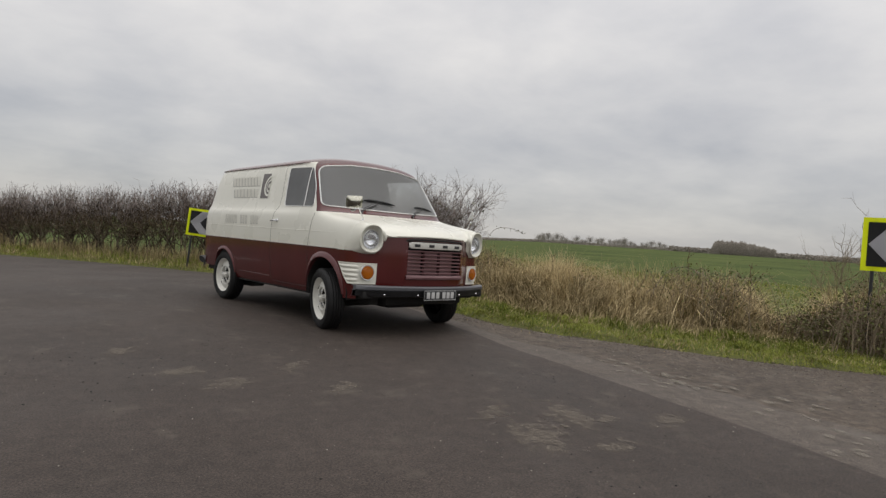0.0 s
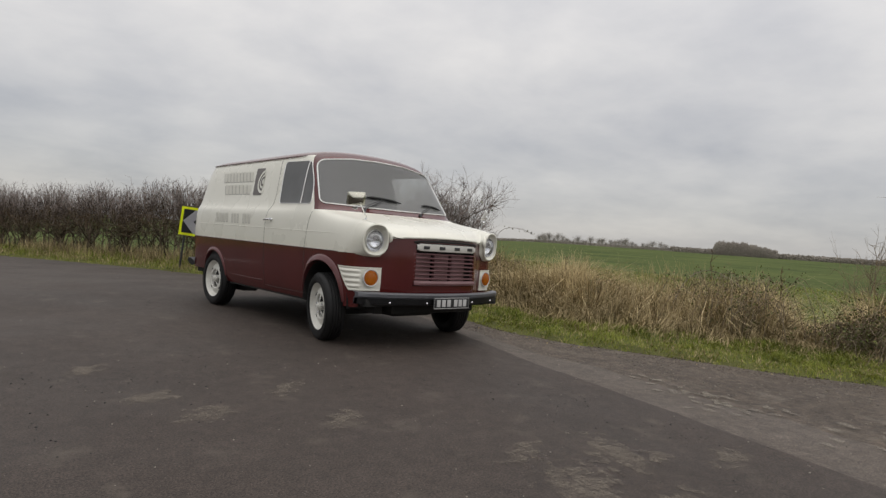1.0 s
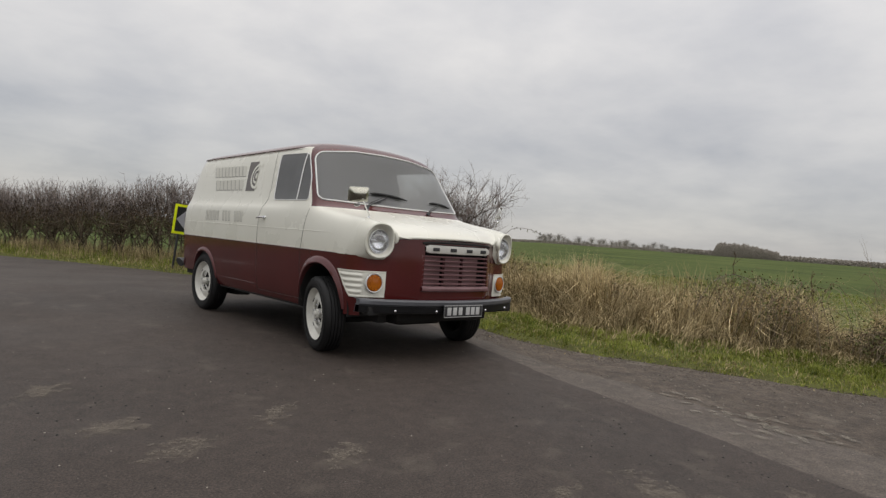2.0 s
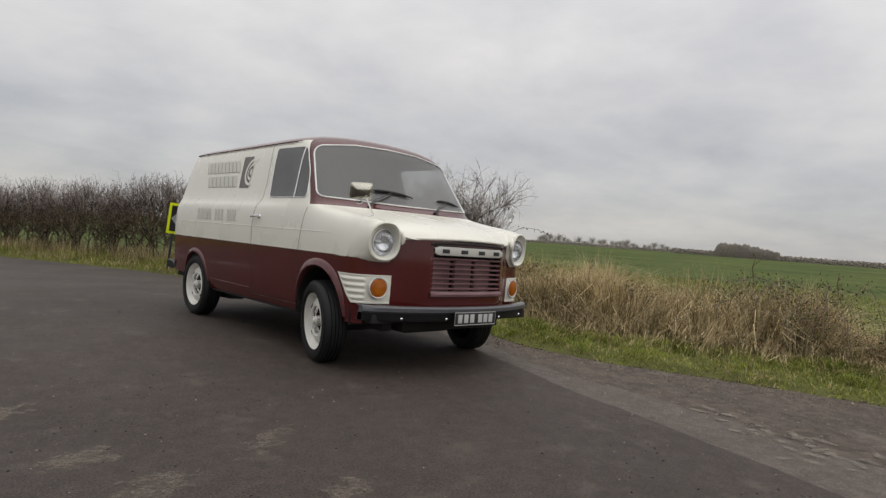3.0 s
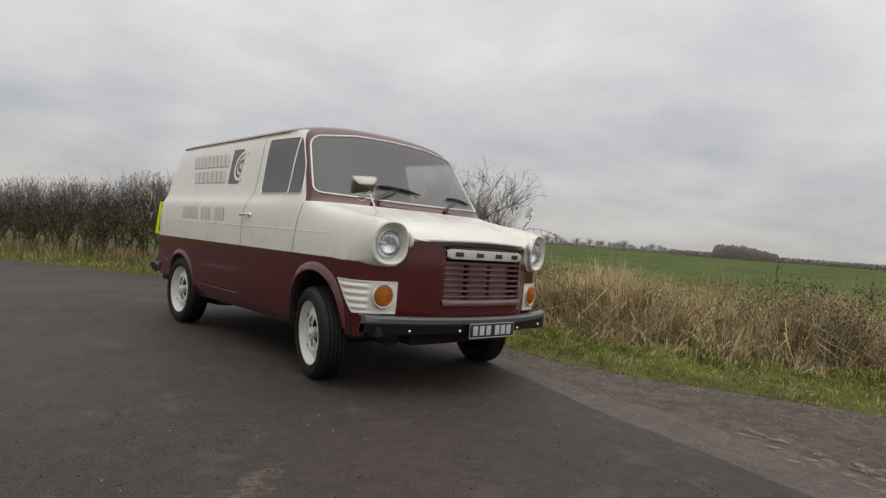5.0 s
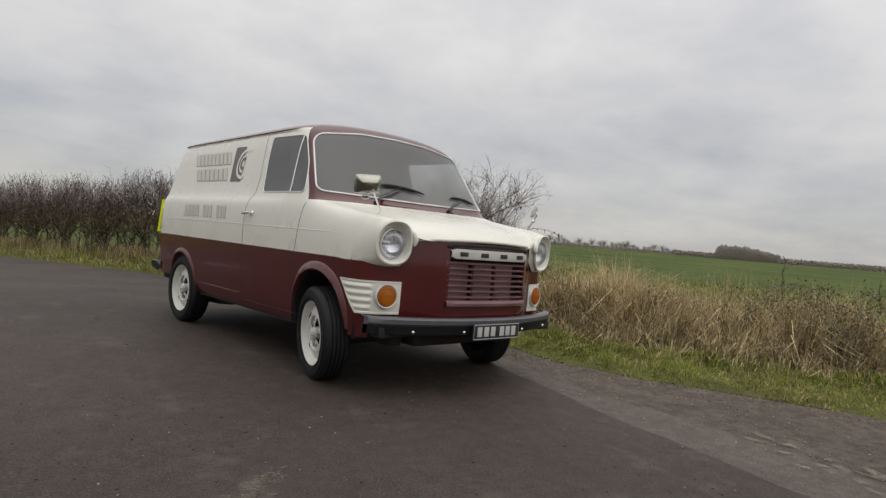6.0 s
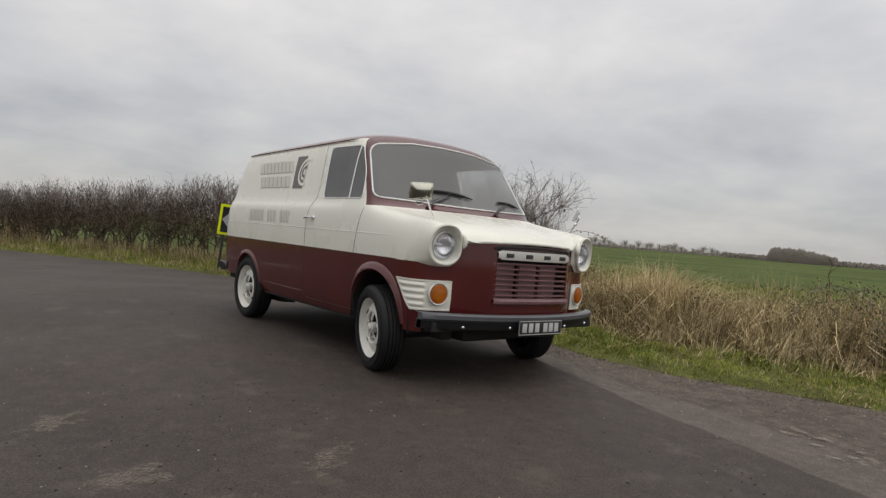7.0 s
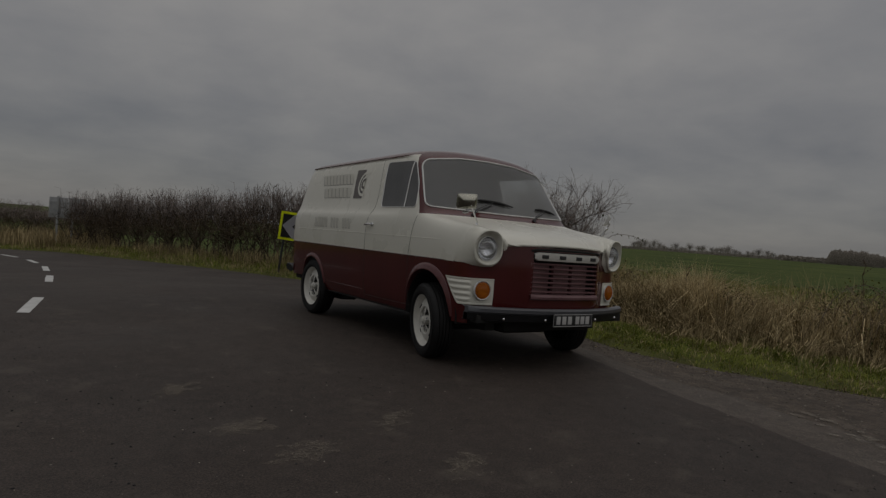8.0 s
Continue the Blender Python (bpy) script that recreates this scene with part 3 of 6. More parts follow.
for x0, y0, x1, y1 in DASHES:
    bm = bmesh.new()
    d = Vector((x1 - x0, y1 - y0)).normalized()
    s = Vector((-d.y, d.x)) * 0.055
    rows = []
    for k in range(7):
        a = Vector((x0, y0)).lerp(Vector((x1, y1)), k / 6)
        w = 1 + 0.12 * noise.noise((a.x * 9, a.y * 9, 0))
        rows.append([(a.x + s.x * w * j, a.y + s.y * w * j, on_road(a.x, a.y) + 0.005) for j in (-1, 0, 1)])
    grid(bm, rows)
    solid("road_marking", bm, LINE_PAINT, "worn white dash of the road's centre line", "road marking", "centre line dashes")


# dried mud and dust lying on the road: place, length, width, and its turn
def dust_patch(x, y, long, wide, turn, material, label, lift):
    bm = bmesh.new()
    ring = [bm.verts.new((math.cos(2 * math.pi * k / 20), math.sin(2 * math.pi * k / 20), 0)) for k in range(20)]
    bm.faces.new(ring)
    ob = solid("dust_patch", bm, material, label, "dust patch", "dust patches on the road", "stuff", smooth=False)
    dx, dy = (on_road(x + 0.3, y) - on_road(x - 0.3, y)) / 0.6, (on_road(x, y + 0.3) - on_road(x, y - 0.3)) / 0.6
    tip = Vector((0, 0, 1)).rotation_difference(Vector((-dx, -dy, 1)).normalized()).to_matrix().to_4x4()
    ob.matrix_basis = Matrix.Translation((x, y, on_road(x, y) + lift)) @ tip @ pose(0, 0, 0, 0, 0, turn) @ Matrix.Diagonal((long, wide, 1, 1))
    return ob


for x, y, long, wide in [(1.12, -2.62, 0.20, 0.09), (1.13, -2.81, 0.16, 0.08), (1.04, -3.13, 0.26, 0.12), (1.05, -3.36, 0.24, 0.10), (0.60, -3.40, 0.20, 0.09), (0.82, -3.54, 0.22, 0.11),
                         (0.91, -3.05, 0.17, 0.09), (1.16, -3.74, 0.24, 0.10), (1.12, -4.36, 0.26, 0.10), (0.64, -4.46, 0.20, 0.08), (-0.02, -5.05, 0.18, 0.10), (0.45, -4.95, 0.16, 0.09)]:
    for k in range(4):  # each spot breaks into a few flecks
        u, v = math.sin(9 * x + 5 * y + 2.3 * k), math.cos(7 * x - 4 * y + 3.1 * k)
        dust_patch(x + 0.16 * u, y + 0.14 * v, long * (0.55 + 0.2 * u), wide * (0.75 + 0.2 * v), 60 * u + 20, DUST_PALE, "pale dried mud lying on the old tarmac", 0.004)
for x, y, long, wide in [(-1.14, -3.67, 0.34, 0.20), (-1.79, -3.94, 0.36, 0.22), (-1.69, -3.49, 0.26, 0.10), (-0.93, -3.86, 0.16, 0.10), (-1.44, -4.24, 0.22, 0.10), (-0.50, -4.07, 0.28, 0.12),
                         (-2.96, -1.60, 0.22, 0.14), (-3.12, -0.74, 0.20, 0.12), (-2.17, -2.54, 0.22, 0.12), (-2.14, -1.76, 0.26, 0.10), (-2.80, -2.07, 0.24, 0.12)]:
    dust_patch(x, y, long * 1.35, wide * 1.35, 40 + 30 * math.sin(x * 7 + y * 4), DUST_ROAD, "faint brown dust dried onto the dark tarmac", 0.004)


# ---- the van ----
from mathutils.bvhtree import BVHTree

van = tagged(new("van"), "vintage two-tone cream and maroon panel van parked on tarmac", "van")
van.empty_display_size = 0.3
van.location = (0, 1.0, 0)
VAN_INV = Matrix.Translation((0, -1.0, 0))


def vpart(name, bm, material, parent=None, label="", smooth=True, angle=40):
    """A part of the van, given in world coordinates."""
    ob = part(name, bm, material, parent or van, label, smooth, angle)
    if parent is None:
        ob.matrix_parent_inverse = VAN_INV
    return ob


# half sections from the sill up to the roof's middle, front to back
def side_low(y, x=0.0, drop=0.0):
    return [(0.905 + x, y, 0.395), (0.945 + x, y, 0.48), (0.968 + x, y, 0.72), (0.974 + x, y, 0.92), (0.975 + x, y, 1.09 - drop)]


def cargo(y, lean=0.0, inset=0.0, top=0.0):
    """A full-height section; lean moves its top forward."""
    low = [(x - inset, yy, z) for x, yy, z in side_low(y)]
    top += 0.016 * (2.85 - y)
    up = [(0.970, 1.25), (0.952, 1.302), (0.917, 1.345), (0.864, 1.65), (0.800, 1.865 + top), (0.735, 1.915 + top), (0.44, 1.972 + top), (0, 1.99 + top)]
    return low + [(x - inset * (1 if x > 0.5 else 0.6), y - lean * (z - 1.1) / 0.9, z - inset * 0.4 * (z > 1.8)) for x, z in up]


NET = [
    # nose: lip of the bonnet and the round of the wing
    [(0.905, -0.60, 0.40), (0.938, -0.60, 0.49), (0.950, -0.60, 0.72), (0.953, -0.60, 0.915), (0.946, -0.64, 1.06), (0.915, -0.68, 1.165),
     (0.865, -0.70, 1.218), (0.785, -0.72, 1.232), (0.69, -0.77, 1.200), (0.62, -0.872, 1.076), (0.44, -0.955, 1.084), (0.22, -0.978, 1.105), (0, -0.985, 1.108)],
    [(0.905, -0.55, 0.40), (0.942, -0.55, 0.485), (0.957, -0.55, 0.72), (0.962, -0.55, 0.92), (0.953, -0.575, 1.08), (0.922, -0.60, 1.185),
     (0.870, -0.61, 1.235), (0.79, -0.62, 1.247), (0.70, -0.68, 1.215), (0.61, -0.81, 1.165), (0.44, -0.89, 1.175), (0.22, -0.91, 1.182), (0, -0.915, 1.185)],
    side_low(-0.50, -0.012) + [(0.935, -0.50, 1.195), (0.880, -0.50, 1.245), (0.80, -0.50, 1.258), (0.70, -0.52, 1.240), (0.60, -0.55, 1.235),
                               (0.44, -0.58, 1.245), (0.22, -0.60, 1.252), (0, -0.60, 1.255)],
    side_low(-0.28, -0.004) + [(0.948, -0.28, 1.22), (0.900, -0.28, 1.275), (0.82, -0.28, 1.288), (0.70, -0.30, 1.278), (0.60, -0.32, 1.278),
                               (0.44, -0.34, 1.285), (0.22, -0.35, 1.292), (0, -0.35, 1.294)],
    side_low(-0.10) + [(0.955, -0.10, 1.235), (0.915, -0.10, 1.300), (0.85, -0.12, 1.312), (0.74, -0.16, 1.308), (0.60, -0.18, 1.308),
                       (0.44, -0.20, 1.312), (0.22, -0.21, 1.315), (0, -0.215, 1.316)],
    # foot of the windscreen
    side_low(-0.02) + [(0.960, -0.02, 1.240), (0.930, -0.02, 1.310), (0.890, -0.04, 1.335), (0.78, -0.085, 1.355), (0.62, -0.12, 1.362),
                       (0.44, -0.145, 1.366), (0.22, -0.16, 1.368), (0, -0.165, 1.370)],
    side_low(0.06) + [(0.964, 0.06, 1.240), (0.940, 0.05, 1.312), (0.910, 0.03, 1.372), (0.855, 0.01, 1.46), (0.70, -0.02, 1.49),
                      (0.48, -0.045, 1.50), (0.24, -0.06, 1.505), (0, -0.065, 1.508)],
    side_low(0.18) + [(0.965, 0.18, 1.240), (0.945, 0.17, 1.310), (0.915, 0.12, 1.380), (0.868, 0.16, 1.58), (0.785, 0.19, 1.735),
                      (0.54, 0.16, 1.765), (0.28, 0.145, 1.775), (0, 0.14, 1.780)],
    # head of the windscreen
    side_low(0.30) + [(0.967, 0.30, 1.240), (0.950, 0.29, 1.308), (0.922, 0.25, 1.375), (0.866, 0.27, 1.64), (0.802, 0.31, 1.868),
                      (0.725, 0.315, 1.925), (0.44, 0.27, 1.966), (0, 0.25, 1.976)],
    side_low(0.46) + [(0.969, 0.46, 1.245), (0.950, 0.46, 1.304), (0.917, 0.45, 1.352), (0.864, 0.45, 1.64), (0.800, 0.46, 1.900),
                      (0.735, 0.48, 1.953), (0.44, 0.48, 2.010), (0, 0.47, 2.024)],
    cargo(0.9, top=0.004), cargo(1.6, top=0.002), cargo(2.3), cargo(2.78, 0.05),
    cargo(2.98, 0.10, 0.010, -0.004), cargo(3.075, 0.135, 0.05, -0.02), cargo(3.10, 0.145, 0.12, -0.05),
]


def shell():
    """The whole skin of the body, smoothed; front to back, both sides."""
    bm = bmesh.new()
    rows = [[(-x, y, z) for x, y, z in row] + [(x, y, z) for x, y, z in row[-2::-1]] for row in NET]
    grid(bm, rows)
    bm.verts.ensure_lookup_table()
    n = len(rows[0])
    tail = [bm.verts[(len(rows) - 1) * n + k] for k in range(n)]
    for a in range((n - 1) // 2):  # close the tail with strips across
        if a < (n - 1) // 2 - 1:
            bm.faces.new((tail[a], tail[a + 1], tail[n - 2 - a], tail[n - 1 - a]))
        else:
            bm.faces.new((tail[a], tail[a + 1], tail[n - 1 - a]))
    crease = bm.edges.layers.float.new("crease_edge")
    bmesh.ops.recalc_face_normals(bm, faces=bm.faces)
    me = bpy.data.meshes.new("skin_net")
    bm.to_mesh(me)
    bm.free()
    ob = new("skin_net", me)
    mod = ob.modifiers.new("smooth", "SUBSURF")
    mod.levels = mod.render_levels = 2
    mod.boundary_smooth = "PRESERVE_CORNERS"
    out = bpy.data.meshes.new_from_object(ob.evaluated_get(bpy.context.evaluated_depsgraph_get()))
    bpy.data.objects.remove(ob)
    bpy.data.meshes.remove(me)
    bm = bmesh.new()
    bm.from_mesh(out)
    bpy.data.meshes.remove(out)
    bmesh.ops.recalc_face_normals(bm, faces=bm.faces)
    return bm


skin = shell()
SKIN = BVHTree.FromBMesh(skin)
WING_EDGE = [v.co.copy() for v in skin.verts if v.is_boundary and v.co.y < -0.5 and v.co.z > 0.93 and v.co.x > 0.62]


def side_x(y, z, s=-1):
    """The x of the body's side at y, z (s: -1 or 1)."""
    hit = SKIN.ray_cast(Vector((s * 2.0, y, z)), Vector((-s, 0, 0)))
    return (hit[0].x, hit[1]) if hit[0] is not None else (s * 0.95, Vector((s, 0, 0)))


def side_at(y, z, s=-1, lift=0.003):
    x, nrm = side_x(y, z, s)
    if nrm.x * s < 0:
        nrm = -nrm
    return Vector((x, y, z)) + nrm * lift


def split(bm, faces, co, no):
    geom = list({v for f in faces for v in f.verts}) + list({e for f in faces for e in f.edges}) + list(faces)
    bmesh.ops.bisect_plane(bm, geom=geom, plane_co=co, plane_no=no, dist=1e-5)


def inside(poly, a, b):
    return all((q[0] - p[0]) * (b - p[1]) - (q[1] - p[1]) * (a - p[0]) >= -1e-7 for p, q in zip(poly, poly[1:] + poly[:1]))


def carve(bm, poly, axes, keep):
    """Cuts the outline poly (anticlockwise, in the two axes) into the faces that keep() picks; gives the faces inside."""
    i, j = axes
    third = 3 - i - j
    lo, hi = [min(p[k] for p in poly) for k in (0, 1)], [max(p[k] for p in poly) for k in (0, 1)]

    def near():
        out = []
        for f in bm.faces:
            if not keep(f):
                continue
            a, b = [v.co[i] for v in f.verts], [v.co[j] for v in f.verts]
            if max(a) >= lo[0] and min(a) <= hi[0] and max(b) >= lo[1] and min(b) <= hi[1]:
                out.append(f)
        return out

    for p, q in zip(poly, poly[1:] + poly[:1]):
        co, no = [0, 0, 0], [0, 0, 0]
        co[i], co[j] = p
        no[i], no[j] = q[1] - p[1], -(q[0] - p[0])
        split(bm, near(), co, no)
    out = []
    for f in near():
        c = f.calc_center_median()
        if inside(poly, c[i], c[j]):
            out.append(f)
    return out


def take(bm, faces):
    """Moves faces out of bm into a new bmesh."""
    made, seen = bmesh.new(), {}
    for f in faces:
        vs = []
        for v in f.verts:
            if v not in seen:
                seen[v] = made.verts.new(v.co)
            vs.append(seen[v])
        made.faces.new(vs)
    bmesh.ops.delete(bm, geom=faces, context="FACES")
    made.normal_update()
    return made


def rim(bm):
    """The outer boundary of a patch as an ordered ring of points."""
    nxt = {}
    for e in bm.edges:
        if len(e.link_faces) == 1:
            for a, b in ((0, 1), (1, 0)):
                nxt.setdefault(e.verts[a], []).append(e.verts[b])
    start = next(iter(nxt))
    ring, prev, at = [start.co.copy()], None, start
    while True:
        step = [v for v in nxt[at] if v is not prev]
        prev, at = at, step[0]
        if at is start or len(ring) > 900:
            return ring
        ring.append(at.co.copy())


def rounded(corners, radius, n=5):
    """An anticlockwise polygon with its corners rounded."""
    out = []
    m = len(corners)
    for k in range(m):
        p, a, b = Vector(corners[k]), Vector(corners[k - 1]), Vector(corners[(k + 1) % m])
        r = radius[k] if isinstance(radius, (list, tuple)) else radius
        da, db = (a - p).normalized(), (b - p).normalized()
        s, e = p + da * r, p + db * r
        for t in range(n + 1):
            t /= n
            out.append(tuple(s * (1 - t) ** 2 + p * 2 * t * (1 - t) + e * t * t))
    return out


def thick(bm, depth):
    """Gives a patch thickness inwards."""
    bmesh.ops.solidify(bm, geom=list(bm.faces), thickness=depth)
    return bm


SIDES = (-1, 1)
# windscreen
right_half = rounded([(0.30, 1.374), (0.880, 1.386), (0.772, 1.852), (0.30, 1.913)], [0.02, 0.060, 0.10, 0.02], 6)[7:21]
screen_poly = [(-0.35, 1.375), (0, 1.372), (0.35, 1.375)] + right_half + [(0.36, 1.908), (0, 1.918), (-0.36, 1.908)] + [(-a, b) for a, b in right_half[::-1]]
hull = []
for p in screen_poly:  # keep the outline convex
    while len(hull) > 1 and (hull[-1][0] - hull[-2][0]) * (p[1] - hull[-2][1]) - (hull[-1][1] - hull[-2][1]) * (p[0] - hull[-2][0]) <= 0:
        hull.pop()
    hull.append(p)
screen_faces = carve(skin, hull, (0, 2), lambda f: f.calc_center_median().y < 0.5 and f.calc_center_median().z > 1.33 and f.normal.y < -0.2)
screen = take(skin, screen_faces)
screen_rim = rim(screen)
# door windows with a quarterlight in front
panes = {}
for s in SIDES:
    back = 0.17 if s > 0 else 0.0  # the far door's window reaches further back
    poly = rounded([(0.105, 1.370), (0.775 + back, 1.370), (0.862 + back, 1.842), (0.335, 1.836), (0.165, 1.58)], [0.05, 0.045, 0.05, 0.05, 0.10])
    faces = carve(skin, poly, (1, 2), lambda f, s=s: f.calc_center_median().x * s > 0.7 and f.normal.x * s > 0.3 and f.calc_center_median().z > 1.33)
    panes[s] = take(skin, faces)
# wheel arches
FRONT_Y, REAR_Y = -0.27, 2.33
ARCH_Y = FRONT_Y + 0.045
ARCH_F = [(ARCH_Y + 0.35, 0.20)] + [(ARCH_Y + 0.362 * math.cos(a), 0.43 + 0.385 * math.sin(a)) for a in np.linspace(0.02, math.pi - 0.02, 19)] + [(ARCH_Y - 0.43, 0.20)]
ARCH_R = [(REAR_Y + 0.31, 0.20)] + [(REAR_Y - 0.02 + 0.318 * math.cos(a), 0.45 + 0.310 * math.sin(a)) for a in np.linspace(0.02, math.pi - 0.02, 19)] + [(REAR_Y - 0.35, 0.20)]
for s in SIDES:
    for poly in (ARCH_F, ARCH_R, [(2.60, 0.20), (3.50, 0.20), (3.50, 0.50), (2.60, 0.50)]):
        take(skin, carve(skin, poly, (1, 2), lambda f, s=s: f.calc_center_median().x * s > 0.7 and f.calc_center_median().z < 1.0)).free()

# colour lines: maroon below the waist, cream above, maroon roof and windscreen surround
split(skin, list(skin.faces), (0, 0, 0.915), (0, 0, 1))
split(skin, [f for f in skin.faces if f.calc_center_median().z > 1.7], (0, 2.85, 1.868), (0, 0.016, 1))
split(skin, [f for f in skin.faces if f.calc_center_median().z > 1.25 and f.calc_center_median().y < 0.6], (0, 0.022, 1.31), (0, 0.56, -0.325))
split(skin, [f for f in skin.faces if f.calc_center_median().y < 0.1 and f.calc_center_median().z > 1.2], (0, 0, 1.314), (0, 0.02, 1))


def region(f):
    c = f.calc_center_median()
    if c.z < 0.915:
        return "lower"
    if c.z > 1.868 + 0.016 * (2.85 - c.y) and abs(c.x) < 0.81:
        return "roof"
    if c.z > 1.314 - 0.02 * c.y and (c.y - 0.022) * 0.56 - (c.z - 1.31) * 0.325 < 0:
        return "roof"
    if c.y < -0.02 and abs(c.x) < 0.665 and c.z > 1.06:
        return "bonnet"
    return "upper"


groups = {"lower": [], "roof": [], "bonnet": [], "upper": []}
for f in skin.faces:
    groups[region(f)].append(f)
body_low = take(skin, groups["lower"])
body_roof = take(skin, groups["roof"])
body_bonnet = take(skin, groups["bonnet"])
for bm, name, material, label in ((skin, "upper_body", CREAM, "cream upper body panels"), (body_low, "lower_body", MAROON, "maroon lower body panels"),
                                  (body_roof, "roof", MAROON, "maroon roof and windscreen surround"), (body_bonnet, "bonnet", CREAM, "cream rounded bonnet")):
    thick(bm, 0.006)
    vpart(name, bm, material, label=label, angle=35)

# glass and its bright trim
thick(screen, 0.005)
windscreen = vpart("windscreen", screen, SCREEN_GLASS, label="curved dusty windscreen glass")
windscreen.visible_shadow = False
windscreen.data.materials.append(CLEAR_GLASS)
for poly in windscreen.data.polygons:  # the inner face is clean
    poly.material_index = 1 if poly.normal.y > 0.1 else 0
bm = bmesh.new()
tube(bm, [p + Vector((0, -0.004, 0)) for p in screen_rim], 0.0072, 6, True)
vpart("windscreen_trim", bm, TRIM, label="bright windscreen trim")
for s in SIDES:
    ring = rim(panes[s])
    thick(panes[s], 0.005)
    pane = vpart("door_window", panes[s], SIDE_GLASS, label="grey reflecting door window glass")
    pane.visible_shadow = False
    pane.data.materials.append(CLEAR_GLASS)
    for poly in pane.data.polygons:
        poly.material_index = 1 if poly.normal.x * s < -0.1 else 0
    bm = bmesh.new()
    tube(bm, [p + Vector((s * 0.002, 0, 0)) for p in ring], 0.0048, 6, True)
    trim = vpart("window_trim", bm, TRIM, label="pale window trim")
    bm = bmesh.new()
    tube(bm, [side_at(y, z, s, 0.004) for y, z in [(0.307 + 0.055 * t + (0.15 if s > 0 else 0.0), 1.371 + 0.463 * t) for t in np.linspace(0, 1, 9)]], 0.0058, 6)
    vpart("quarterlight_bar", bm, TRIM, label="slanting bright quarterlight bar")

# drip rails over the sides
for s in SIDES:
    bm = bmesh.new()
    pts = []
    for y in np.linspace(0.46, 2.88, 26):
        z = 1.862 + 0.016 * (2.85 - y)
        pts.append(Vector((side_x(y, z - 0.004, s)[0] + s * 0.010, y, z)))
    tube(bm, pts, [0.002, 0.006] + [0.0075] * 24, 6)
    vpart("drip_rail", bm, MAROON, label="maroon roof drip rail")
    # pressed swage line and shut lines
    bm = bmesh.new()
    tube(bm, [side_at(y, 1.09, s, -0.0015) for y in np.linspace(-0.57, 2.95, 40)], [0.0005, 0.002, 0.003] + [0.0045] * 37, 6)
    vpart("swage_line", bm, CREAM, label="raised cream swage line")
    bm = bmesh.new()
    tube(bm, [side_at(y, 0.918, s, -0.0005) for y in np.linspace(-0.58, 2.95, 40)], [0.0005, 0.002] + [0.004] * 38, 5)
    vpart("waist_trim", bm, MAROON)
    bm = bmesh.new()
    for line in ([(0.97, 0.45), (0.966, 0.60), (0.97, 0.9), (0.975, 1.05), (0.968, 1.19), (0.935, 1.30), (0.895, 1.37), (0.892, 1.5), (0.93, 1.72), (0.975, 1.875)],
                 [(0.09, 0.44), (0.095, 0.70), (0.10, 0.9), (0.075, 1.05), (0.05, 1.20), (0.03, 1.29)],
                 [(0.10, 0.455), (0.4, 0.452), (0.7, 0.45), (0.95, 0.452)]):
        fine = [Vector(a).lerp(Vector(b), t / 4) for a, b in zip(line, line[1:]) for t in range(4)] + [Vector(line[-1])]
        tube(bm, [side_at(p.x, p.y, s, 0.0) for p in fine], 0.0024, 5)
    vpart("door_shut_line", bm, SEAM, label="dark door shut lines")
    # ledge pressing along the cargo side under the lettering
    bm = bmesh.new()
    tube(bm, [side_at(y, 0.50 + 0.0 * y, s, -0.003) for y in np.linspace(1.02, 1.98, 12)], 0.006, 6)
    vpart("sill_pressing", bm, MAROON)

# wheel arch lips: flared maroon bands
def arch_lip(cy, cz, ry, rz, s, out, wide=1.0):
    bm = bmesh.new()
    rows = []
    for a in np.linspace(0.10, math.pi - 0.04, 33):
        row = []
        fore = (0.12 + 0.88 * min(1, max(0, (a - 0.35) / 0.75))) * (1 - 0.55 * max(0, a - 2.2) / 0.94) * wide
        for k, (grow, push) in enumerate(((0.0, -0.05), (0.0, out * fore), (0.008 * fore, (out + 0.003) * fore), (0.034 * fore, out * 0.72 * fore), (0.058 * fore, 0.006 * fore), (0.066 * fore, -0.008))):
            y, z = cy + (ry + grow) * math.cos(a), cz + (rz + grow) * math.sin(a)
            x = side_x(max(y, -0.58), max(z, 0.46), s)[0]
            row.append((x + s * push, y, z))
        rows.append(row)
    grid(bm, rows)
    return bm


for s in SIDES:
    vpart("wheel_arch", arch_lip(ARCH_Y, 0.43, 0.359, 0.382, s, 0.022), ARCH_PAINT, label="paler maroon flared wheel arch lip")
    vpart("wheel_arch", arch_lip(REAR_Y - 0.02, 0.45, 0.315, 0.307, s, 0.020, 0.72), ARCH_PAINT, label="paler maroon flared wheel arch lip")


# nose panel with grille: a bowed middle, set back beside the headlights
NOSE_X = np.linspace(0, 0.93, 187)
NOSE_Y = np.interp(NOSE_X, [0, 0.2, 0.35, 0.41, 0.46, 0.52, 0.58, 0.64, 0.70, 0.80, 0.93], [-1.02, -1.013, -1.0, -0.990, -0.955, -0.907, -0.863, -0.829, -0.807, -0.784, -0.75])
for _ in range(60):
    NOSE_Y[1:-1] = (NOSE_Y[:-2] + 2 * NOSE_Y[1:-1] + NOSE_Y[2:]) / 4


def nose_y(x, z=0.85):
    y = float(np.interp(abs(x), NOSE_X, NOSE_Y))
    return y + 0.10 * max(0, (0.64 - z)) + 0.05 * max(0, z - 0.92)


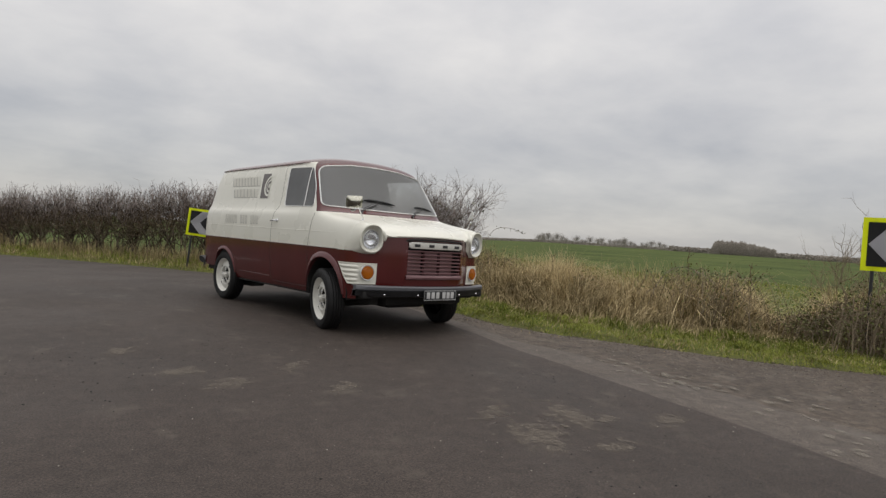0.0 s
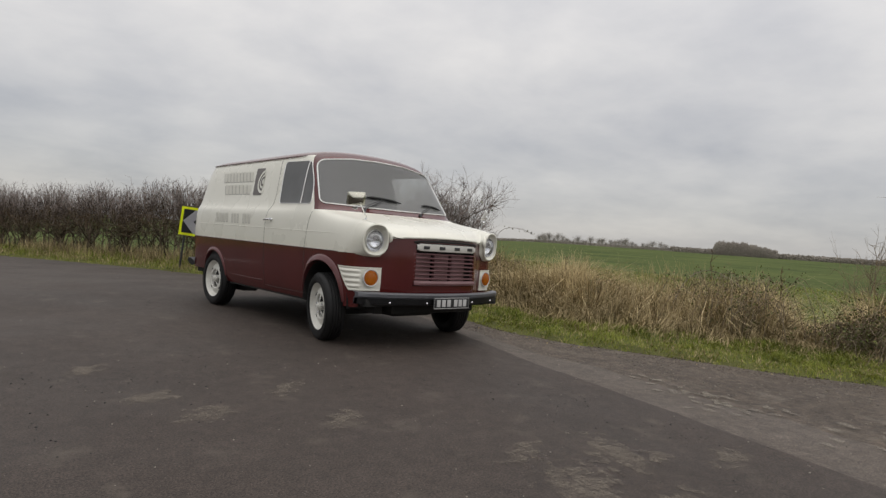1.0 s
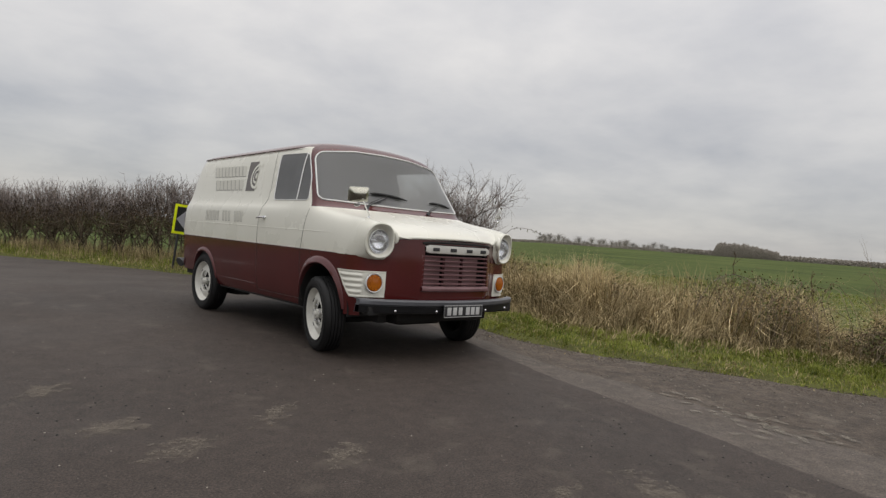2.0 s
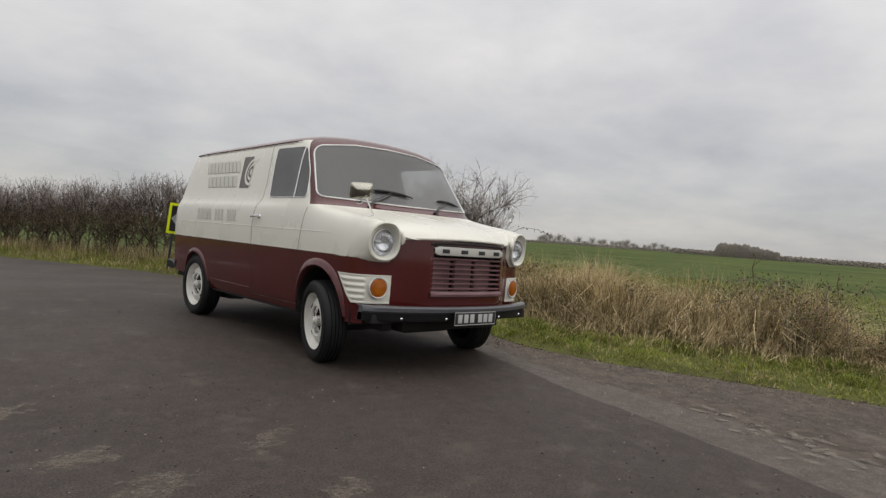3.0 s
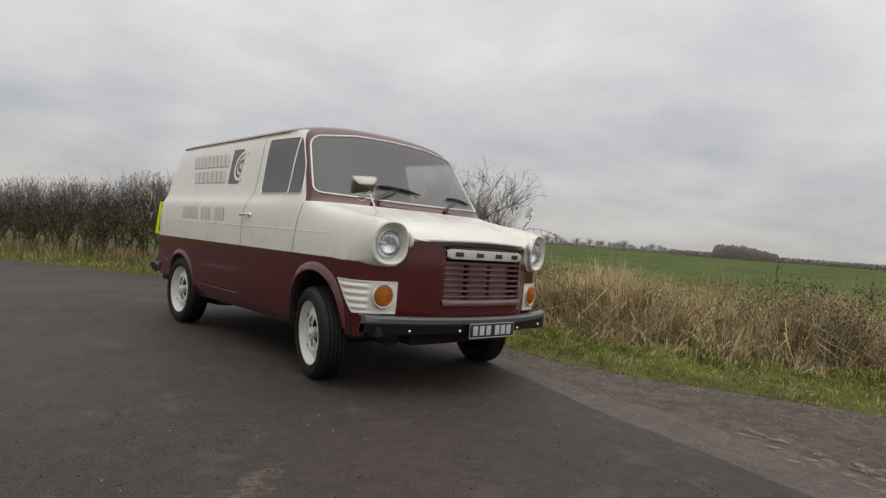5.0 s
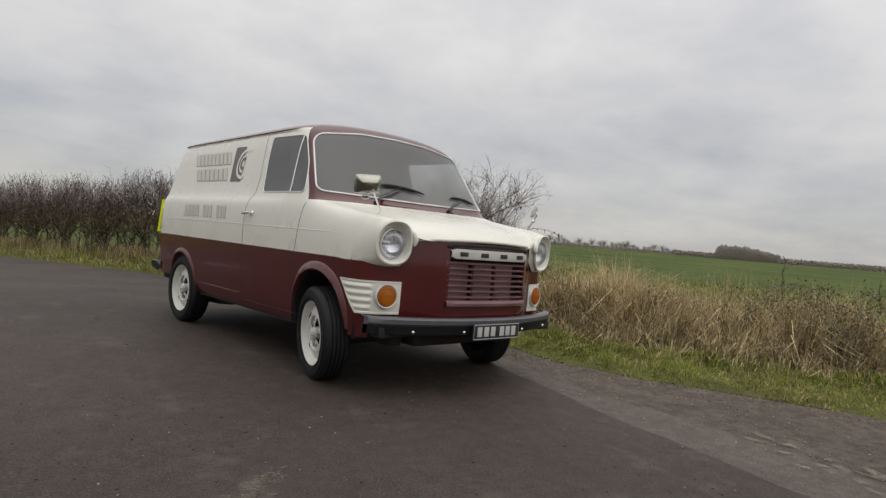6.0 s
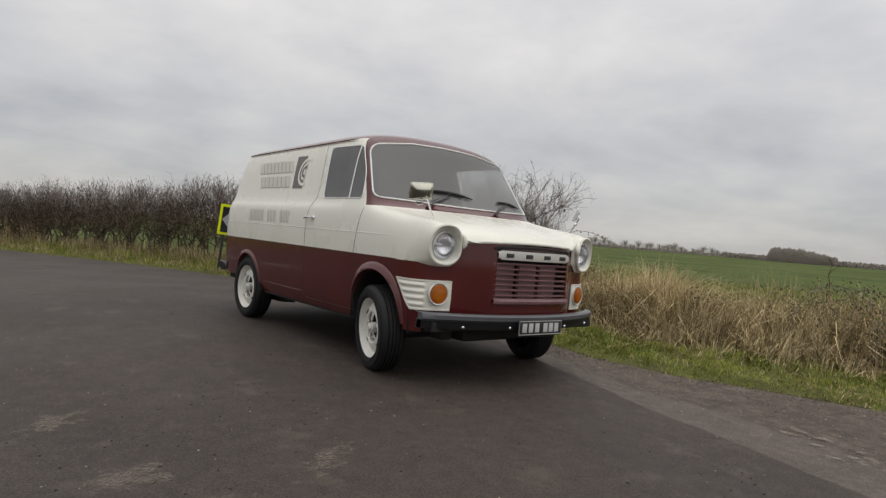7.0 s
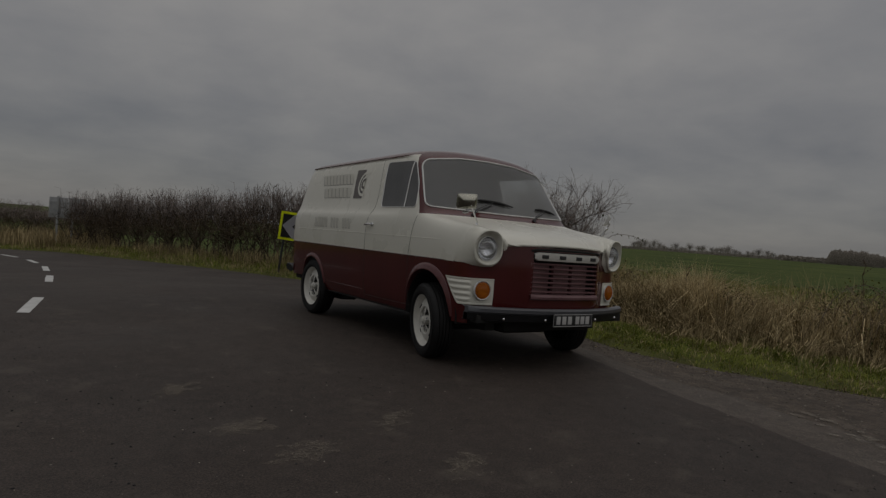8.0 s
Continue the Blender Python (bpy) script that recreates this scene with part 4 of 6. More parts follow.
def corner_path(z, s, start=0.70):
    """The plan of the front corner at height z, from the nose round to the side."""
    pts = [(x, nose_y(x, z)) for x in np.linspace(start, 0.80, 6)]
    p0, xs = pts[-1], abs(side_x(-0.585, z, s)[0]) + 0.001
    rise = (nose_y(0.805, z) - nose_y(0.795, z)) / 0.01
    ctrl = (xs, min(-0.625, p0[1] + rise * (xs - 0.80)))
    for t in np.linspace(0, 1, 12)[1:]:
        pts.append(tuple(p0[k] * (1 - t) ** 2 + 2 * t * (1 - t) * ctrl[k] + t * t * (xs, -0.60)[k] for k in (0, 1)))
    return pts


bm = bmesh.new()
zs = [0.41, 0.45, 0.50, 0.56, 0.60, 0.66, 0.76, 0.86, 0.915, 0.96, 1.0, 1.05, 1.085]
rows = []
for z in zs:
    turn = {s: corner_path(max(z, 0.46), s)[1:] for s in SIDES}
    row = [(-x, y, z) for x, y in turn[-1][::-1]]
    row += [(x, nose_y(x, z), min(z, 1.10 - 0.35 * max(0, abs(x) - 0.60)) if z > 1.0 else z) for x in np.linspace(-0.70, 0.70, 51)]
    rows.append(row + [(x, y, z) for x, y in turn[1]])
grid(bm, rows)
POD_X, POD_Z = 0.772, 1.043
for s in SIDES:  # openings for the headlights and the wheels, and nothing above the waist outside them
    poly = [(s * POD_X + 0.110 * math.cos(a), POD_Z + 0.136 * math.sin(a)) for a in np.linspace(0, 2 * math.pi, 33)[:-1]]
    take(bm, carve(bm, poly, (0, 2), lambda f: True)).free()
    take(bm, carve(bm, ARCH_F, (1, 2), lambda f, s=s: f.calc_center_median().x * s > 0.78)).free()
bm.normal_update()
spare = [f for f in bm.faces if abs(f.calc_center_median().x) > 0.70 and f.calc_center_median().z > 0.917]
bmesh.ops.delete(bm, geom=spare, context="FACES")
hole = [f for f in bm.faces if abs(f.calc_center_median().x) < 0.865 and f.calc_center_median().z < 0.50]
bmesh.ops.delete(bm, geom=hole, context="FACES")
hole = [f for f in bm.faces if abs(f.calc_center_median().x) < 0.405 and 0.66 < f.calc_center_median().z < 1.05]
bmesh.ops.delete(bm, geom=hole, context="FACES")
bmesh.ops.recalc_face_normals(bm, faces=bm.faces)
vpart("front_panel", thick(bm, 0.005), MAROON, label="bowed maroon nose panel")

# bonnet lip: rounded edge over the grille
bm = bmesh.new()
tube(bm, [(x, nose_y(x) + 0.020 - 0.012 * (1 - (x / 0.66) ** 2), 1.080 + 0.026 * (1 - (x / 0.66) ** 2) - 0.06 * max(0, abs(x) - 0.52)) for x in np.linspace(-0.63, 0.63, 31)], 0.012, 8)
vpart("bonnet_lip", bm, CREAM)

grille = tagged(vpart("grille", box(bmesh.new(), (-0.41, -0.935, 0.655), (0.41, -0.915, 1.06)), UNDER, smooth=False), "maroon slatted radiator grille")
for k in range(7):
    z = 0.943 - k * 0.0395
    bm = bmesh.new()
    rows = []
    for x in np.linspace(-0.405, 0.405, 17):
        y = nose_y(x) + 0.004
        rows.append([(x, y + 0.050, z + 0.010), (x, y + 0.004, z + 0.0075), (x, y - 0.006, z + 0.002), (x, y - 0.002, z - 0.006), (x, y + 0.045, z - 0.006)])
    grid(bm, rows)
    ob = part("slat", bm, PALE_MAROON, grille)
for x in (-0.285, -0.055, 0.175):  # broad upright ribs set behind the slats
    bm = bmesh.new()
    grid(bm, [[(x + u, nose_y(x) + 0.040 - d, z) for z in np.linspace(0.675, 0.95, 8)] for u, d in ((-0.100, -0.015), (-0.092, 0.006), (-0.04, 0.012), (0.04, 0.012), (0.092, 0.006), (0.100, -0.015))])
    part("upright", bm, PALE_MAROON, grille)
for s in SIDES:  # cheeks of the opening
    part("cheek", box(bmesh.new(), (s * 0.408 - 0.006, nose_y(0.4) + 0.006, 0.66), (s * 0.408 + 0.006, nose_y(0.4) + 0.075, 0.955), 0.002), PALE_MAROON, grille)
bm = bmesh.new()
for x0, x1 in ((-0.412, 0.412),):
    rows = []
    for x in np.linspace(x0, x1, 21):
        y = nose_y(x)
        rows.append([(x, y + 0.02, 0.688), (x, y - 0.018, 0.684), (x, y - 0.026, 0.665), (x, y - 0.020, 0.646), (x, y + 0.01, 0.636)])
    grid(bm, rows)
part("lower_bar", bm, PALE_MAROON, grille, "thick pale maroon lower grille bar")
# solid dark tube put in for the shade under the bonnet's edge
bm = bmesh.new()
tube(bm, [(x, nose_y(x) + 0.002, 1.062 + 0.010 * (1 - (x / 0.43) ** 2) - 0.25 * max(0, abs(x) - 0.38)) for x in np.linspace(-0.415, 0.415, 21)], 0.010, 8)
part("shade_strip", bm, UNDER, grille, "dark strip standing in for the shade under the bonnet lip")
bm = bmesh.new()
rows = []
for x in np.linspace(-0.395, 0.395, 21):
    y, c = nose_y(x) - 0.010, max(0, abs(x) - 0.365) * 0.5
    rows.append([(x, y + 0.02, 1.045 - c), (x, y, 1.042 - c), (x, y - 0.004, 1.01), (x, y, 0.976 + c), (x, y + 0.02, 0.972 + c)])
grid(bm, rows)
badge = part("name_panel", bm, SILVER, grille, "pale silver badge panel")
for x in (-0.290, -0.095, 0.105, 0.295):
    bm = bmesh.new()
    y = nose_y(x) - 0.016
    box(bm, (x - 0.036, y - 0.003, 0.994), (x + 0.036, y + 0.006, 1.024), 0.003)
    part("badge_mark", bm, BLACK, badge)


# lamps
def turned(profile, n, at, squash=1.0, tilt=0.0, yaw=0.0):
    """A lathe whose axis points forward (towards -y) at a place."""
    bm = bmesh.new()
    m = Matrix.Translation(at) @ pose(0, 0, 0, tilt, 0, yaw) @ Matrix.Rotation(radians(-90), 4, "Z") @ Matrix.Diagonal((1, 1, squash, 1))
    lathe(bm, profile, n, m)
    bmesh.ops.recalc_face_normals(bm, faces=bm.faces)
    return bm


def pod_surround(s, lamp_y):
    """The wing drawn forward into a hooded surround."""
    edge = [(math.atan2(p.z - POD_Z, p.x - POD_X), p) for p in WING_EDGE]
    edge += [(math.atan2(z - POD_Z, x - POD_X), Vector((x, y, z))) for x, y, z in
             ((0.612, -0.845, 1.07), (0.625, -0.835, 0.97), (0.70, -0.82, 0.895), (0.78, -0.78, 0.886), (0.86, -0.735, 0.886), (0.918, -0.68, 0.896), (0.944, -0.635, 0.906), (0.952, -0.60, 0.914))]
    edge = sorted((a % (2 * math.pi), p) for a, p in edge)
    angles = [a for a, p in edge]
    n = 56
    loops = [[] for k in range(10)]
    for k in range(n):
        a = 2 * math.pi * k / n
        base = Vector([np.interp(a, angles, [p[i] for q, p in edge], period=2 * math.pi) for i in range(3)])
        ca, sa = math.cos(a), math.sin(a)
        ex = 2 / 2.35
        ux, uz = math.copysign(abs(ca) ** ex, ca), math.copysign(abs(sa) ** ex, sa)
        rz = 0.150 if sa > 0 else 0.134
        front = -0.853 + (0.022 if ca > 0 else 0.036) * ca - 0.020 * max(0, sa) + 0.004 * max(0, -sa)

        def at(grow, y, round_=0.0):
            x, z = ((0.130 if ca > 0 else 0.113) + grow) * ux, (rz + grow) * uz
            x, z = x + (0.107 * ca - x) * round_, z + (0.107 * sa - z) * round_
            return Vector((POD_X + x, y, POD_Z + z))
        lip = at(0.000, front + 0.030)
        base.y = max(base.y, front + 0.045)
        loops[0].append(base)
        for m, w in ((1, 0.45), (2, 0.78)):
            mid = base.lerp(lip, w)
            mid.y = base.y + (lip.y - base.y) * w
            mid.x, mid.z = base.x + (lip.x - base.x) * w ** (1.35 + 0.85 * min(1, max(0, (sa + 0.9) / 0.9))), base.z + (lip.z - base.z) * w ** 1.7
            loops[m].append(mid)
        loops[3].append(lip)
        loops[4].append(at(0.009, front + 0.021))
        loops[5].append(at(0.008, front + 0.006))
        loops[6].append(at(-0.001, front))
        loops[7].append(at(-0.008, front + 0.005))
        loops[8].append(at(-0.013, front + 0.022 + 0.30 * (lamp_y - front - 0.02), 0.10))
        loops[9].append(at(0, lamp_y + 0.016, 1.0))
    bm = bmesh.new()
    grid(bm, [[(s * p.x, p.y, p.z) for p in loop + loop[:1]] for loop in loops])
    bmesh.ops.remove_doubles(bm, verts=bm.verts, dist=1e-5)
    bmesh.ops.recalc_face_normals(bm, faces=bm.faces)
    return bm


for s in SIDES:
    c = (s * (POD_X - 0.004), -0.842, POD_Z - 0.004)
    yaw = 0.0
    pod = vpart("headlight", thick(pod_surround(s, -0.834), 0.003), CREAM, label="round headlight in a hooded cream surround", angle=42)
    ob = part("lamp_ring", turned([(0.107, -0.05), (0.107, -0.022), (0.105, -0.014), (0.102, -0.012), (0.0985, -0.016), (0.098, -0.03)], 36, c, 1.0, 3, yaw), TRIM, pod, "bright lamp ring")
    ob = part("reflector", turned([(0.0995, -0.028), (0.090, -0.055), (0.068, -0.080), (0.041, -0.094), (0.017, -0.10), (0.015, -0.07), (0.001, -0.065)], 32, c, 1.0, 3, yaw), SILVERED, pod, "bright bowl reflector")
    ob = part("lens", thick(turned([(0.100, -0.025), (0.086, -0.012), (0.065, -0.003), (0.036, 0.004), (0.001, 0.007)], 32, c, 1.0, 3, yaw), 0.004), LAMP_GLASS, pod, "clear domed headlight glass")
    ob.visible_shadow = False
    bm = bmesh.new()  # small web between the surround and the bonnet's corner
    tube(bm, [(s * x, y, z) for x, y, z in ((0.690, -0.83, 1.160), (0.668, -0.862, 1.145), (0.645, -0.884, 1.118), (0.634, -0.893, 1.086), (0.636, -0.893, 1.054), (0.642, -0.888, 1.035))],
         [0.004, 0.012, 0.018, 0.019, 0.015, 0.004], 10)
    part("corner_web", bm, CREAM, pod)
    # ribbed cream corner panel with its indicator
    bm = bmesh.new()
    rows = []
    for k in range(65):
        t = k / 64
        z = 0.790 - 0.222 * t
        path = corner_path(z, s, 0.664) + [(abs(side_x(y, z, s)[0]) + 0.001, y) for y in np.linspace(-0.58, -0.46, 7)]
        walk_ = np.concatenate([[0], np.cumsum([math.dist(p, q) for p, q in zip(path, path[1:])])])
        end = np.interp(-0.530 - 0.150 * t, [p[1] for p in path], walk_)
        row = []
        for u in np.linspace(0.006, end, 45):
            x, y = np.interp(u, walk_, [p[0] for p in path]), np.interp(u, walk_, [p[1] for p in path])
            x1, y1 = np.interp(u + 0.004, walk_, [p[0] for p in path]), np.interp(u + 0.004, walk_, [p[1] for p in path])
            nx, ny = (y1 - y), -(x1 - x)
            size = math.hypot(nx, ny) or 1
            nx, ny = nx / size, ny / size
            rim_ = min(t * 0.222, (1 - t) * 0.222, end - u)  # distance from the edge
            lift = 0.011 if rim_ < 0.011 else 0.011 - 0.006 * min(1, (rim_ - 0.011) / 0.006)
            if u < 0.215:
                lift = max(lift, 0.008)
            if rim_ > 0.014 and u > 0.210:
                fade = min(1, (u - 0.210) / 0.012, (end - u - 0.014) / 0.008)
                lift += 0.010 * max(0, fade) * math.sin((t - 0.075) / 0.85 * math.pi * 4) ** 2
            row.append((s * (x + nx * lift), y + ny * lift, z))
        rows.append(row)
    grid(bm, rows)
    bmesh.ops.recalc_face_normals(bm, faces=bm.faces)
    corner = vpart("ribbed_corner_panel", thick(bm, 0.006), CREAM, label="ribbed cream corner panel")
    ci = (s * 0.777, nose_y(0.777, 0.69) - 0.012, 0.692)
    ind = vpart("indicator", turned([(0.084, 0.0), (0.084, 0.010), (0.079, 0.018), (0.073, 0.016), (0.070, 0.006)], 32, ci, 1.0, 0, s * 9), TRIM, label="round amber front indicator with bright ring")
    part("amber_lens", turned([(0.071, 0.004), (0.069, 0.016), (0.064, 0.020), (0.058, 0.0215), (0.055, 0.0265), (0.050, 0.0265), (0.046, 0.031), (0.041, 0.031), (0.036, 0.035), (0.030, 0.035), (0.024, 0.038), (0.001, 0.039)], 28, ci, 1.0, 0, s * 9), AMBER, ind, "ribbed amber lens")
    part("indicator_back", turned([(0.072, 0.004), (0.001, 0.003)], 28, ci, 1.0, 0, s * 9), CHROME, ind)

# front bumper
def bumper_line(n=41, back=0.0):
    pts = []
    for u in np.linspace(-1, 1, n):
        a = abs(u)
        x = 0.93 * min(1, a / 0.93) * math.copysign(1, u)
        if a <= 0.93:
            y = -1.095 + 0.215 * (abs(x) / 0.9) ** 2.2
        else:
            y = -0.864 + 0.07 * (a - 0.93) / 0.07
            x += math.copysign(0.008, u)
        pts.append((x, y + back))
    return pts


bm = bmesh.new()
rows = []
for x, y in bumper_line():
    k = math.copysign(1, x)
    rows.append([(x * 0.985, y + 0.05, 0.568), (x, y + 0.010, 0.566), (x, y - 0.004, 0.553), (x, y - 0.004, 0.525), (x, y + 0.010, 0.516),
                 (x, y + 0.014, 0.458), (x * 0.985, y + 0.05, 0.450)])
grid(bm, rows)
bmesh.ops.recalc_face_normals(bm, faces=bm.faces)
bumper = vpart("front_bumper", thick(bm, 0.006), BUMPER, label="grey-black steel front bumper")
bm = bmesh.new()
rows = []
for x, y in bumper_line():
    rows.append([(x, y + 0.004, 0.514), (x, y + 0.0075, 0.50), (x, y + 0.0095, 0.47), (x, y + 0.012, 0.457)])
grid(bm, rows)
part("lower_face", thick(bm, -0.003), BLACK, bumper, "black lower bumper face")
for x in (-0.665, -0.285, 0.335, 0.72):
    y = np.interp(x, [p[0] for p in bumper_line()], [p[1] for p in bumper_line()])
    part("bumper_bolt", turned([(0.013, 0.0), (0.012, 0.005), (0.007, 0.009), (0.001, 0.010)], 12, (x, y + 0.006, 0.474)), CHROME, bumper, "small bright bolt head")
plate = tagged(vpart("number_plate", box(bmesh.new(), (-0.235, -1.112, 0.422), (0.245, -1.104, 0.534), 0.003), BLACK), "black number plate with silver characters")
bm = bmesh.new()
tube(bm, [(-0.229, -1.113, 0.428), (0.239, -1.113, 0.428), (0.239, -1.113, 0.528), (-0.229, -1.113, 0.528)], 0.0035, 4, True)
part("plate_border", bm, PLATE_INK, plate)
for x in (-0.172, -0.104, -0.036, 0.056, 0.118, 0.180):
    part("plate_bar", box(bmesh.new(), (x - 0.023, -1.1155, 0.444), (x + 0.023, -1.112, 0.512), 0.001), PLATE_INK, plate)
part("plate_bracket", box(bmesh.new(), (-0.12, -1.106, 0.45), (0.17, -1.07, 0.50)), BLACK, plate, smooth=False)
# rear bumper corners
for s in SIDES:
    bm = bmesh.new()
    tube(bm, [(s * 0.55, 3.25, 0.56), (s * 0.80, 3.24, 0.56), (s * 0.90, 3.19, 0.56), (s * 0.950, 3.08, 0.56)], 0.062, 8, flat=0.55)
    vpart("rear_bumper", bm, BLACK, label="black rear bumper corner")

# skirt under the nose, sills, floor and running gear
vpart("floor_pan", box(bmesh.new(), (-0.88, -0.70, 0.44), (0.88, 3.00, 0.49)), UNDER, smooth=False)
for s in SIDES:
    vpart("chassis_rail", box(bmesh.new(), (s * 0.62 - 0.05, -0.75, 0.34), (s * 0.62 + 0.05, 2.98, 0.45), 0.01), UNDER)
    vpart("sill", box(bmesh.new(), (s * 0.86 - 0.04, 0.12, 0.375), (s * 0.86 + 0.04, 1.94, 0.46), 0.01), UNDER)
vpart("gearbox", box(bmesh.new(), (-0.28, -0.55, 0.27), (0.28, 0.75, 0.45), 0.05), UNDER)
vpart("fuel_tank", box(bmesh.new(), (-0.5, 1.1, 0.30), (0.1, 1.9, 0.45), 0.04), UNDER)
vpart("cross_member", box(bmesh.new(), (-0.50, -0.80, 0.335), (0.55, -0.55, 0.46), 0.03), UNDER, label="dark front cross member")
vpart("valance", box(bmesh.new(), (-0.88, -0.90, 0.43), (0.88, -0.80, 0.50), 0.01), UNDER)
bm = bmesh.new()
tube(bm, [(-0.80, REAR_Y, 0.37), (-0.14, REAR_Y, 0.37), (-0.10, REAR_Y, 0.37), (0.10, REAR_Y, 0.37), (0.14, REAR_Y, 0.37), (0.80, REAR_Y, 0.37)], [0.045, 0.045, 0.15, 0.15, 0.045, 0.045], 10)
vpart("rear_axle", bm, UNDER)
bm = bmesh.new()
tube(bm, [(-0.80, FRONT_Y, 0.32), (0.80, FRONT_Y, 0.32)], 0.045, 8)
vpart("front_axle", bm, UNDER)
bm = bmesh.new()
tube(bm, [(0.15, -0.3, 0.36), (0.2, 0.8, 0.36), (0.2, 1.2, 0.36), (0.2, 2.0, 0.36)], [0.03, 0.03, 0.08, 0.08], 8)
vpart("exhaust", bm, UNDER)
for s in SIDES:
    bm = bmesh.new()
    tube(bm, [(s * 0.66, REAR_Y - 0.62, 0.44), (s * 0.66, REAR_Y - 0.60, 0.33), (s * 0.66, REAR_Y - 0.3, 0.30), (s * 0.66, REAR_Y, 0.29), (s * 0.66, REAR_Y + 0.5, 0.36)], 0.035, 6)
    vpart("leaf_spring", bm, UNDER, label="dark leaf spring and hanger")
    for cy, r in ((FRONT_Y, 0.40), (REAR_Y, 0.36)):
        bm = bmesh.new()
        arc = [(cy + r * math.cos(a), 0.43 + r * math.sin(a)) for a in np.linspace(-0.1, math.pi + 0.1, 17)]
        grid(bm, [[(s * 0.935, y, z) for y, z in arc], [(s * 0.55, y, z) for y, z in arc], [(s * 0.55, cy, 0.40) for y, z in arc]])
        vpart("wheel_well", bm, UNDER)


# wheels: axis along x, outer face towards -x
def wheel_meshes():
    R = 0.335
    tyre = bmesh.new()
    prof = [(0.222, -0.082), (0.232, -0.097), (0.262, -0.108), (0.292, -0.108), (0.312, -0.100), (0.326, -0.088), (R, -0.072),
            (R, -0.054), (R - 0.010, -0.052), (R - 0.010, -0.046), (R, -0.044), (R, -0.020), (R - 0.010, -0.018), (R - 0.010, -0.012), (R, -0.010),
            (R, 0.010), (R - 0.010, 0.012), (R - 0.010, 0.018), (R, 0.020), (R, 0.044), (R - 0.010, 0.046), (R - 0.010, 0.052), (R, 0.054), (R, 0.072),
            (0.326, 0.088), (0.312, 0.100), (0.292, 0.108), (0.262, 0.108), (0.232, 0.097), (0.215, 0.075)]
    lathe(tyre, [(r, x * 0.90) for r, x in prof], 48, Matrix.Identity(4))
    for r in (0.253, 0.302):
        ring = [(-0.0975, r * math.cos(a), r * math.sin(a)) for a in np.linspace(0, 2 * math.pi, 49)[:-1]]
        tube(tyre, ring, 0.003, 4, True)
    rim_ = bmesh.new()
    lathe(rim_, [(0.214, -0.060), (0.222, -0.080), (0.230, -0.088), (0.233, -0.080), (0.228, -0.070), (0.212, -0.062), (0.202, -0.044), (0.196, -0.036), (0.188, -0.036), (0.172, -0.048), (0.140, -0.060), (0.126, -0.062), (0.116, -0.056), (0.112, -0.030)], 48, Matrix.Identity(4))
    lathe(rim_, [(0.044, -0.030), (0.042, -0.064), (0.038, -0.072), (0.030, -0.075), (0.001, -0.075)], 32, Matrix.Identity(4))
    for k in range(5):  # webs between the openings round the hub
        a0, a1 = 2 * math.pi * (k - 0.16) / 5, 2 * math.pi * (k + 0.16) / 5
        rows = []
        for a in np.linspace(a0, a1, 6):
            rows.append([(x, r * math.cos(a), r * math.sin(a)) for r, x in ((0.115, -0.024), (0.114, -0.052), (0.085, -0.056), (0.056, -0.062), (0.042, -0.064), (0.040, -0.03))])
        grid(rim_, rows)
    back = bmesh.new()
    lathe(back, [(0.20, -0.012), (0.10, 0.0), (0.001, 0.0)], 24, Matrix.Identity(4))
    lathe(back, [(0.205, 0.08), (0.20, -0.012)], 24, Matrix.Identity(4))
    hub = bmesh.new()
    lathe(hub, [(0.026, -0.073), (0.025, -0.084), (0.021, -0.088), (0.012, -0.090), (0.001, -0.0905)], 24, Matrix.Identity(4))
    nut = bmesh.new()
    for p in ((0.0, 0.0),):
        lathe(nut, [(0.011, -0.082), (0.011, -0.096), (0.008, -0.101), (0.001, -0.102)], 6, Matrix.Identity(4))
    for b_ in (tyre, rim_, back, hub, nut):
        bmesh.ops.recalc_face_normals(b_, faces=b_.faces)
    return (finish(tyre, "tyre", RUBBER, True, 35), finish(rim_, "rim", CREAM_MATT, True, 35), finish(back, "brake_drum", UNDER), finish(hub, "hub", CREAM_MATT), finish(nut, "wheel_nut", CHROME))


TYRE, RIM, DRUM, HUB, NUT = wheel_meshes()


def wheel(at, steer, flip, camber=0.0):
    w = new("wheel", TYRE)
    tagged(w, "black ribbed tyre on a cream slotted steel rim")
    w.parent = van
    w.matrix_parent_inverse = VAN_INV
    w.matrix_basis = Matrix.Translation(at) @ pose(0, 0, 0, 0, camber, steer) @ (Matrix.Rotation(math.pi, 4, "Z") if flip else Matrix.Identity(4)) @ Matrix.Rotation(0.3, 4, "X")
    for name, me, label in (("rim", RIM, "cream steel rim with slots"), ("brake_drum", DRUM, ""), ("hub", HUB, "cream hub cap")):
        ob = new(name, me)
        ob.parent = w
        if label:
            tagged(ob, label)
    for k in range(5):
        ob = new("wheel_nut", NUT)
        ob.parent = w
        a = 2 * math.pi * k / 5
        ob.location = (0.030, 0.078 * math.cos(a), 0.078 * math.sin(a))
    for k in range(4):
        ob = new("rim_slot", SLOT)
        ob.parent = w
        ob.matrix_basis = Matrix.Rotation(k * math.pi / 2 + 0.5, 4, "X")
    return w


SLOT = finish(box(bmesh.new(), (-0.058, -0.017, 0.154), (-0.046, 0.017, 0.165), 0.003), "rim_slot", UNDER)
STEER = -13
wheel((-0.872, FRONT_Y + 0.050, 0.335 + on_road(-0.9, FRONT_Y) - 0.004), STEER, False, -3.0)
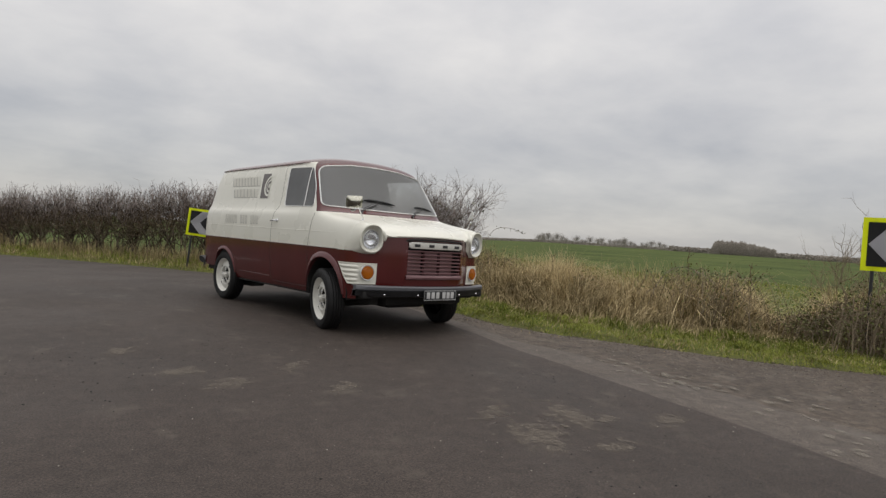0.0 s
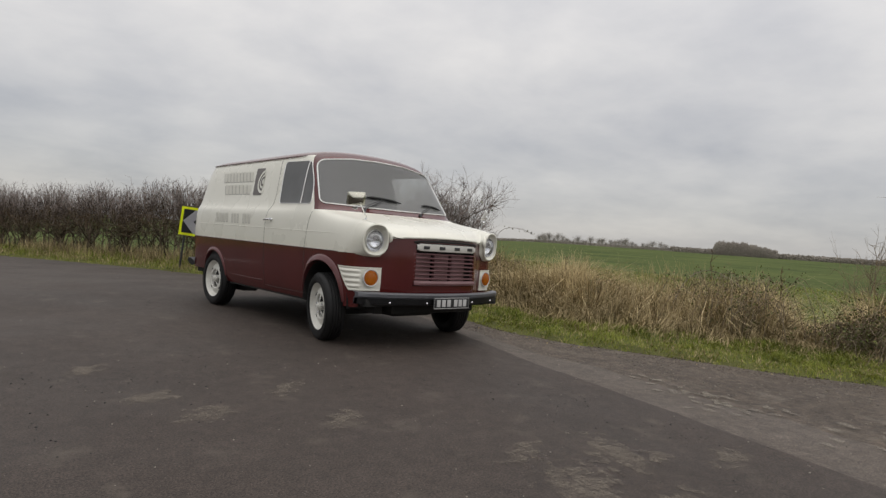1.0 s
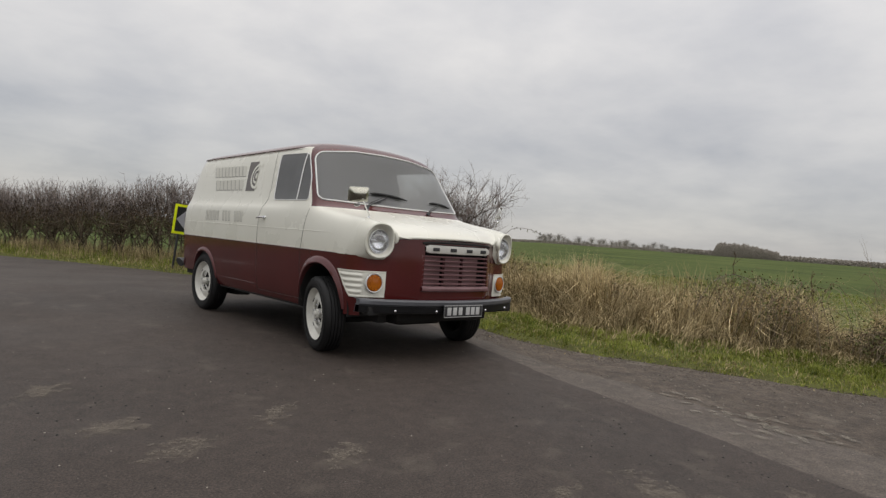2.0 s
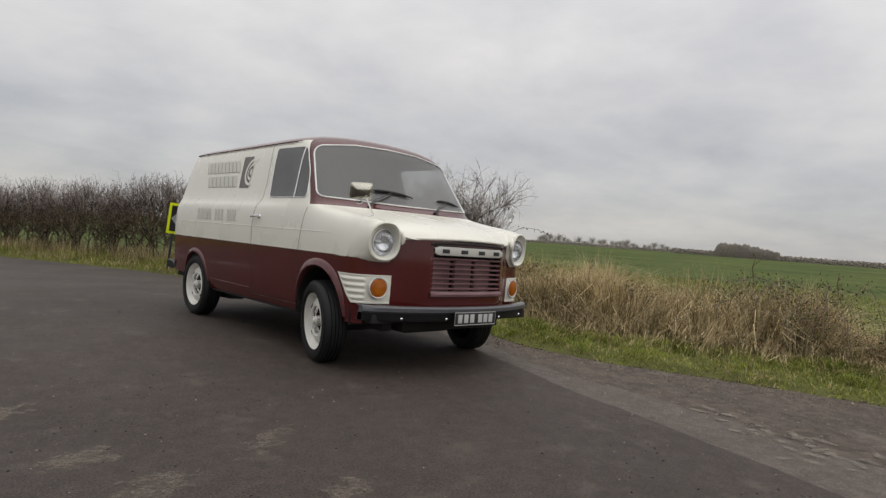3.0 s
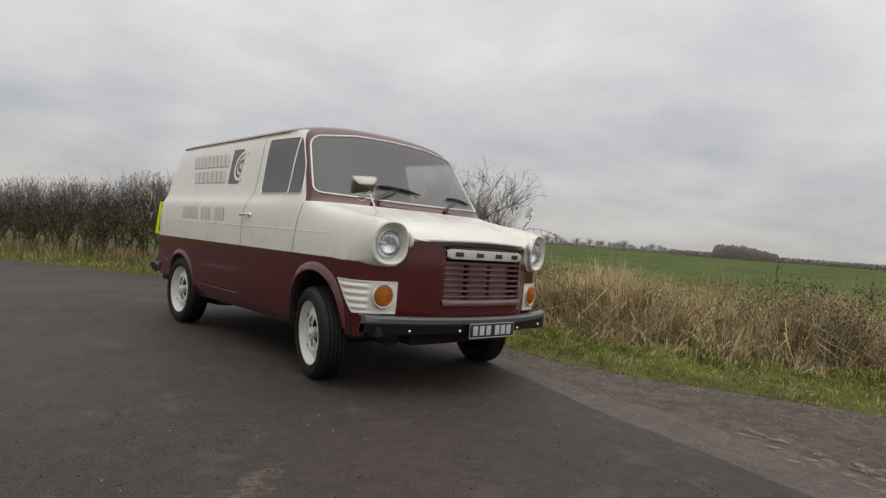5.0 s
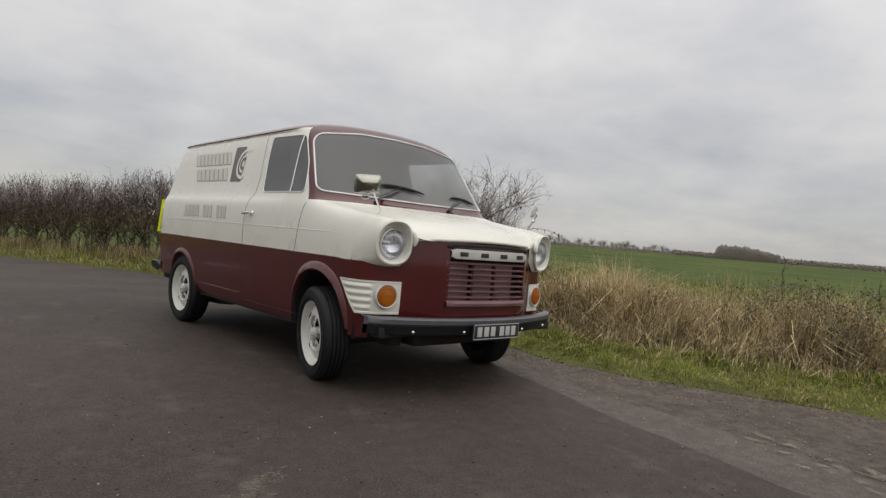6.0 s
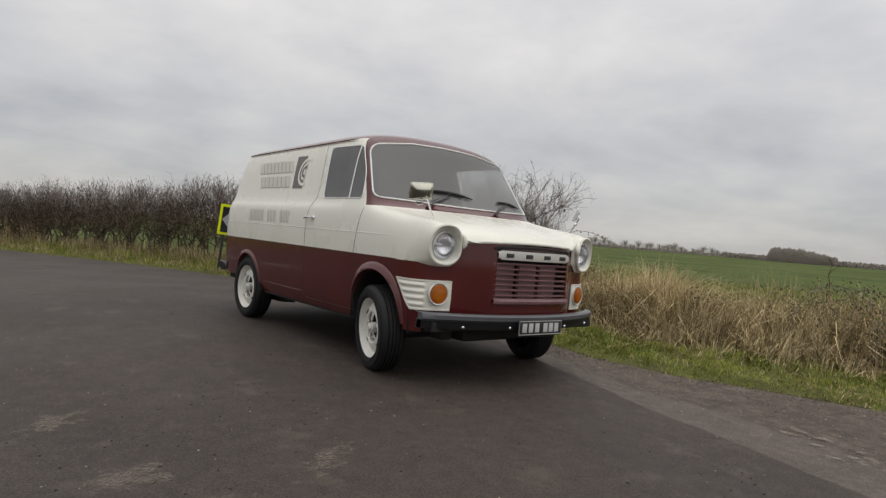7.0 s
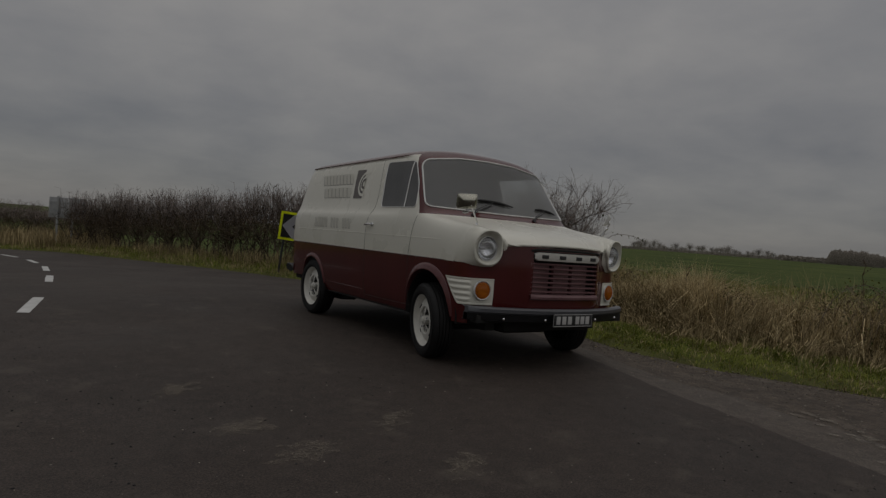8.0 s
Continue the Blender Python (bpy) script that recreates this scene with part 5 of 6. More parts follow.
wheel((0.815, FRONT_Y + 0.05, 0.335 + on_road(0.9, FRONT_Y) - 0.004), STEER, True, -3.0)
wheel((-0.858, REAR_Y, 0.335 + on_road(-0.9, REAR_Y) - 0.004), 0, False)
wheel((0.865, REAR_Y, 0.335 + on_road(0.9, REAR_Y) - 0.004), 0, True)

# door handles, mirrors, wipers
for s in SIDES:
    handle = vpart("door_handle", turned([(0.022, 0.0), (0.020, 0.012), (0.001, 0.014)], 14, (0, 0, 0)), CHROME, label="chrome lever door handle")
    handle.matrix_basis = Matrix.Translation(side_at(0.83, 1.185, s, 0.0)) @ pose(0, 0, 0, 0, 0, 90 * s)
    bm = bmesh.new()
    tube(bm, [side_at(0.83, 1.187, s, 0.022), side_at(0.88, 1.183, s, 0.034), side_at(0.935, 1.178, s, 0.034), side_at(0.965, 1.172, s, 0.028)], [0.010, 0.011, 0.010, 0.006], 6)
    vpart("handle_lever", bm, CHROME, label="chrome handle lever")
    # wing mirror on a thin stalk
    foot = Vector((-0.728, -0.595, 1.240)) if s < 0 else Vector((0.815, -0.640, 1.222))
    top = Vector((-0.90, -0.665, 1.392)) if s < 0 else Vector((0.855, -0.680, 1.372))
    bm = bmesh.new()
    tube(bm, [foot, foot + Vector((0, -0.004, 0.02)), top + Vector((-0.02 * s, -0.035, 0.0)), top + Vector((-0.025 * s, -0.02, 0.035))], [0.012, 0.007, 0.0065, 0.006], 8)
    mirror = vpart("wing_mirror", bm, CHROME, label="chrome wing mirror on a thin stalk")
    m = Matrix.Translation(top + Vector((-0.012 * s, 0.012, 0.030))) @ pose(0, 0, 0, 20, 3 * s, 40 if s > 0 else -24)
    bm = bmesh.new()
    rows = []
    for y, w, h in ((-0.052, 0.046, 0.028), (-0.046, 0.056, 0.036), (-0.018, 0.080, 0.056), (0.012, 0.090, 0.066), (0.018, 0.090, 0.066), (0.020, 0.084, 0.060), (0.014, 0.080, 0.056)):
        y, w, h = (y * 0.55, w * 0.62, h * 0.9) if s > 0 else (y, w, h)
        rows.append([m @ Vector((w * math.copysign(abs(math.cos(a)) ** 0.22, math.cos(a)), y, h * math.copysign(abs(math.sin(a)) ** 0.22, math.sin(a)))) for a in np.linspace(0, 2 * math.pi, 29)])
    grid(bm, rows)
    for row in (rows[0], rows[-1]):
        bm.faces.new([bm.verts.new(p) for p in row[:-1]])
    bmesh.ops.remove_doubles(bm, verts=bm.verts, dist=1e-5)
    bmesh.ops.recalc_face_normals(bm, faces=bm.faces)
    # near head dark, far head pale: each one's reflection is put into its colour
    part("mirror_housing", bm, MIRROR_SHELL if s < 0 else TRIM, mirror, "faceted mirror head in darkened chrome" if s < 0 else "pale narrow mirror head")
    bm = bmesh.new()
    tube(bm, [m @ Vector((0.0, -0.03, -0.06)), m @ Vector((0.0, -0.035, -0.075)), m @ Vector((-0.02, -0.035, -0.080)), m @ Vector((-0.04, -0.03, -0.075))], [0.012, 0.014, 0.013, 0.010], 8)
    part("mirror_clamp", bm, CHROME, mirror, "small chrome mirror clamp")
def glass_y(x, z):
    hit = SKIN.ray_cast(Vector((x, -2, z)), Vector((0, 1, 0)))
    return hit[0].y if hit[0] is not None else -0.1


for x0, x1, z1 in ((-0.46, 0.06, 1.478), (0.30, 0.70, 1.452)):
    mid = x0 + 0.56 * (x1 - x0)
    bm = bmesh.new()
    for dz, r in ((0.0, 0.005), (0.022, 0.0035)):
        tube(bm, [(x0, glass_y(x0, 1.345) - 0.02, 1.345 + dz * 0.4), (x0 + 0.05, glass_y(x0 + 0.05, 1.38) - 0.038, 1.375 + dz), (mid, glass_y(mid, z1) - 0.030, z1 - 0.012 + dz)], [r * 1.7, r * 1.2, r], 6)
    tube(bm, [(x0, glass_y(x0, 1.34) + 0.005, 1.335), (x0, glass_y(x0, 1.34) - 0.03, 1.345)], 0.016, 8)
    wiper = vpart("wiper", bm, BLACK, label="black windscreen wiper")
    bm = bmesh.new()
    pts = []
    for t in np.linspace(0, 1, 9):
        x, z = x0 + 0.10 + (x1 - x0 - 0.08) * t, z1 + 0.012 - 0.030 * t + 0.014 * math.sin(math.pi * t)
        pts.append((x, glass_y(x, z) - 0.018, z))
    tube(bm, pts, [0.005] + [0.0125] * 6 + [0.009, 0.004], 6)
    part("wiper_blade", bm, RUBBER, wiper)

# lettering on the side: plain bars, no words
def mark(y0, y1, z0, z1, material, s=-1, lift=0.003, skew=0.0, name="lettering_bar"):
    bm = bmesh.new()
    rows = []
    for t in np.linspace(0, 1, 4):
        rows.append([side_at(y + skew * t, z0 + (z1 - z0) * t, s, lift) for y in np.linspace(y0, y1, 4)])
    grid(bm, rows)
    bmesh.ops.recalc_face_normals(bm, faces=bm.faces)
    return vpart(name, bm, material)


for z0, z1, y_hi, y_lo, cells, skew in ((1.632, 1.752, 2.345, 1.530, 9, 0.075), (1.478, 1.592, 2.235, 1.520, 7, 0.060)):
    step = (y_hi - y_lo) / cells
    for k in range(cells):
        a = y_hi - step * k
        mark(a - step * 0.84 + 0.010, a + 0.010, z0 - 0.009, z1 - 0.007, GREY_INK, lift=0.0015, skew=skew)
        mark(a - step * 0.80, a - step * 0.04, z0, z1, PALE_INK, lift=0.003, skew=skew)
for k in [0, 1, 2, 3, 4, 6, 7, 8, 10, 11, 12]:
    a = 2.285 - 0.0754 * k
    mark(a - 0.040, a + 0.004, 1.124, 1.236, GREY_INK, lift=0.0015, skew=0.018)
    mark(a - 0.037, a - 0.006, 1.132, 1.238, PALE_INK, lift=0.003, skew=0.018)


def arc_mark(cy, cz, r0, r1, a0, a1, material, lift):
    bm = bmesh.new()
    rows = []
    for a in np.linspace(a0, a1, 25):
        rows.append([side_at(cy - r * math.cos(a), cz + r * math.sin(a), -1, lift) for r in (r0, (r0 + r1) / 2, r1)])
    grid(bm, rows)
    return vpart("emblem_arc", bm, material, label="curved emblem shape")


mark(1.262, 1.468, 1.462, 1.786, DARK_INK, lift=0.003, skew=0.058, name="emblem_panel")
LEFT = (0.5 * math.pi, 1.5 * math.pi)
arc_mark(1.268, 1.625, 0.112, 0.140, 0.36 * math.pi, 1.60 * math.pi, CREAM, 0.005)
arc_mark(1.268, 1.625, 0.0, 0.086, *LEFT, CREAM, 0.005)
arc_mark(1.280, 1.625, 0.030, 0.058, 0.40 * math.pi, 1.6 * math.pi, DARK_INK, 0.007)

# inside the cab
vpart("dashboard", box(bmesh.new(), (-0.86, -0.02, 1.10), (0.86, 0.16, 1.325), 0.04), SEAT, label="black dashboard")
vpart("bulkhead_floor", box(bmesh.new(), (-0.88, -0.10, 0.49), (0.88, 1.0, 0.55)), SEAT, smooth=False)
for x in (-0.45, 0.45):
    seat = vpart("seat", box(bmesh.new(), (x - 0.25, 0.50, 0.80), (x + 0.25, 0.98, 0.96), 0.05), SEAT, label="black vinyl seat")
    part("backrest", box(bmesh.new(), (x - 0.24, 0.92, 0.92), (x + 0.24, 1.05, 1.42), 0.05), SEAT, seat)
bm = bmesh.new()
wm = Matrix.Translation((-0.45, 0.36, 1.26)) @ pose(0, 0, 0, -62, 0, 0)
tube(bm, [wm @ Vector((0.20 * math.cos(a), 0.20 * math.sin(a), 0)) for a in np.linspace(0, 2 * math.pi, 33)[:-1]], 0.012, 6, True)
for a in (0.3, math.pi - 0.3, 1.5 * math.pi):
    tube(bm, [wm @ Vector((0, 0, -0.02)), wm @ Vector((0.20 * math.cos(a), 0.20 * math.sin(a), 0))], 0.009, 5)
tube(bm, [wm @ Vector((0, 0, 0)), wm @ Vector((0, 0, -0.35))], 0.02, 6)
vpart("steering_wheel", bm, BLACK, label="black steering wheel")
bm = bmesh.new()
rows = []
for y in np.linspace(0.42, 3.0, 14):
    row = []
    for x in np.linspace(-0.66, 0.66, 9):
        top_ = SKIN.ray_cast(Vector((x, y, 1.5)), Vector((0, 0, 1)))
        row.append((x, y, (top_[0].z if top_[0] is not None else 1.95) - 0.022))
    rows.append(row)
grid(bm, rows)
vpart("headlining", bm, LINING, label="cloth headlining darkened for the cab's shade")
for s in SIDES:  # dark sheets added to keep the load space dim behind the glass
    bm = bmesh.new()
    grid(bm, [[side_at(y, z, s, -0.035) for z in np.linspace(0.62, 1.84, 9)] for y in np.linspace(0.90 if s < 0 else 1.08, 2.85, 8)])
    vpart("dimming_sheet", bm, SEAT, label="dark sheet added to dim the load space")
vpart("load_bulkhead", box(bmesh.new(), (-0.86, 1.28, 0.5), (0.86, 1.30, 1.36)), SEAT, smooth=False)


# ---- plants ----
def tubes(segs, sides=3):
    """Thin tapered prisms along segments (p0, p1, r0, r1), as vertex and triangle arrays."""
    a = np.array([s[0] for s in segs], float)
    b = np.array([s[1] for s in segs], float)
    r0, r1 = np.array([s[2] for s in segs]), np.array([s[3] for s in segs])
    d = b - a
    d /= np.maximum(np.linalg.norm(d, axis=1), 1e-9)[:, None]
    ref = np.where(np.abs(d[:, 2:3]) > 0.8, np.array([[1.0, 0, 0]]), np.array([[0, 0, 1.0]]))
    u = np.cross(d, ref)
    u /= np.linalg.norm(u, axis=1)[:, None]
    w = np.cross(d, u)
    vs = []
    for p, r in ((a, r0), (b, r1)):
        for k in range(sides):
            t = 2 * math.pi * k / sides
            vs.append(p + r[:, None] * (math.cos(t) * u + math.sin(t) * w))
    v = np.stack(vs, 1).reshape(-1, 3)
    base = np.arange(len(segs))[:, None] * (2 * sides)
    f = []
    for k in range(sides):
        n = (k + 1) % sides
        f += [base + np.array([[k, n, sides + n]]), base + np.array([[k, sides + n, sides + k]])]
    return v, np.concatenate(f)


def twig_mesh(name, rng, height, spread, stems, branches, twigs, twiglets, material, upright=0.6, thick_=0.016, start=0.25):
    """A bare shrub: stems, branches, twigs and twiglets, all crooked."""
    segs = []

    def limb(p, d, length, r, bends, up):
        pts = [p]
        for k in range(bends):
            d = d + rng.normal(0, 0.22, 3) + np.array([0, 0, up])
            d /= np.linalg.norm(d)
            q = pts[-1] + d * length / bends
            segs.append((pts[-1], q, r * (1 - k / bends * 0.6), r * (1 - (k + 1) / bends * 0.6)))
            pts.append(q)
        return pts, d

    for _ in range(stems):
        a = rng.uniform(0, 2 * math.pi)
        p = np.array([math.cos(a), math.sin(a), 0]) * spread * 0.45 * math.sqrt(rng.uniform())
        out = np.array([math.cos(a), math.sin(a), 0]) * rng.uniform(0.1, 0.55)
        pts, d = limb(p, out + np.array([0, 0, 1.0]), height * rng.uniform(0.5, 0.72), thick_, 5, 0.05)
        for _ in range(branches):
            i = rng.uniform(start, 1) * (len(pts) - 1.001)
            q = pts[int(i)] + (pts[int(i) + 1] - pts[int(i)]) * (i % 1)
            bd = rng.normal(0, 1, 3)
            bd[2] = abs(bd[2]) * 0.6 + upright * rng.uniform(0.2, 1.2)
            bd /= np.linalg.norm(bd)
            bp, bd = limb(q, bd, height * rng.uniform(0.18, 0.36), thick_ * 0.5, 3, 0.08)
            for _ in range(twigs):
                i2 = rng.uniform(0.15, 1) * (len(bp) - 1.001)
                q2 = bp[int(i2)] + (bp[int(i2) + 1] - bp[int(i2)]) * (i2 % 1)
                td = bd * 0.5 + rng.normal(0, 0.6, 3) + np.array([0, 0, upright * 0.7])
                td /= np.linalg.norm(td)
                tp, td = limb(q2, td, height * rng.uniform(0.10, 0.22), thick_ * 0.26, 2, 0.06)
                for _ in range(twiglets):
                    i3 = rng.uniform(0.1, 1) * (len(tp) - 1.001)
                    q3 = tp[int(i3)] + (tp[int(i3) + 1] - tp[int(i3)]) * (i3 % 1)
                    ud = td * 0.6 + rng.normal(0, 0.7, 3) + np.array([0, 0, upright * 0.5])
                    ud /= np.linalg.norm(ud)
                    limb(q3, ud, height * rng.uniform(0.04, 0.10), thick_ * 0.14, 1, 0)
    # keep the crown trimmed: nothing far past the height
    v, f = tubes(segs)
    over = np.maximum(v[:, 2] - height, 0)
    v[:, 2] -= over * 0.75
    v[:, 2] = np.maximum(v[:, 2], -0.05)
    me_ob = bulk(name, v, f, material)
    return me_ob, v


def leaf_cloud(name, centres, size, rng, material):
    """Small bent leaves at given points."""
    n = len(centres)
    t = rng.normal(0, 1, (n, 3))
    t /= np.linalg.norm(t, axis=1)[:, None]
    o = np.cross(t, rng.normal(0, 1, (n, 3)))
    o /= np.maximum(np.linalg.norm(o, axis=1), 1e-6)[:, None]
    s = size * rng.uniform(0.6, 1.3, (n, 1))
    c = np.asarray(centres)
    nrm = np.cross(t, o)
    v = np.stack([c - t * s, c - o * s * 0.55 + nrm * s * 0.2, c + o * s * 0.55 + nrm * s * 0.2, c + t * s], 1).reshape(-1, 3)
    b = np.arange(n)[:, None] * 4
    return bulk(name, v, np.concatenate([b + np.array([[0, 1, 2]]), b + np.array([[1, 3, 2]])]), material)


def shrub(rng, label, category, group, height, spread, leaves, leaf_mat, leaf_size, material, **kw):
    """A shrub thing: bare branches with what leaves still hang on it."""
    root = tagged(new("hedge_shrub" if category == "hedge" else "bush"), label, category, group)
    wood_, v = twig_mesh("crown", rng, height, spread, material=material, **kw)
    wood_.parent = root
    if leaves:
        mid = v[(v[:, 2] > height * 0.12) & (v[:, 2] < height * 0.75)]
        pick = mid[rng.integers(0, len(mid), leaves)] + rng.normal(0, 0.035, (leaves, 3))
        lf = leaf_cloud("dead_foliage", pick, leaf_size, rng, leaf_mat)
        lf.parent = root
    return root


def heading(x, y):
    """The road edge's direction in degrees nearest to a place."""
    k = np.argmin((EDGE_FINE[:, 0] - x) ** 2 + (EDGE_FINE[:, 1] - y) ** 2)
    return math.degrees(math.atan2(EDGE_TAN[k, 1], EDGE_TAN[k, 0]))


def along_edge(y_from, y_to, step, offset):
    """Points beside the road's outer edge, by stretches of y, with the outward direction."""
    sel = (EDGE_FINE[:, 1] <= max(y_from, y_to)) & (EDGE_FINE[:, 1] >= min(y_from, y_to))
    p = EDGE_FINE[sel] + EDGE_OUT[sel] * offset
    keep = [0]
    for i in range(1, len(p)):
        if np.hypot(*(p[i] - p[keep[-1]])) >= step:
            keep.append(i)
    return p[keep]


rng = np.random.default_rng(5)
def hedge_shrub(seed, height=2.05, half=0.42):
    """One length of laid hedge: bare stems, a darker tangle of inner wood and leaves, upright young shoots on top."""
    r = np.random.default_rng(seed)
    root = tagged(new("hedge_shrub"), "dense leafless hawthorn hedge shrub with upright shoots behind the verge", "hedge", "roadside hedge")
    stems, tangle, shoots = [], [], []

    def crook(store, p, d, length, r0, r1, bends, wander):
        pts = [p]
        for k in range(bends):
            d = d + r.normal(0, wander, 3)
            d = d / np.linalg.norm(d)
            q = pts[-1] + d * length / bends
            store.append((pts[-1], q, r0 + (r1 - r0) * k / bends, r0 + (r1 - r0) * (k + 1) / bends))
            pts.append(q)
        return pts

    for _ in range(7):
        p = np.array([r.uniform(-half, half), r.normal(0, 0.12), -0.05])
        pts = crook(stems, p, np.array([r.normal(0, 0.25), r.normal(0, 0.2), 1.0]), r.uniform(0.8, 1.15), 0.026, 0.014, 5, 0.16)
        for _ in range(4):
            q = pts[int(r.integers(2, 6))]
            crook(stems, q, np.array([r.normal(0, 0.8), r.normal(0, 0.6), r.uniform(0.3, 1.0)]), r.uniform(0.4, 0.8), 0.013, 0.006, 4, 0.25)
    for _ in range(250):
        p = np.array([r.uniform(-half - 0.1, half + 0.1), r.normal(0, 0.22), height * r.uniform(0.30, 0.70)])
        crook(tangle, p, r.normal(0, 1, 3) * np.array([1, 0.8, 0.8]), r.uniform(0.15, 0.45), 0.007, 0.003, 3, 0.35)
    for _ in range(105):
        p = np.array([r.uniform(-half - 0.1, half + 0.1), r.normal(0, 0.20), height * r.uniform(0.45, 0.68)])
        top = height * (r.uniform(0.78, 1.0) + 0.08 * r.uniform() ** 4)
        pts = crook(shoots, p, np.array([r.normal(0, 0.22), r.normal(0, 0.18), 1.0]), max(0.2, top - p[2]), 0.0070, 0.0028, 4, 0.13)
        for _ in range(5):
            q = pts[int(r.integers(1, 5))]
            crook(shoots, q, np.array([r.normal(0, 0.6), r.normal(0, 0.5), 0.7]), r.uniform(0.06, 0.22), 0.0038, 0.0020, 2, 0.25)
    # trunks and inner wood take a darker colour than the top shoots
    for name, segs, mat in (("trunk", stems, TWIG_DARK), ("inner_wood", tangle, TWIG_DARK), ("crown", shoots, TWIG)):
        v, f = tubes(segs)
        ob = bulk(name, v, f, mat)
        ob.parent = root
        if name == "inner_wood":
            tagged(ob, "darker tangled wood inside the hedge", kind="stuff")
    n = 1050
    pts = np.column_stack([r.uniform(-half - 0.1, half + 0.1, n), r.normal(0, 0.22, n), height * np.clip(r.normal(0.50, 0.12, n), 0.18, 0.80)])
    leaf_cloud("dead_foliage", pts, 0.022, r, DEAD_LEAF).parent = root
    return root


kinds = [hedge_shrub(20 + k) for k in range(4)]
spots = along_edge(19.6, 6.4, 0.55, 1.95)
for i, (x, y) in enumerate(spots):
    m = Matrix.Translation((x + rng.normal(0, 0.08), y + rng.normal(0, 0.08), on_land(x, y) - 0.02)) @ pose(0, 0, 0, 0, 0, heading(x, y) + rng.uniform(-12, 12) + 180 * (i % 2))
    src = kinds[i % 4]
    if i < 4:
        src.matrix_basis = m @ Matrix.Diagonal((1, 1, rng.uniform(0.94, 1.06), 1))
    else:
        c = copy_thing(src, m)
        c.scale = (1, 1, rng.uniform(0.92, 1.08))
# low far end of the hedge past the road sign
for k, (x, y) in enumerate([(-2.4, 25.5), (-4.0, 26.6), (-5.4, 27.6), (-7.0, 28.3), (-8.6, 28.9), (-1.2, 26.5), (-0.2, 28.0), (-3.0, 29.5), (-5.5, 31.0), (-8.0, 32.0)]):
    c = copy_thing(kinds[k % 4], Matrix.Translation((x, y, on_land(x, y))) @ pose(0, 0, 0, 0, 0, 40 * k))
    c.scale = (1.3, 1.3, 0.72 + 0.1 * (k % 3))
    tagged(c, "low leafless brown hedge shrub past the road sign", "hedge", "far low hedge")

big = shrub(np.random.default_rng(77), "bare straggling grey-brown bush standing behind the van", "bush", "", 2.35, 1.0, 260, BRAMBLE_LEAF, 0.026, TWIG,
            stems=18, branches=12, twigs=10, twiglets=6, upright=0.6, thick_=0.015, start=0.30)
big.matrix_basis = Matrix.Translation((3.78, 3.65, on_land(3.78, 3.65)))
small = shrub(np.random.default_rng(78), "thin bare hawthorn sapling growing in brambles", "bush", "", 1.75, 0.9, 0, None, 0.02, TWIG_PALE,
              stems=7, branches=6, twigs=4, twiglets=2, upright=0.55, thick_=0.013, start=0.35)
small.matrix_basis = Matrix.Translation((7.75, -2.92, on_land(7.75, -2.92))) @ Matrix.Diagonal((0.55, 0.55, 1.0, 1))
tall = copy_thing(small, Matrix.Translation((8.3, -3.6, on_land(8.3, -3.6))) @ pose(0, 0, 0, 0, 0, 130))
tall.scale = (1.2, 1.2, 1.35)


def bramble(name_rng, radius, height, label):
    """A mound of arching canes with dark leaves."""
    r = np.random.default_rng(name_rng)
    root = tagged(new("bramble_bush"), label, "bramble", "brambles by the field")
    segs, tips = [], []
    for _ in range(55):
        a, b = r.uniform(0, 2 * math.pi), r.uniform(0, 2 * math.pi)
        p = np.array([math.cos(a), math.sin(a), 0]) * radius * 0.6 * math.sqrt(r.uniform())
        reach, h = radius * r.uniform(0.5, 1.1), height * r.uniform(0.5, 1.05)
        last = p
        for t in np.linspace(0.12, 1, 8):
            q = p + np.array([math.cos(b), math.sin(b), 0]) * reach * t + np.array([0, 0, h * (1 - (2 * t - 1.05) ** 2) * 1.0])
            q[:2] += r.normal(0, 0.03, 2)
            q[2] = max(q[2], 0.0)
            segs.append((last, q, 0.0045, 0.004))
            tips.append(q)
            last = q
    v, f = tubes(segs)
    canes = bulk("cane_tangle", v, f, TWIG_PALE)
    canes.parent = root
    tips = np.array(tips)
    n = 800
    pts = tips[r.integers(0, len(tips), n)] + r.normal(0, 0.07, (n, 3))
    pts[:, 2] = np.maximum(pts[:, 2], 0.03)
    lf = leaf_cloud("foliage", pts, 0.021, r, BRAMBLE_LEAF)
    lf.parent = root
    dl = leaf_cloud("dead_foliage", tips[r.integers(0, len(tips), 700)] + r.normal(0, 0.08, (700, 3)), 0.016, r, DEAD_LEAF)
    dl.parent = root
    return root


for k, (x, y, rad, hgt) in enumerate([(5.0, -1.85, 0.80, 0.92), (5.6, -1.2, 0.7, 0.85), (5.35, -3.15, 0.45, 0.45), (5.75, -3.45, 0.50, 0.62), (6.9, -3.75, 0.75, 0.95), (7.6, -3.8, 0.9, 1.05),
                                      (6.6, -4.6, 0.9, 0.85), (4.75, 0.6, 0.6, 0.6), (4.6, 2.6, 0.8, 0.8), (7.3, -5.2, 1.0, 0.9), (5.02, -3.98, 0.50, 0.85), (5.15, -4.55, 0.60, 0.9)]):
    b = bramble(100 + k, rad, hgt, "tangled bramble mound with dark and dead leaves")
    b.matrix_basis = Matrix.Translation((x, y, on_land(x, y) - 0.02))


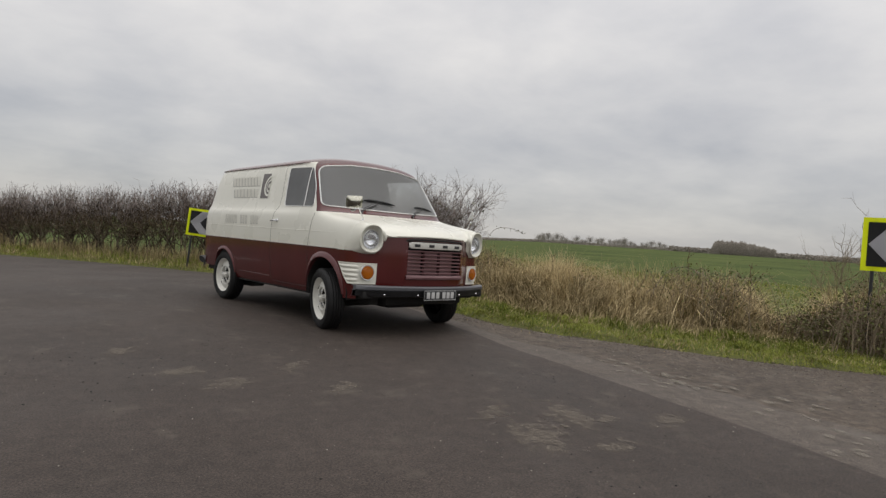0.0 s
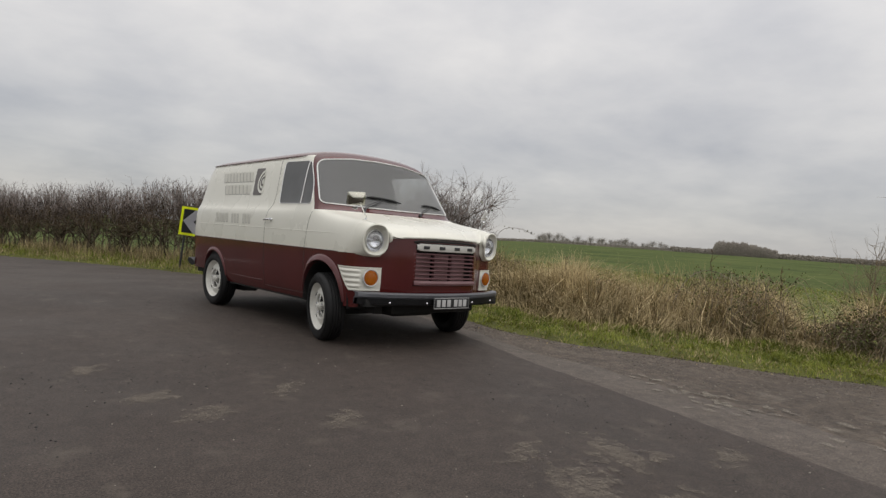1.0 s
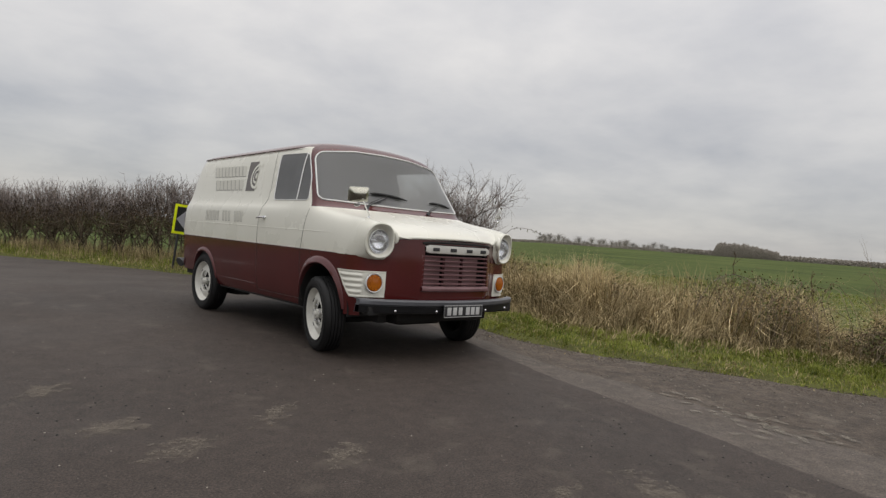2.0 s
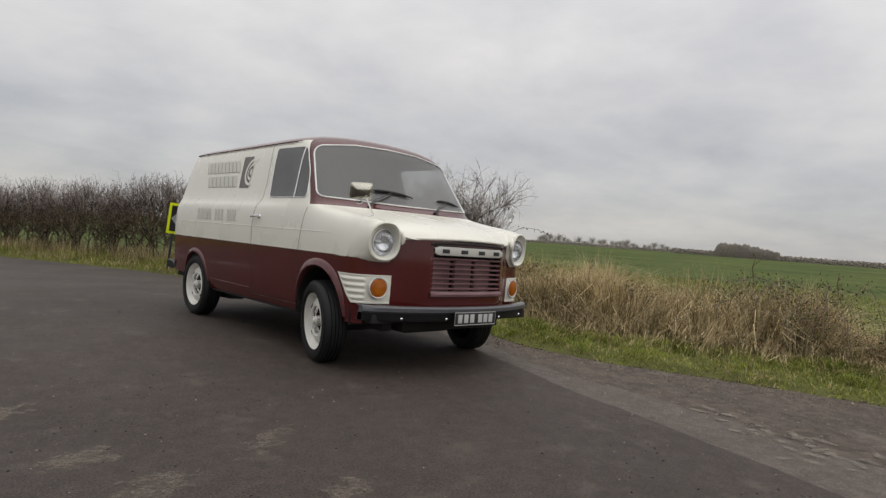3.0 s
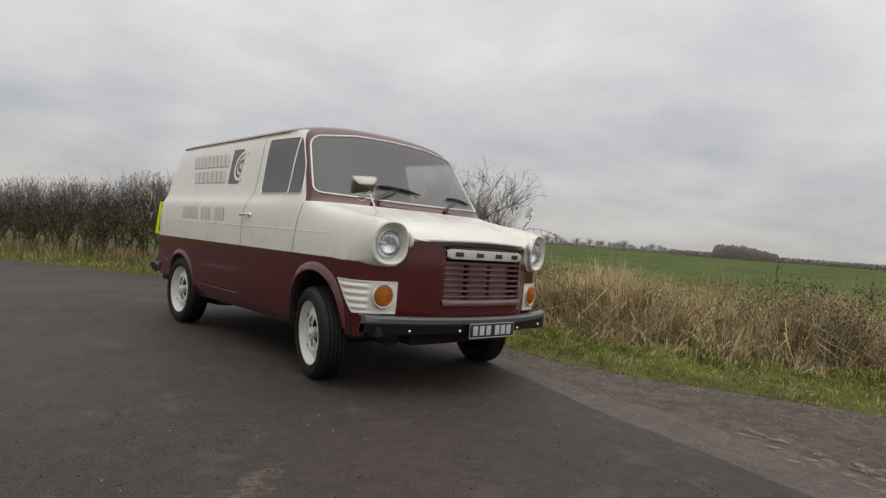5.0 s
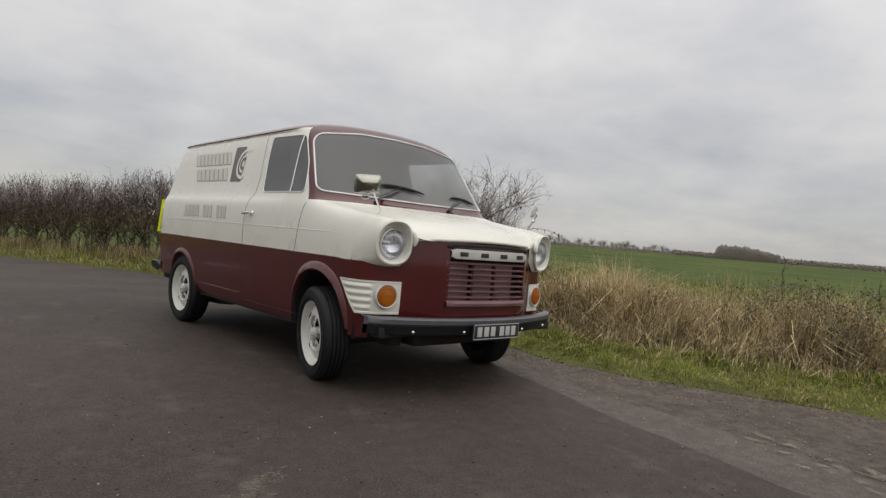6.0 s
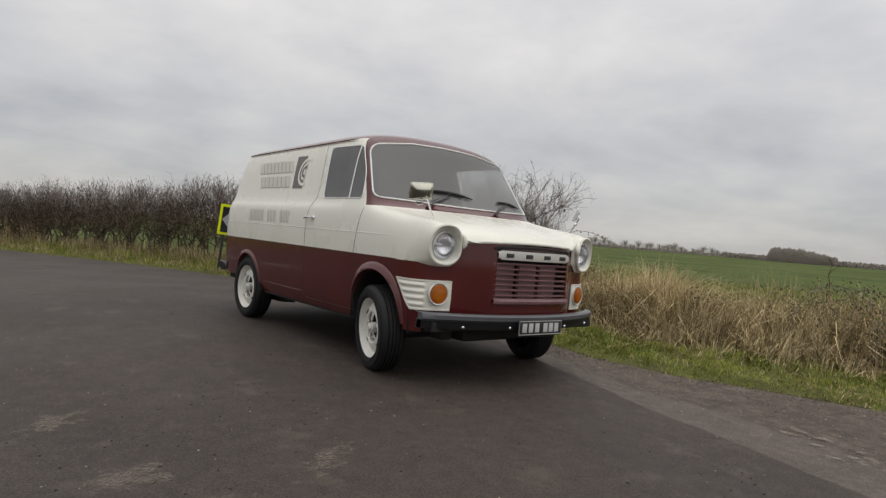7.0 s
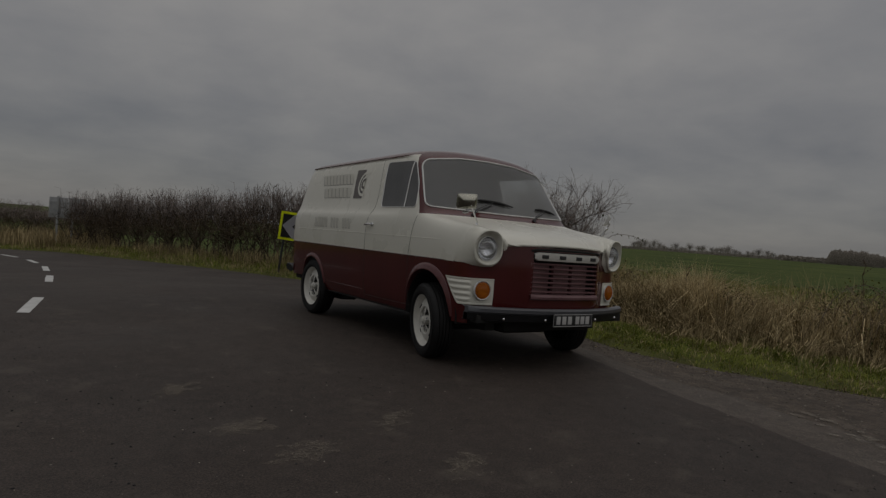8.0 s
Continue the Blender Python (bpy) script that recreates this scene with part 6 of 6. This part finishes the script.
def cane(points, leaves, seed, label):
    """One long bramble cane that arches clear of the grass, with a few leaves."""
    r = np.random.default_rng(seed)
    root = tagged(new("bramble_cane"), label, "bramble")
    p = np.array(points, float)
    t = np.linspace(0, 1, 15)
    s_ = np.linspace(0, 1, len(p))
    line = np.stack([np.interp(t, s_, p[:, k]) for k in range(3)], 1)
    for _ in range(2):
        line[1:-1] = (line[:-2] + 2 * line[1:-1] + line[2:]) / 4
    v, f = tubes([(a, b, 0.006, 0.005) for a, b in zip(line, line[1:])])
    bulk("stem", v, f, TWIG).parent = root
    at = line[r.integers(3, 15, leaves)] + r.normal(0, 0.035, (leaves, 3))
    leaf_cloud("foliage", at, 0.022, r, BRAMBLE_LEAF).parent = root
    root.location = (0, 0, 0)
    return root


def dock(x, y, height, seed):
    """A dead dock stalk: an upright stem with clumps of brown seed."""
    r = np.random.default_rng(seed)
    root = tagged(new("dock_stalk"), "dead brown dock stalk standing in the grass", "weed", "dead dock stalks")
    segs, seeds = [], []
    last = np.zeros(3)
    for k in range(8):
        q = np.array([r.normal(0, 0.012), r.normal(0, 0.012), height * (k + 1) / 8])
        segs.append((last, q, 0.006, 0.005))
        if k > 3:
            for _ in range(3):
                tip = q + np.array([r.normal(0, 0.05), r.normal(0, 0.05), r.uniform(0.03, 0.12)])
                segs.append((q, tip, 0.004, 0.002))
                seeds += [q + (tip - q) * r.uniform(0.2, 1.1) + r.normal(0, 0.010, 3) for _ in range(8)]
        last = q
    v, f = tubes(segs)
    bulk("stem", v, f, DEAD_LEAF).parent = root
    head = tagged(leaf_cloud("seed_head", np.array(seeds), 0.009, r, DEAD_LEAF), "brown clustered seeds", kind="stuff")
    head.parent = root
    root.matrix_basis = Matrix.Translation((x, y, on_land(x, y) - 0.02))
    return root


for k, (x, y, hgt) in enumerate([(6.3, -0.85, 1.18), (5.0, 1.2, 0.85), (5.9, -2.1, 0.95)]):
    dock(x, y, hgt, 500 + k)
z = on_land(6.6, 3.8)
cane([(6.1, 4.5, z), (6.25, 4.2, z + 1.0), (6.40, 4.0, z + 1.36), (6.65, 3.7, z + 1.36), (6.85, 3.5, z + 1.24)], 22, 61, "arching bramble cane with leaves against the sky")
z = on_land(5.2, -1.3)
cane([(4.9, -0.8, z), (5.0, -1.0, z + 0.75), (5.2, -1.3, z + 0.95), (5.5, -1.7, z + 0.7), (5.6, -1.9, z + 0.3)], 14, 62, "arching bramble cane over the dead grass")


def lumps(p, scale, seed):
    return np.array([noise.noise((a * scale, b * scale, seed)) for a, b in p])


def blades(name, pos, height, width, lean, r, material, droop=0.35, flow=0.0):
    """Grass blades as bent tapering ribbons on the land."""
    n = len(pos)
    a = r.uniform(0, 2 * math.pi, n)
    side = np.stack([np.cos(a), np.sin(a), np.zeros(n)], 1) * (width * r.uniform(0.6, 1.3, n) * 0.5)[:, None]
    b = r.uniform(0, 2 * math.pi, n)
    if flow:  # tufts lean together
        b = 9 * lumps(pos, flow, 11.0) + r.normal(0, 0.75, n)
    tilt = np.abs(r.normal(0, lean, n)) * height
    to = np.stack([np.cos(b) * tilt, np.sin(b) * tilt, np.zeros(n)], 1)
    up = np.stack([np.zeros(n), np.zeros(n), height], 1)
    base = np.column_stack([pos, land_z(pos[:, 0], pos[:, 1]) - 0.01])
    mid = base + up * 0.58 + to * 0.30
    tip = base + up * (1 - droop * r.uniform(0, 1, n) * np.minimum(1, tilt / np.maximum(height, 1e-6)))[:, None] + to * 1.1
    v = np.stack([base - side, base + side, mid - side * 0.8, mid + side * 0.8, tip], 1).reshape(-1, 3)
    i = np.arange(n)[:, None] * 5
    f = np.concatenate([i + np.array([[0, 1, 3]]), i + np.array([[0, 3, 2]]), i + np.array([[2, 3, 4]])])
    return bulk(name, v, f, material)


def scatter(n, y_lo, y_hi, off_lo, off_hi, r, clump=0.0, power=1.0):
    """Points in a band beside the outer edge; clump gathers them into tufts."""
    sel = np.where((EDGE_FINE[:, 1] <= y_hi) & (EDGE_FINE[:, 1] >= y_lo))[0]
    k = r.choice(sel, n)
    off = off_lo + (off_hi - off_lo) * r.uniform(0, 1, n) ** power
    p = EDGE_FINE[k] + EDGE_OUT[k] * off[:, None] + EDGE_TAN[k] * r.uniform(-0.13, 0.13, n)[:, None]
    if clump:
        m = max(1, n // 14)
        c = p[r.integers(0, n, m)]
        p = c[r.integers(0, m, n)] + r.normal(0, clump, (n, 2))
    return p


# short green verge beside the gravel and the road
p = scatter(150000, -8.5, 7.2, -0.08, 2.9, rng, power=1.0)
p = p[rng.uniform(0, 1, len(p)) < np.clip(1.25 - 0.38 * beyond(p[:, 0], p[:, 1]), 0.25, 1)]
near = beyond(p[:, 0], p[:, 1])
hgt = (0.022 + 0.040 * rng.uniform(0, 1, len(p)) + 0.10 * np.clip(lumps(p, 2.3, 2.0), 0, 1)) * np.clip(0.45 + near * 0.7, 0.4, 1.5)
tagged(blades("verge_grass", p, hgt, 0.0065, 0.95, rng, GRASS, 0.6, 2.2), "short yellow-green verge grass beside the gravel strip", "grass", kind="stuff")
p = scatter(17000, -8.5, 7.2, -0.05, 2.8, rng, clump=0.15, power=0.8)
tagged(blades("verge_dead_grass", p, 0.025 + 0.06 * rng.uniform(0, 1, len(p)), 0.006, 1.4, rng, STRAW_DIM, 0.9, 2.2), "dead grass blades lying in the verge", "grass", kind="stuff")
p = scatter(17000, 6.8, 21.5, -0.03, 1.7, rng, power=0.9)
near = beyond(p[:, 0], p[:, 1])
tagged(blades("far_verge_grass", p, (0.035 + 0.06 * rng.uniform(0, 1, len(p))) * np.clip(0.5 + near * 0.6, 0.5, 1.6), 0.012, 0.9, rng, GRASS), "green verge grass along the bend", "grass", kind="stuff")
# tall dead grass before the field, with a low gap trodden through it
def dip(p):
    d = -0.31 * (p[:, 0] - 5.1) + 0.95 * (p[:, 1] + 3.0)
    return np.where(d > 0, np.clip((d - 0.12) / 0.70, 0.2, 1), np.clip((-d - 0.12) / 0.45, 0.25, 1))


p = scatter(23000, -7.5, 4.8, 1.75, 4.3, rng, clump=0.17, power=0.85)
near = beyond(p[:, 0], p[:, 1])
gap = dip(p)
tall_h = (0.50 + 0.44 * rng.uniform(0, 1, len(p)) + 0.44 * lumps(p, 1.1, 4.0) + 0.30 * np.exp(-((p[:, 0] - 4.8) ** 2 + (p[:, 1] + 1.9) ** 2) / 0.7)) * np.clip((near - 1.45) / 1.15, 0.22, 1) * gap
tagged(blades("tall_dead_grass", p, np.maximum(tall_h, 0.12), 0.010, 0.95, rng, STRAW, 0.85, 1.6), "tall straw-coloured dead grass along the field edge", "grass", kind="stuff")
p = scatter(20000, -7.5, 4.8, 1.35, 4.3, rng, clump=0.22)
near = beyond(p[:, 0], p[:, 1])
tagged(blades("matted_dead_grass", p, (0.14 + 0.26 * rng.uniform(0, 1, len(p)) + 0.25 * np.clip(lumps(p, 1.4, 7.0), 0, 1)) * np.clip((near - 0.9) / 1.0, 0.3, 1.3) * np.maximum(dip(p), 0.45), 0.012, 1.25, rng, STRAW_DIM, 0.9, 1.6), "matted brown dead grass under the tall grass", "grass", kind="stuff")
# seed stalks that stand clear of the rest
p = scatter(420, -6.5, 4.2, 2.2, 3.6, rng)
p = p[dip(p) > 0.8]
tagged(blades("seed_stalks", p, 0.75 + 0.45 * rng.uniform(0, 1, len(p)), 0.006, 0.34, rng, STRAW, 0.4), "thin pale dead seed stalks", "grass", kind="stuff")
# dead grass at the foot of the hedge and beyond it
p = scatter(3000, 6.6, 20.5, 0.9, 2.3, rng, clump=0.22)
tagged(blades("hedge_foot_green_grass", p, 0.12 + 0.20 * rng.uniform(0, 1, len(p)), 0.011, 0.6, rng, GRASS, 0.8), "green grass at the foot of the hedge", "grass", kind="stuff")
p = scatter(5000, 6.6, 20.5, 0.25, 2.3, rng, clump=0.2)
tagged(blades("hedge_foot_brown_grass", p, 0.06 + 0.14 * rng.uniform(0, 1, len(p)), 0.010, 0.9, rng, STRAW_DIM, 0.8), "brown dead grass at the foot of the hedge", "grass", kind="stuff")
p = scatter(6500, 6.6, 20.5, 1.15, 2.5, rng, clump=0.12)
tagged(blades("hedge_foot_grass", p, 0.18 + 0.42 * rng.uniform(0, 1, len(p)) ** 1.5, 0.009, 0.5, rng, STRAW_DIM, 0.8), "pale dead grass standing at the foot of the hedge", "grass", kind="stuff")
p = np.column_stack([rng.uniform(-9, -0.5, 6000), rng.uniform(20.5, 27, 6000)])
p = p[beyond(p[:, 0], p[:, 1]) > 0.9]
tagged(blades("rough_grass", p, 0.35 + 0.5 * rng.uniform(0, 1, len(p)), 0.022, 0.4, rng, STRAW_DIM, 0.8), "rough brown grass around the road sign", "grass", kind="stuff")
# low crop leaves on the near field
p = np.column_stack([rng.uniform(4.8, 22, 16000), rng.uniform(-6, 16, 16000)])
p = p[beyond(p[:, 0], p[:, 1]) > 4.2]
tagged(blades("crop_leaves", p, 0.06 + 0.08 * rng.uniform(0, 1, len(p)), 0.02, 0.7, rng, GRASS), "low green crop leaves on the field", "crop", kind="stuff")


# ---- road signs ----
def sheet(pts, depth, m):
    """A flat plate with thickness: outline in x, z; its face looks to -y."""
    bm = bmesh.new()
    f = bm.faces.new([bm.verts.new((x, 0, z)) for x, z in pts])
    bmesh.ops.solidify(bm, geom=[f], thickness=depth)
    bmesh.ops.transform(bm, matrix=m, verts=bm.verts)
    bmesh.ops.recalc_face_normals(bm, faces=bm.faces)
    return bm


def chevron_sign(x, y, z0, size, yaw, label, lean=0.0):
    root = tagged(new("chevron_sign"), label, "road sign", "bend chevron signs")
    root.matrix_basis = Matrix.Translation((x, y, on_land(x, y))) @ pose(0, 0, 0, 0, lean, yaw)
    z0 -= on_land(x, y)
    h = size / 2

    def plate_(a, b, at):
        return sheet([(-a, z0), (a, z0), (a, z0 + 2 * b), (-a, z0 + 2 * b)], 0.004, Matrix.Translation((0, at, 0)))
    part("backing_board", plate_(h, h, 0.0), YELLOW, root, "fluorescent yellow border board", smooth=False)
    e = size * 0.085
    part("black_panel", sheet([(-h + e, z0 + e), (h - e, z0 + e), (h - e, z0 + size - e), (-h + e, z0 + size - e)], 0.003, Matrix.Translation((0, -0.009, 0))), SIGN_BLACK, root, smooth=False)
    zc = z0 + h
    k = h - e
    part("white_arrow", sheet([(-k + 0.01, zc), (-k + 0.01 + k * 0.92, zc - k), (-k + 0.01 + k * 1.75, zc - k), (-k + 0.01 + k * 0.85, zc), (-k + 0.01 + k * 1.75, zc + k), (-k + 0.01 + k * 0.92, zc + k)],
                              0.003, Matrix.Translation((0, -0.017, 0))), SIGN_WHITE, root, smooth=False)
    for px in (-h * 0.6, h * 0.6):
        bm = bmesh.new()
        tube(bm, [(px, 0.035, -0.2), (px, 0.035, z0 + size - 0.02)], 0.024, 10)
        part("post", bm, BLACK, root, "dark painted steel post")


chevron_sign(1.29, 8.98, 0.765, 0.65, -32, "leaning yellow-bordered black and white chevron board by the hedge", 4.5)
chevron_sign(5.47, -4.07, 1.06, 0.725, -70, "yellow-bordered black and white chevron board in the brambles")

back_sign = tagged(new("road_sign"), "grey back of a two-panel road sign on posts", "road sign")
back_sign.matrix_basis = Matrix.Translation((-2.25, 21.6, on_land(-2.25, 21.6))) @ pose(0, 0, 0, 0, 0, -28)
for x0, x1 in ((-0.62, 0.02), (0.03, 0.66)):
    part("sign_panel", box(bmesh.new(), (x0, 0.0, 1.02), (x1, 0.012, 1.76), 0.004), GALV, back_sign, "grey aluminium panel back")
for x in (-0.30, 0.22):
    bm = bmesh.new()
    tube(bm, [(x, -0.04, -0.3), (x, -0.04, 1.80)], 0.038, 10)
    part("post", bm, GALV, back_sign, "grey steel post")
for z in (1.20, 1.58):
    part("rail", box(bmesh.new(), (-0.6, -0.025, z - 0.02), (0.64, -0.001, z + 0.02)), GALV, back_sign, smooth=False)

# ---- far trees and woods across the field ----
def far_point(bearing, dist):
    """A place at a bearing (degrees east of +y) and distance from the bend."""
    a = radians(bearing)
    x, y = -4.7 + dist * math.sin(a), -6.2 + dist * math.cos(a)
    return x, y, on_land(x, y)


def crown_cloud(name, n, radii, size, r, material, zc):
    """A ragged crown of many small clumps inside an ellipsoid, with gaps."""
    c = r.normal(0, 1, (max(4, n // 16), 3))
    c /= np.maximum(np.linalg.norm(c, axis=1), 0.4)[:, None] * r.uniform(1.0, 2.2, (len(c), 1))
    p = c[r.integers(0, len(c), n)] + r.normal(0, 0.20, (n, 3))
    p = p * np.array(radii) + np.array([0, 0, zc])
    return leaf_cloud(name, p, size, r, material)


def far_tree(seed, height):
    r = np.random.default_rng(seed)
    root = tagged(new("tree"), "far leafless grey-brown tree on the field's edge", "tree", "far trees")
    segs = [(np.array([0, 0, -0.5]), np.array([0, 0, height * 0.45]), height * 0.022, height * 0.012)]
    for _ in range(60):
        z = height * r.uniform(0.28, 0.6)
        a = r.uniform(0, 2 * math.pi)
        tip = np.array([math.cos(a) * height * r.uniform(0.12, 0.34), math.sin(a) * height * r.uniform(0.12, 0.34), z + height * r.uniform(0.08, 0.40)])
        segs.append((np.array([0, 0, z]), tip, height * 0.008, height * 0.003))
    v, f = tubes(segs)
    bulk("trunk", v, f, FAR_WOOD).parent = root
    crown_cloud("crown", 1600, (height * 0.52, height * 0.52, height * 0.42), height * 0.019, r, FAR_COPSE, height * 0.46).parent = root
    return root


trees = [far_tree(300 + k, 5.2) for k in range(4)]
r = np.random.default_rng(9)
for k in range(34):
    bearing = 51.3 + 11.8 * (k + r.uniform(-0.3, 0.3)) / 34
    x, y, z = far_point(bearing, 262 + r.uniform(-8, 14))
    sc = r.uniform(0.35, 1.15) * (0.72 if k > 24 else 0.85)
    m = Matrix.Translation((x, y, z)) @ pose(0, 0, 0, 0, 0, r.uniform(0, 360))
    t = copy_thing(trees[k % 4], m) if k >= 4 else trees[k]
    if k < 4:
        t.matrix_basis = m
    t.scale = (sc, sc, sc)


def thicket(name, b0, b1, dist, height, n, size, label, seed, dome=False, depth=14):
    """A far wood or hedgerow: many small ragged clumps."""
    q = np.random.default_rng(seed)
    b = q.uniform(b0, b1, n)
    d = dist + q.uniform(0, depth, n)
    x, y = -4.7 + d * np.sin(np.radians(b)), -6.2 + d * np.cos(np.radians(b))
    t = (b - b0) / (b1 - b0)
    env = np.ones(n)
    if dome:
        env = np.clip(1.25 * np.minimum(t / 0.10, 1) * np.where(t > 0.35, 1 - 0.50 * (t - 0.35) / 0.65, 1), 0.1, 1.1)
    env *= 0.84 + 0.07 * np.sin(b * 13 + seed) * np.sin(b * 5.3) + 0.06 * np.sin(b * 31 + seed) * np.sin(b * 77)
    z = land_z(x, y) - 0.15 + (height * env + 0.15) * q.uniform(0, 1, n) ** 0.85
    ob = leaf_cloud(name, np.column_stack([x, y, z]), size, q, FAR_COPSE)
    return tagged(ob, label, "wood", kind="stuff")


thicket("far_wood", 65.6, 70.6, 250, 5.3, 120000, 0.115, "brown leafless wood on the far side of the field", 41, True, 30)
thicket("far_hedgerow", 62.5, 90.0, 262, 2.2, 34000, 0.30, "brown far hedgerow along the field boundary", 42)
thicket("thin_hedgerow", 30.0, 63.0, 285, 1.3, 26000, 0.28, "thin far hedgerow along the horizon", 43)
thicket("bend_hedgerow", -40.0, 12.0, 120, 1.8, 5000, 0.30, "dark far hedgerow beyond the bend", 44)

# ---- grit, stones and debris ----
def stones(name, pos, size, r, label, lift, material=None):
    n = len(pos)
    oct_ = np.array([(1, 0, 0), (-1, 0, 0), (0, 1, 0), (0, -1, 0), (0, 0, 1), (0, 0, -1)], float)
    tri_ = np.array([(0, 2, 4), (2, 1, 4), (1, 3, 4), (3, 0, 4), (2, 0, 5), (1, 2, 5), (3, 1, 5), (0, 3, 5)])
    s = size * r.uniform(0.5, 1.5, (n, 1, 1)) * r.uniform(0.6, 1.2, (n, 6, 1)) * np.array([1, 1, 0.55])
    a = r.uniform(0, 6.28, n)
    rot = np.stack([np.stack([np.cos(a), -np.sin(a), 0 * a], -1), np.stack([np.sin(a), np.cos(a), 0 * a], -1), np.stack([0 * a, 0 * a, 1 + 0 * a], -1)], 1)
    v = np.einsum("nij,nkj->nki", rot, oct_[None] * s)
    base = np.column_stack([pos, road_z(pos[:, 0], pos[:, 1]) + lift])
    v = (v + base[:, None]).reshape(-1, 3)
    f = (np.arange(n)[:, None, None] * 6 + tri_[None]).reshape(-1, 3)
    return tagged(bulk(name, v, f, material or STONE), label, "stones", kind="stuff")


p = scatter(2600, -9, 6.5, -1.9, 0.05, rng, clump=0.35)
stones("gravel_stones", p, 0.009, rng, "loose pale gravel stones on the strip", 0.006)
p = scatter(7000, -9, 6.5, -0.60, 0.06, rng, clump=0.11, power=0.6)
stones("soil_crumbs", p, 0.014, rng, "dark soil crumbs along the verge's ragged edge", 0.001, SOIL)
p = np.column_stack([rng.uniform(-6.5, 1.0, 1700), rng.uniform(-7, 8, 1700)])
stones("road_grit", p, 0.005, rng, "scattered small stones on the tarmac", 0.013)
p = np.column_stack([rng.uniform(-6.8, 0.0, 2600), rng.uniform(-7, 3, 2600)])
p = p[lumps(p, 0.5, 21.0) + rng.normal(0, 0.15, len(p)) > 0.05]
stones("dark_grit", p, 0.007, rng, "scattered dark grit on the tarmac", 0.012, RUBBER)
p = scatter(110, -7, 9, -0.30, 0.40, rng)
tagged(leaf_cloud("fallen_leaves", np.column_stack([p, land_z(p[:, 0], p[:, 1]) + 0.06]), 0.014, rng, STRAW_DIM), "brown fallen leaves along the verge's edge", "leaves", kind="stuff")
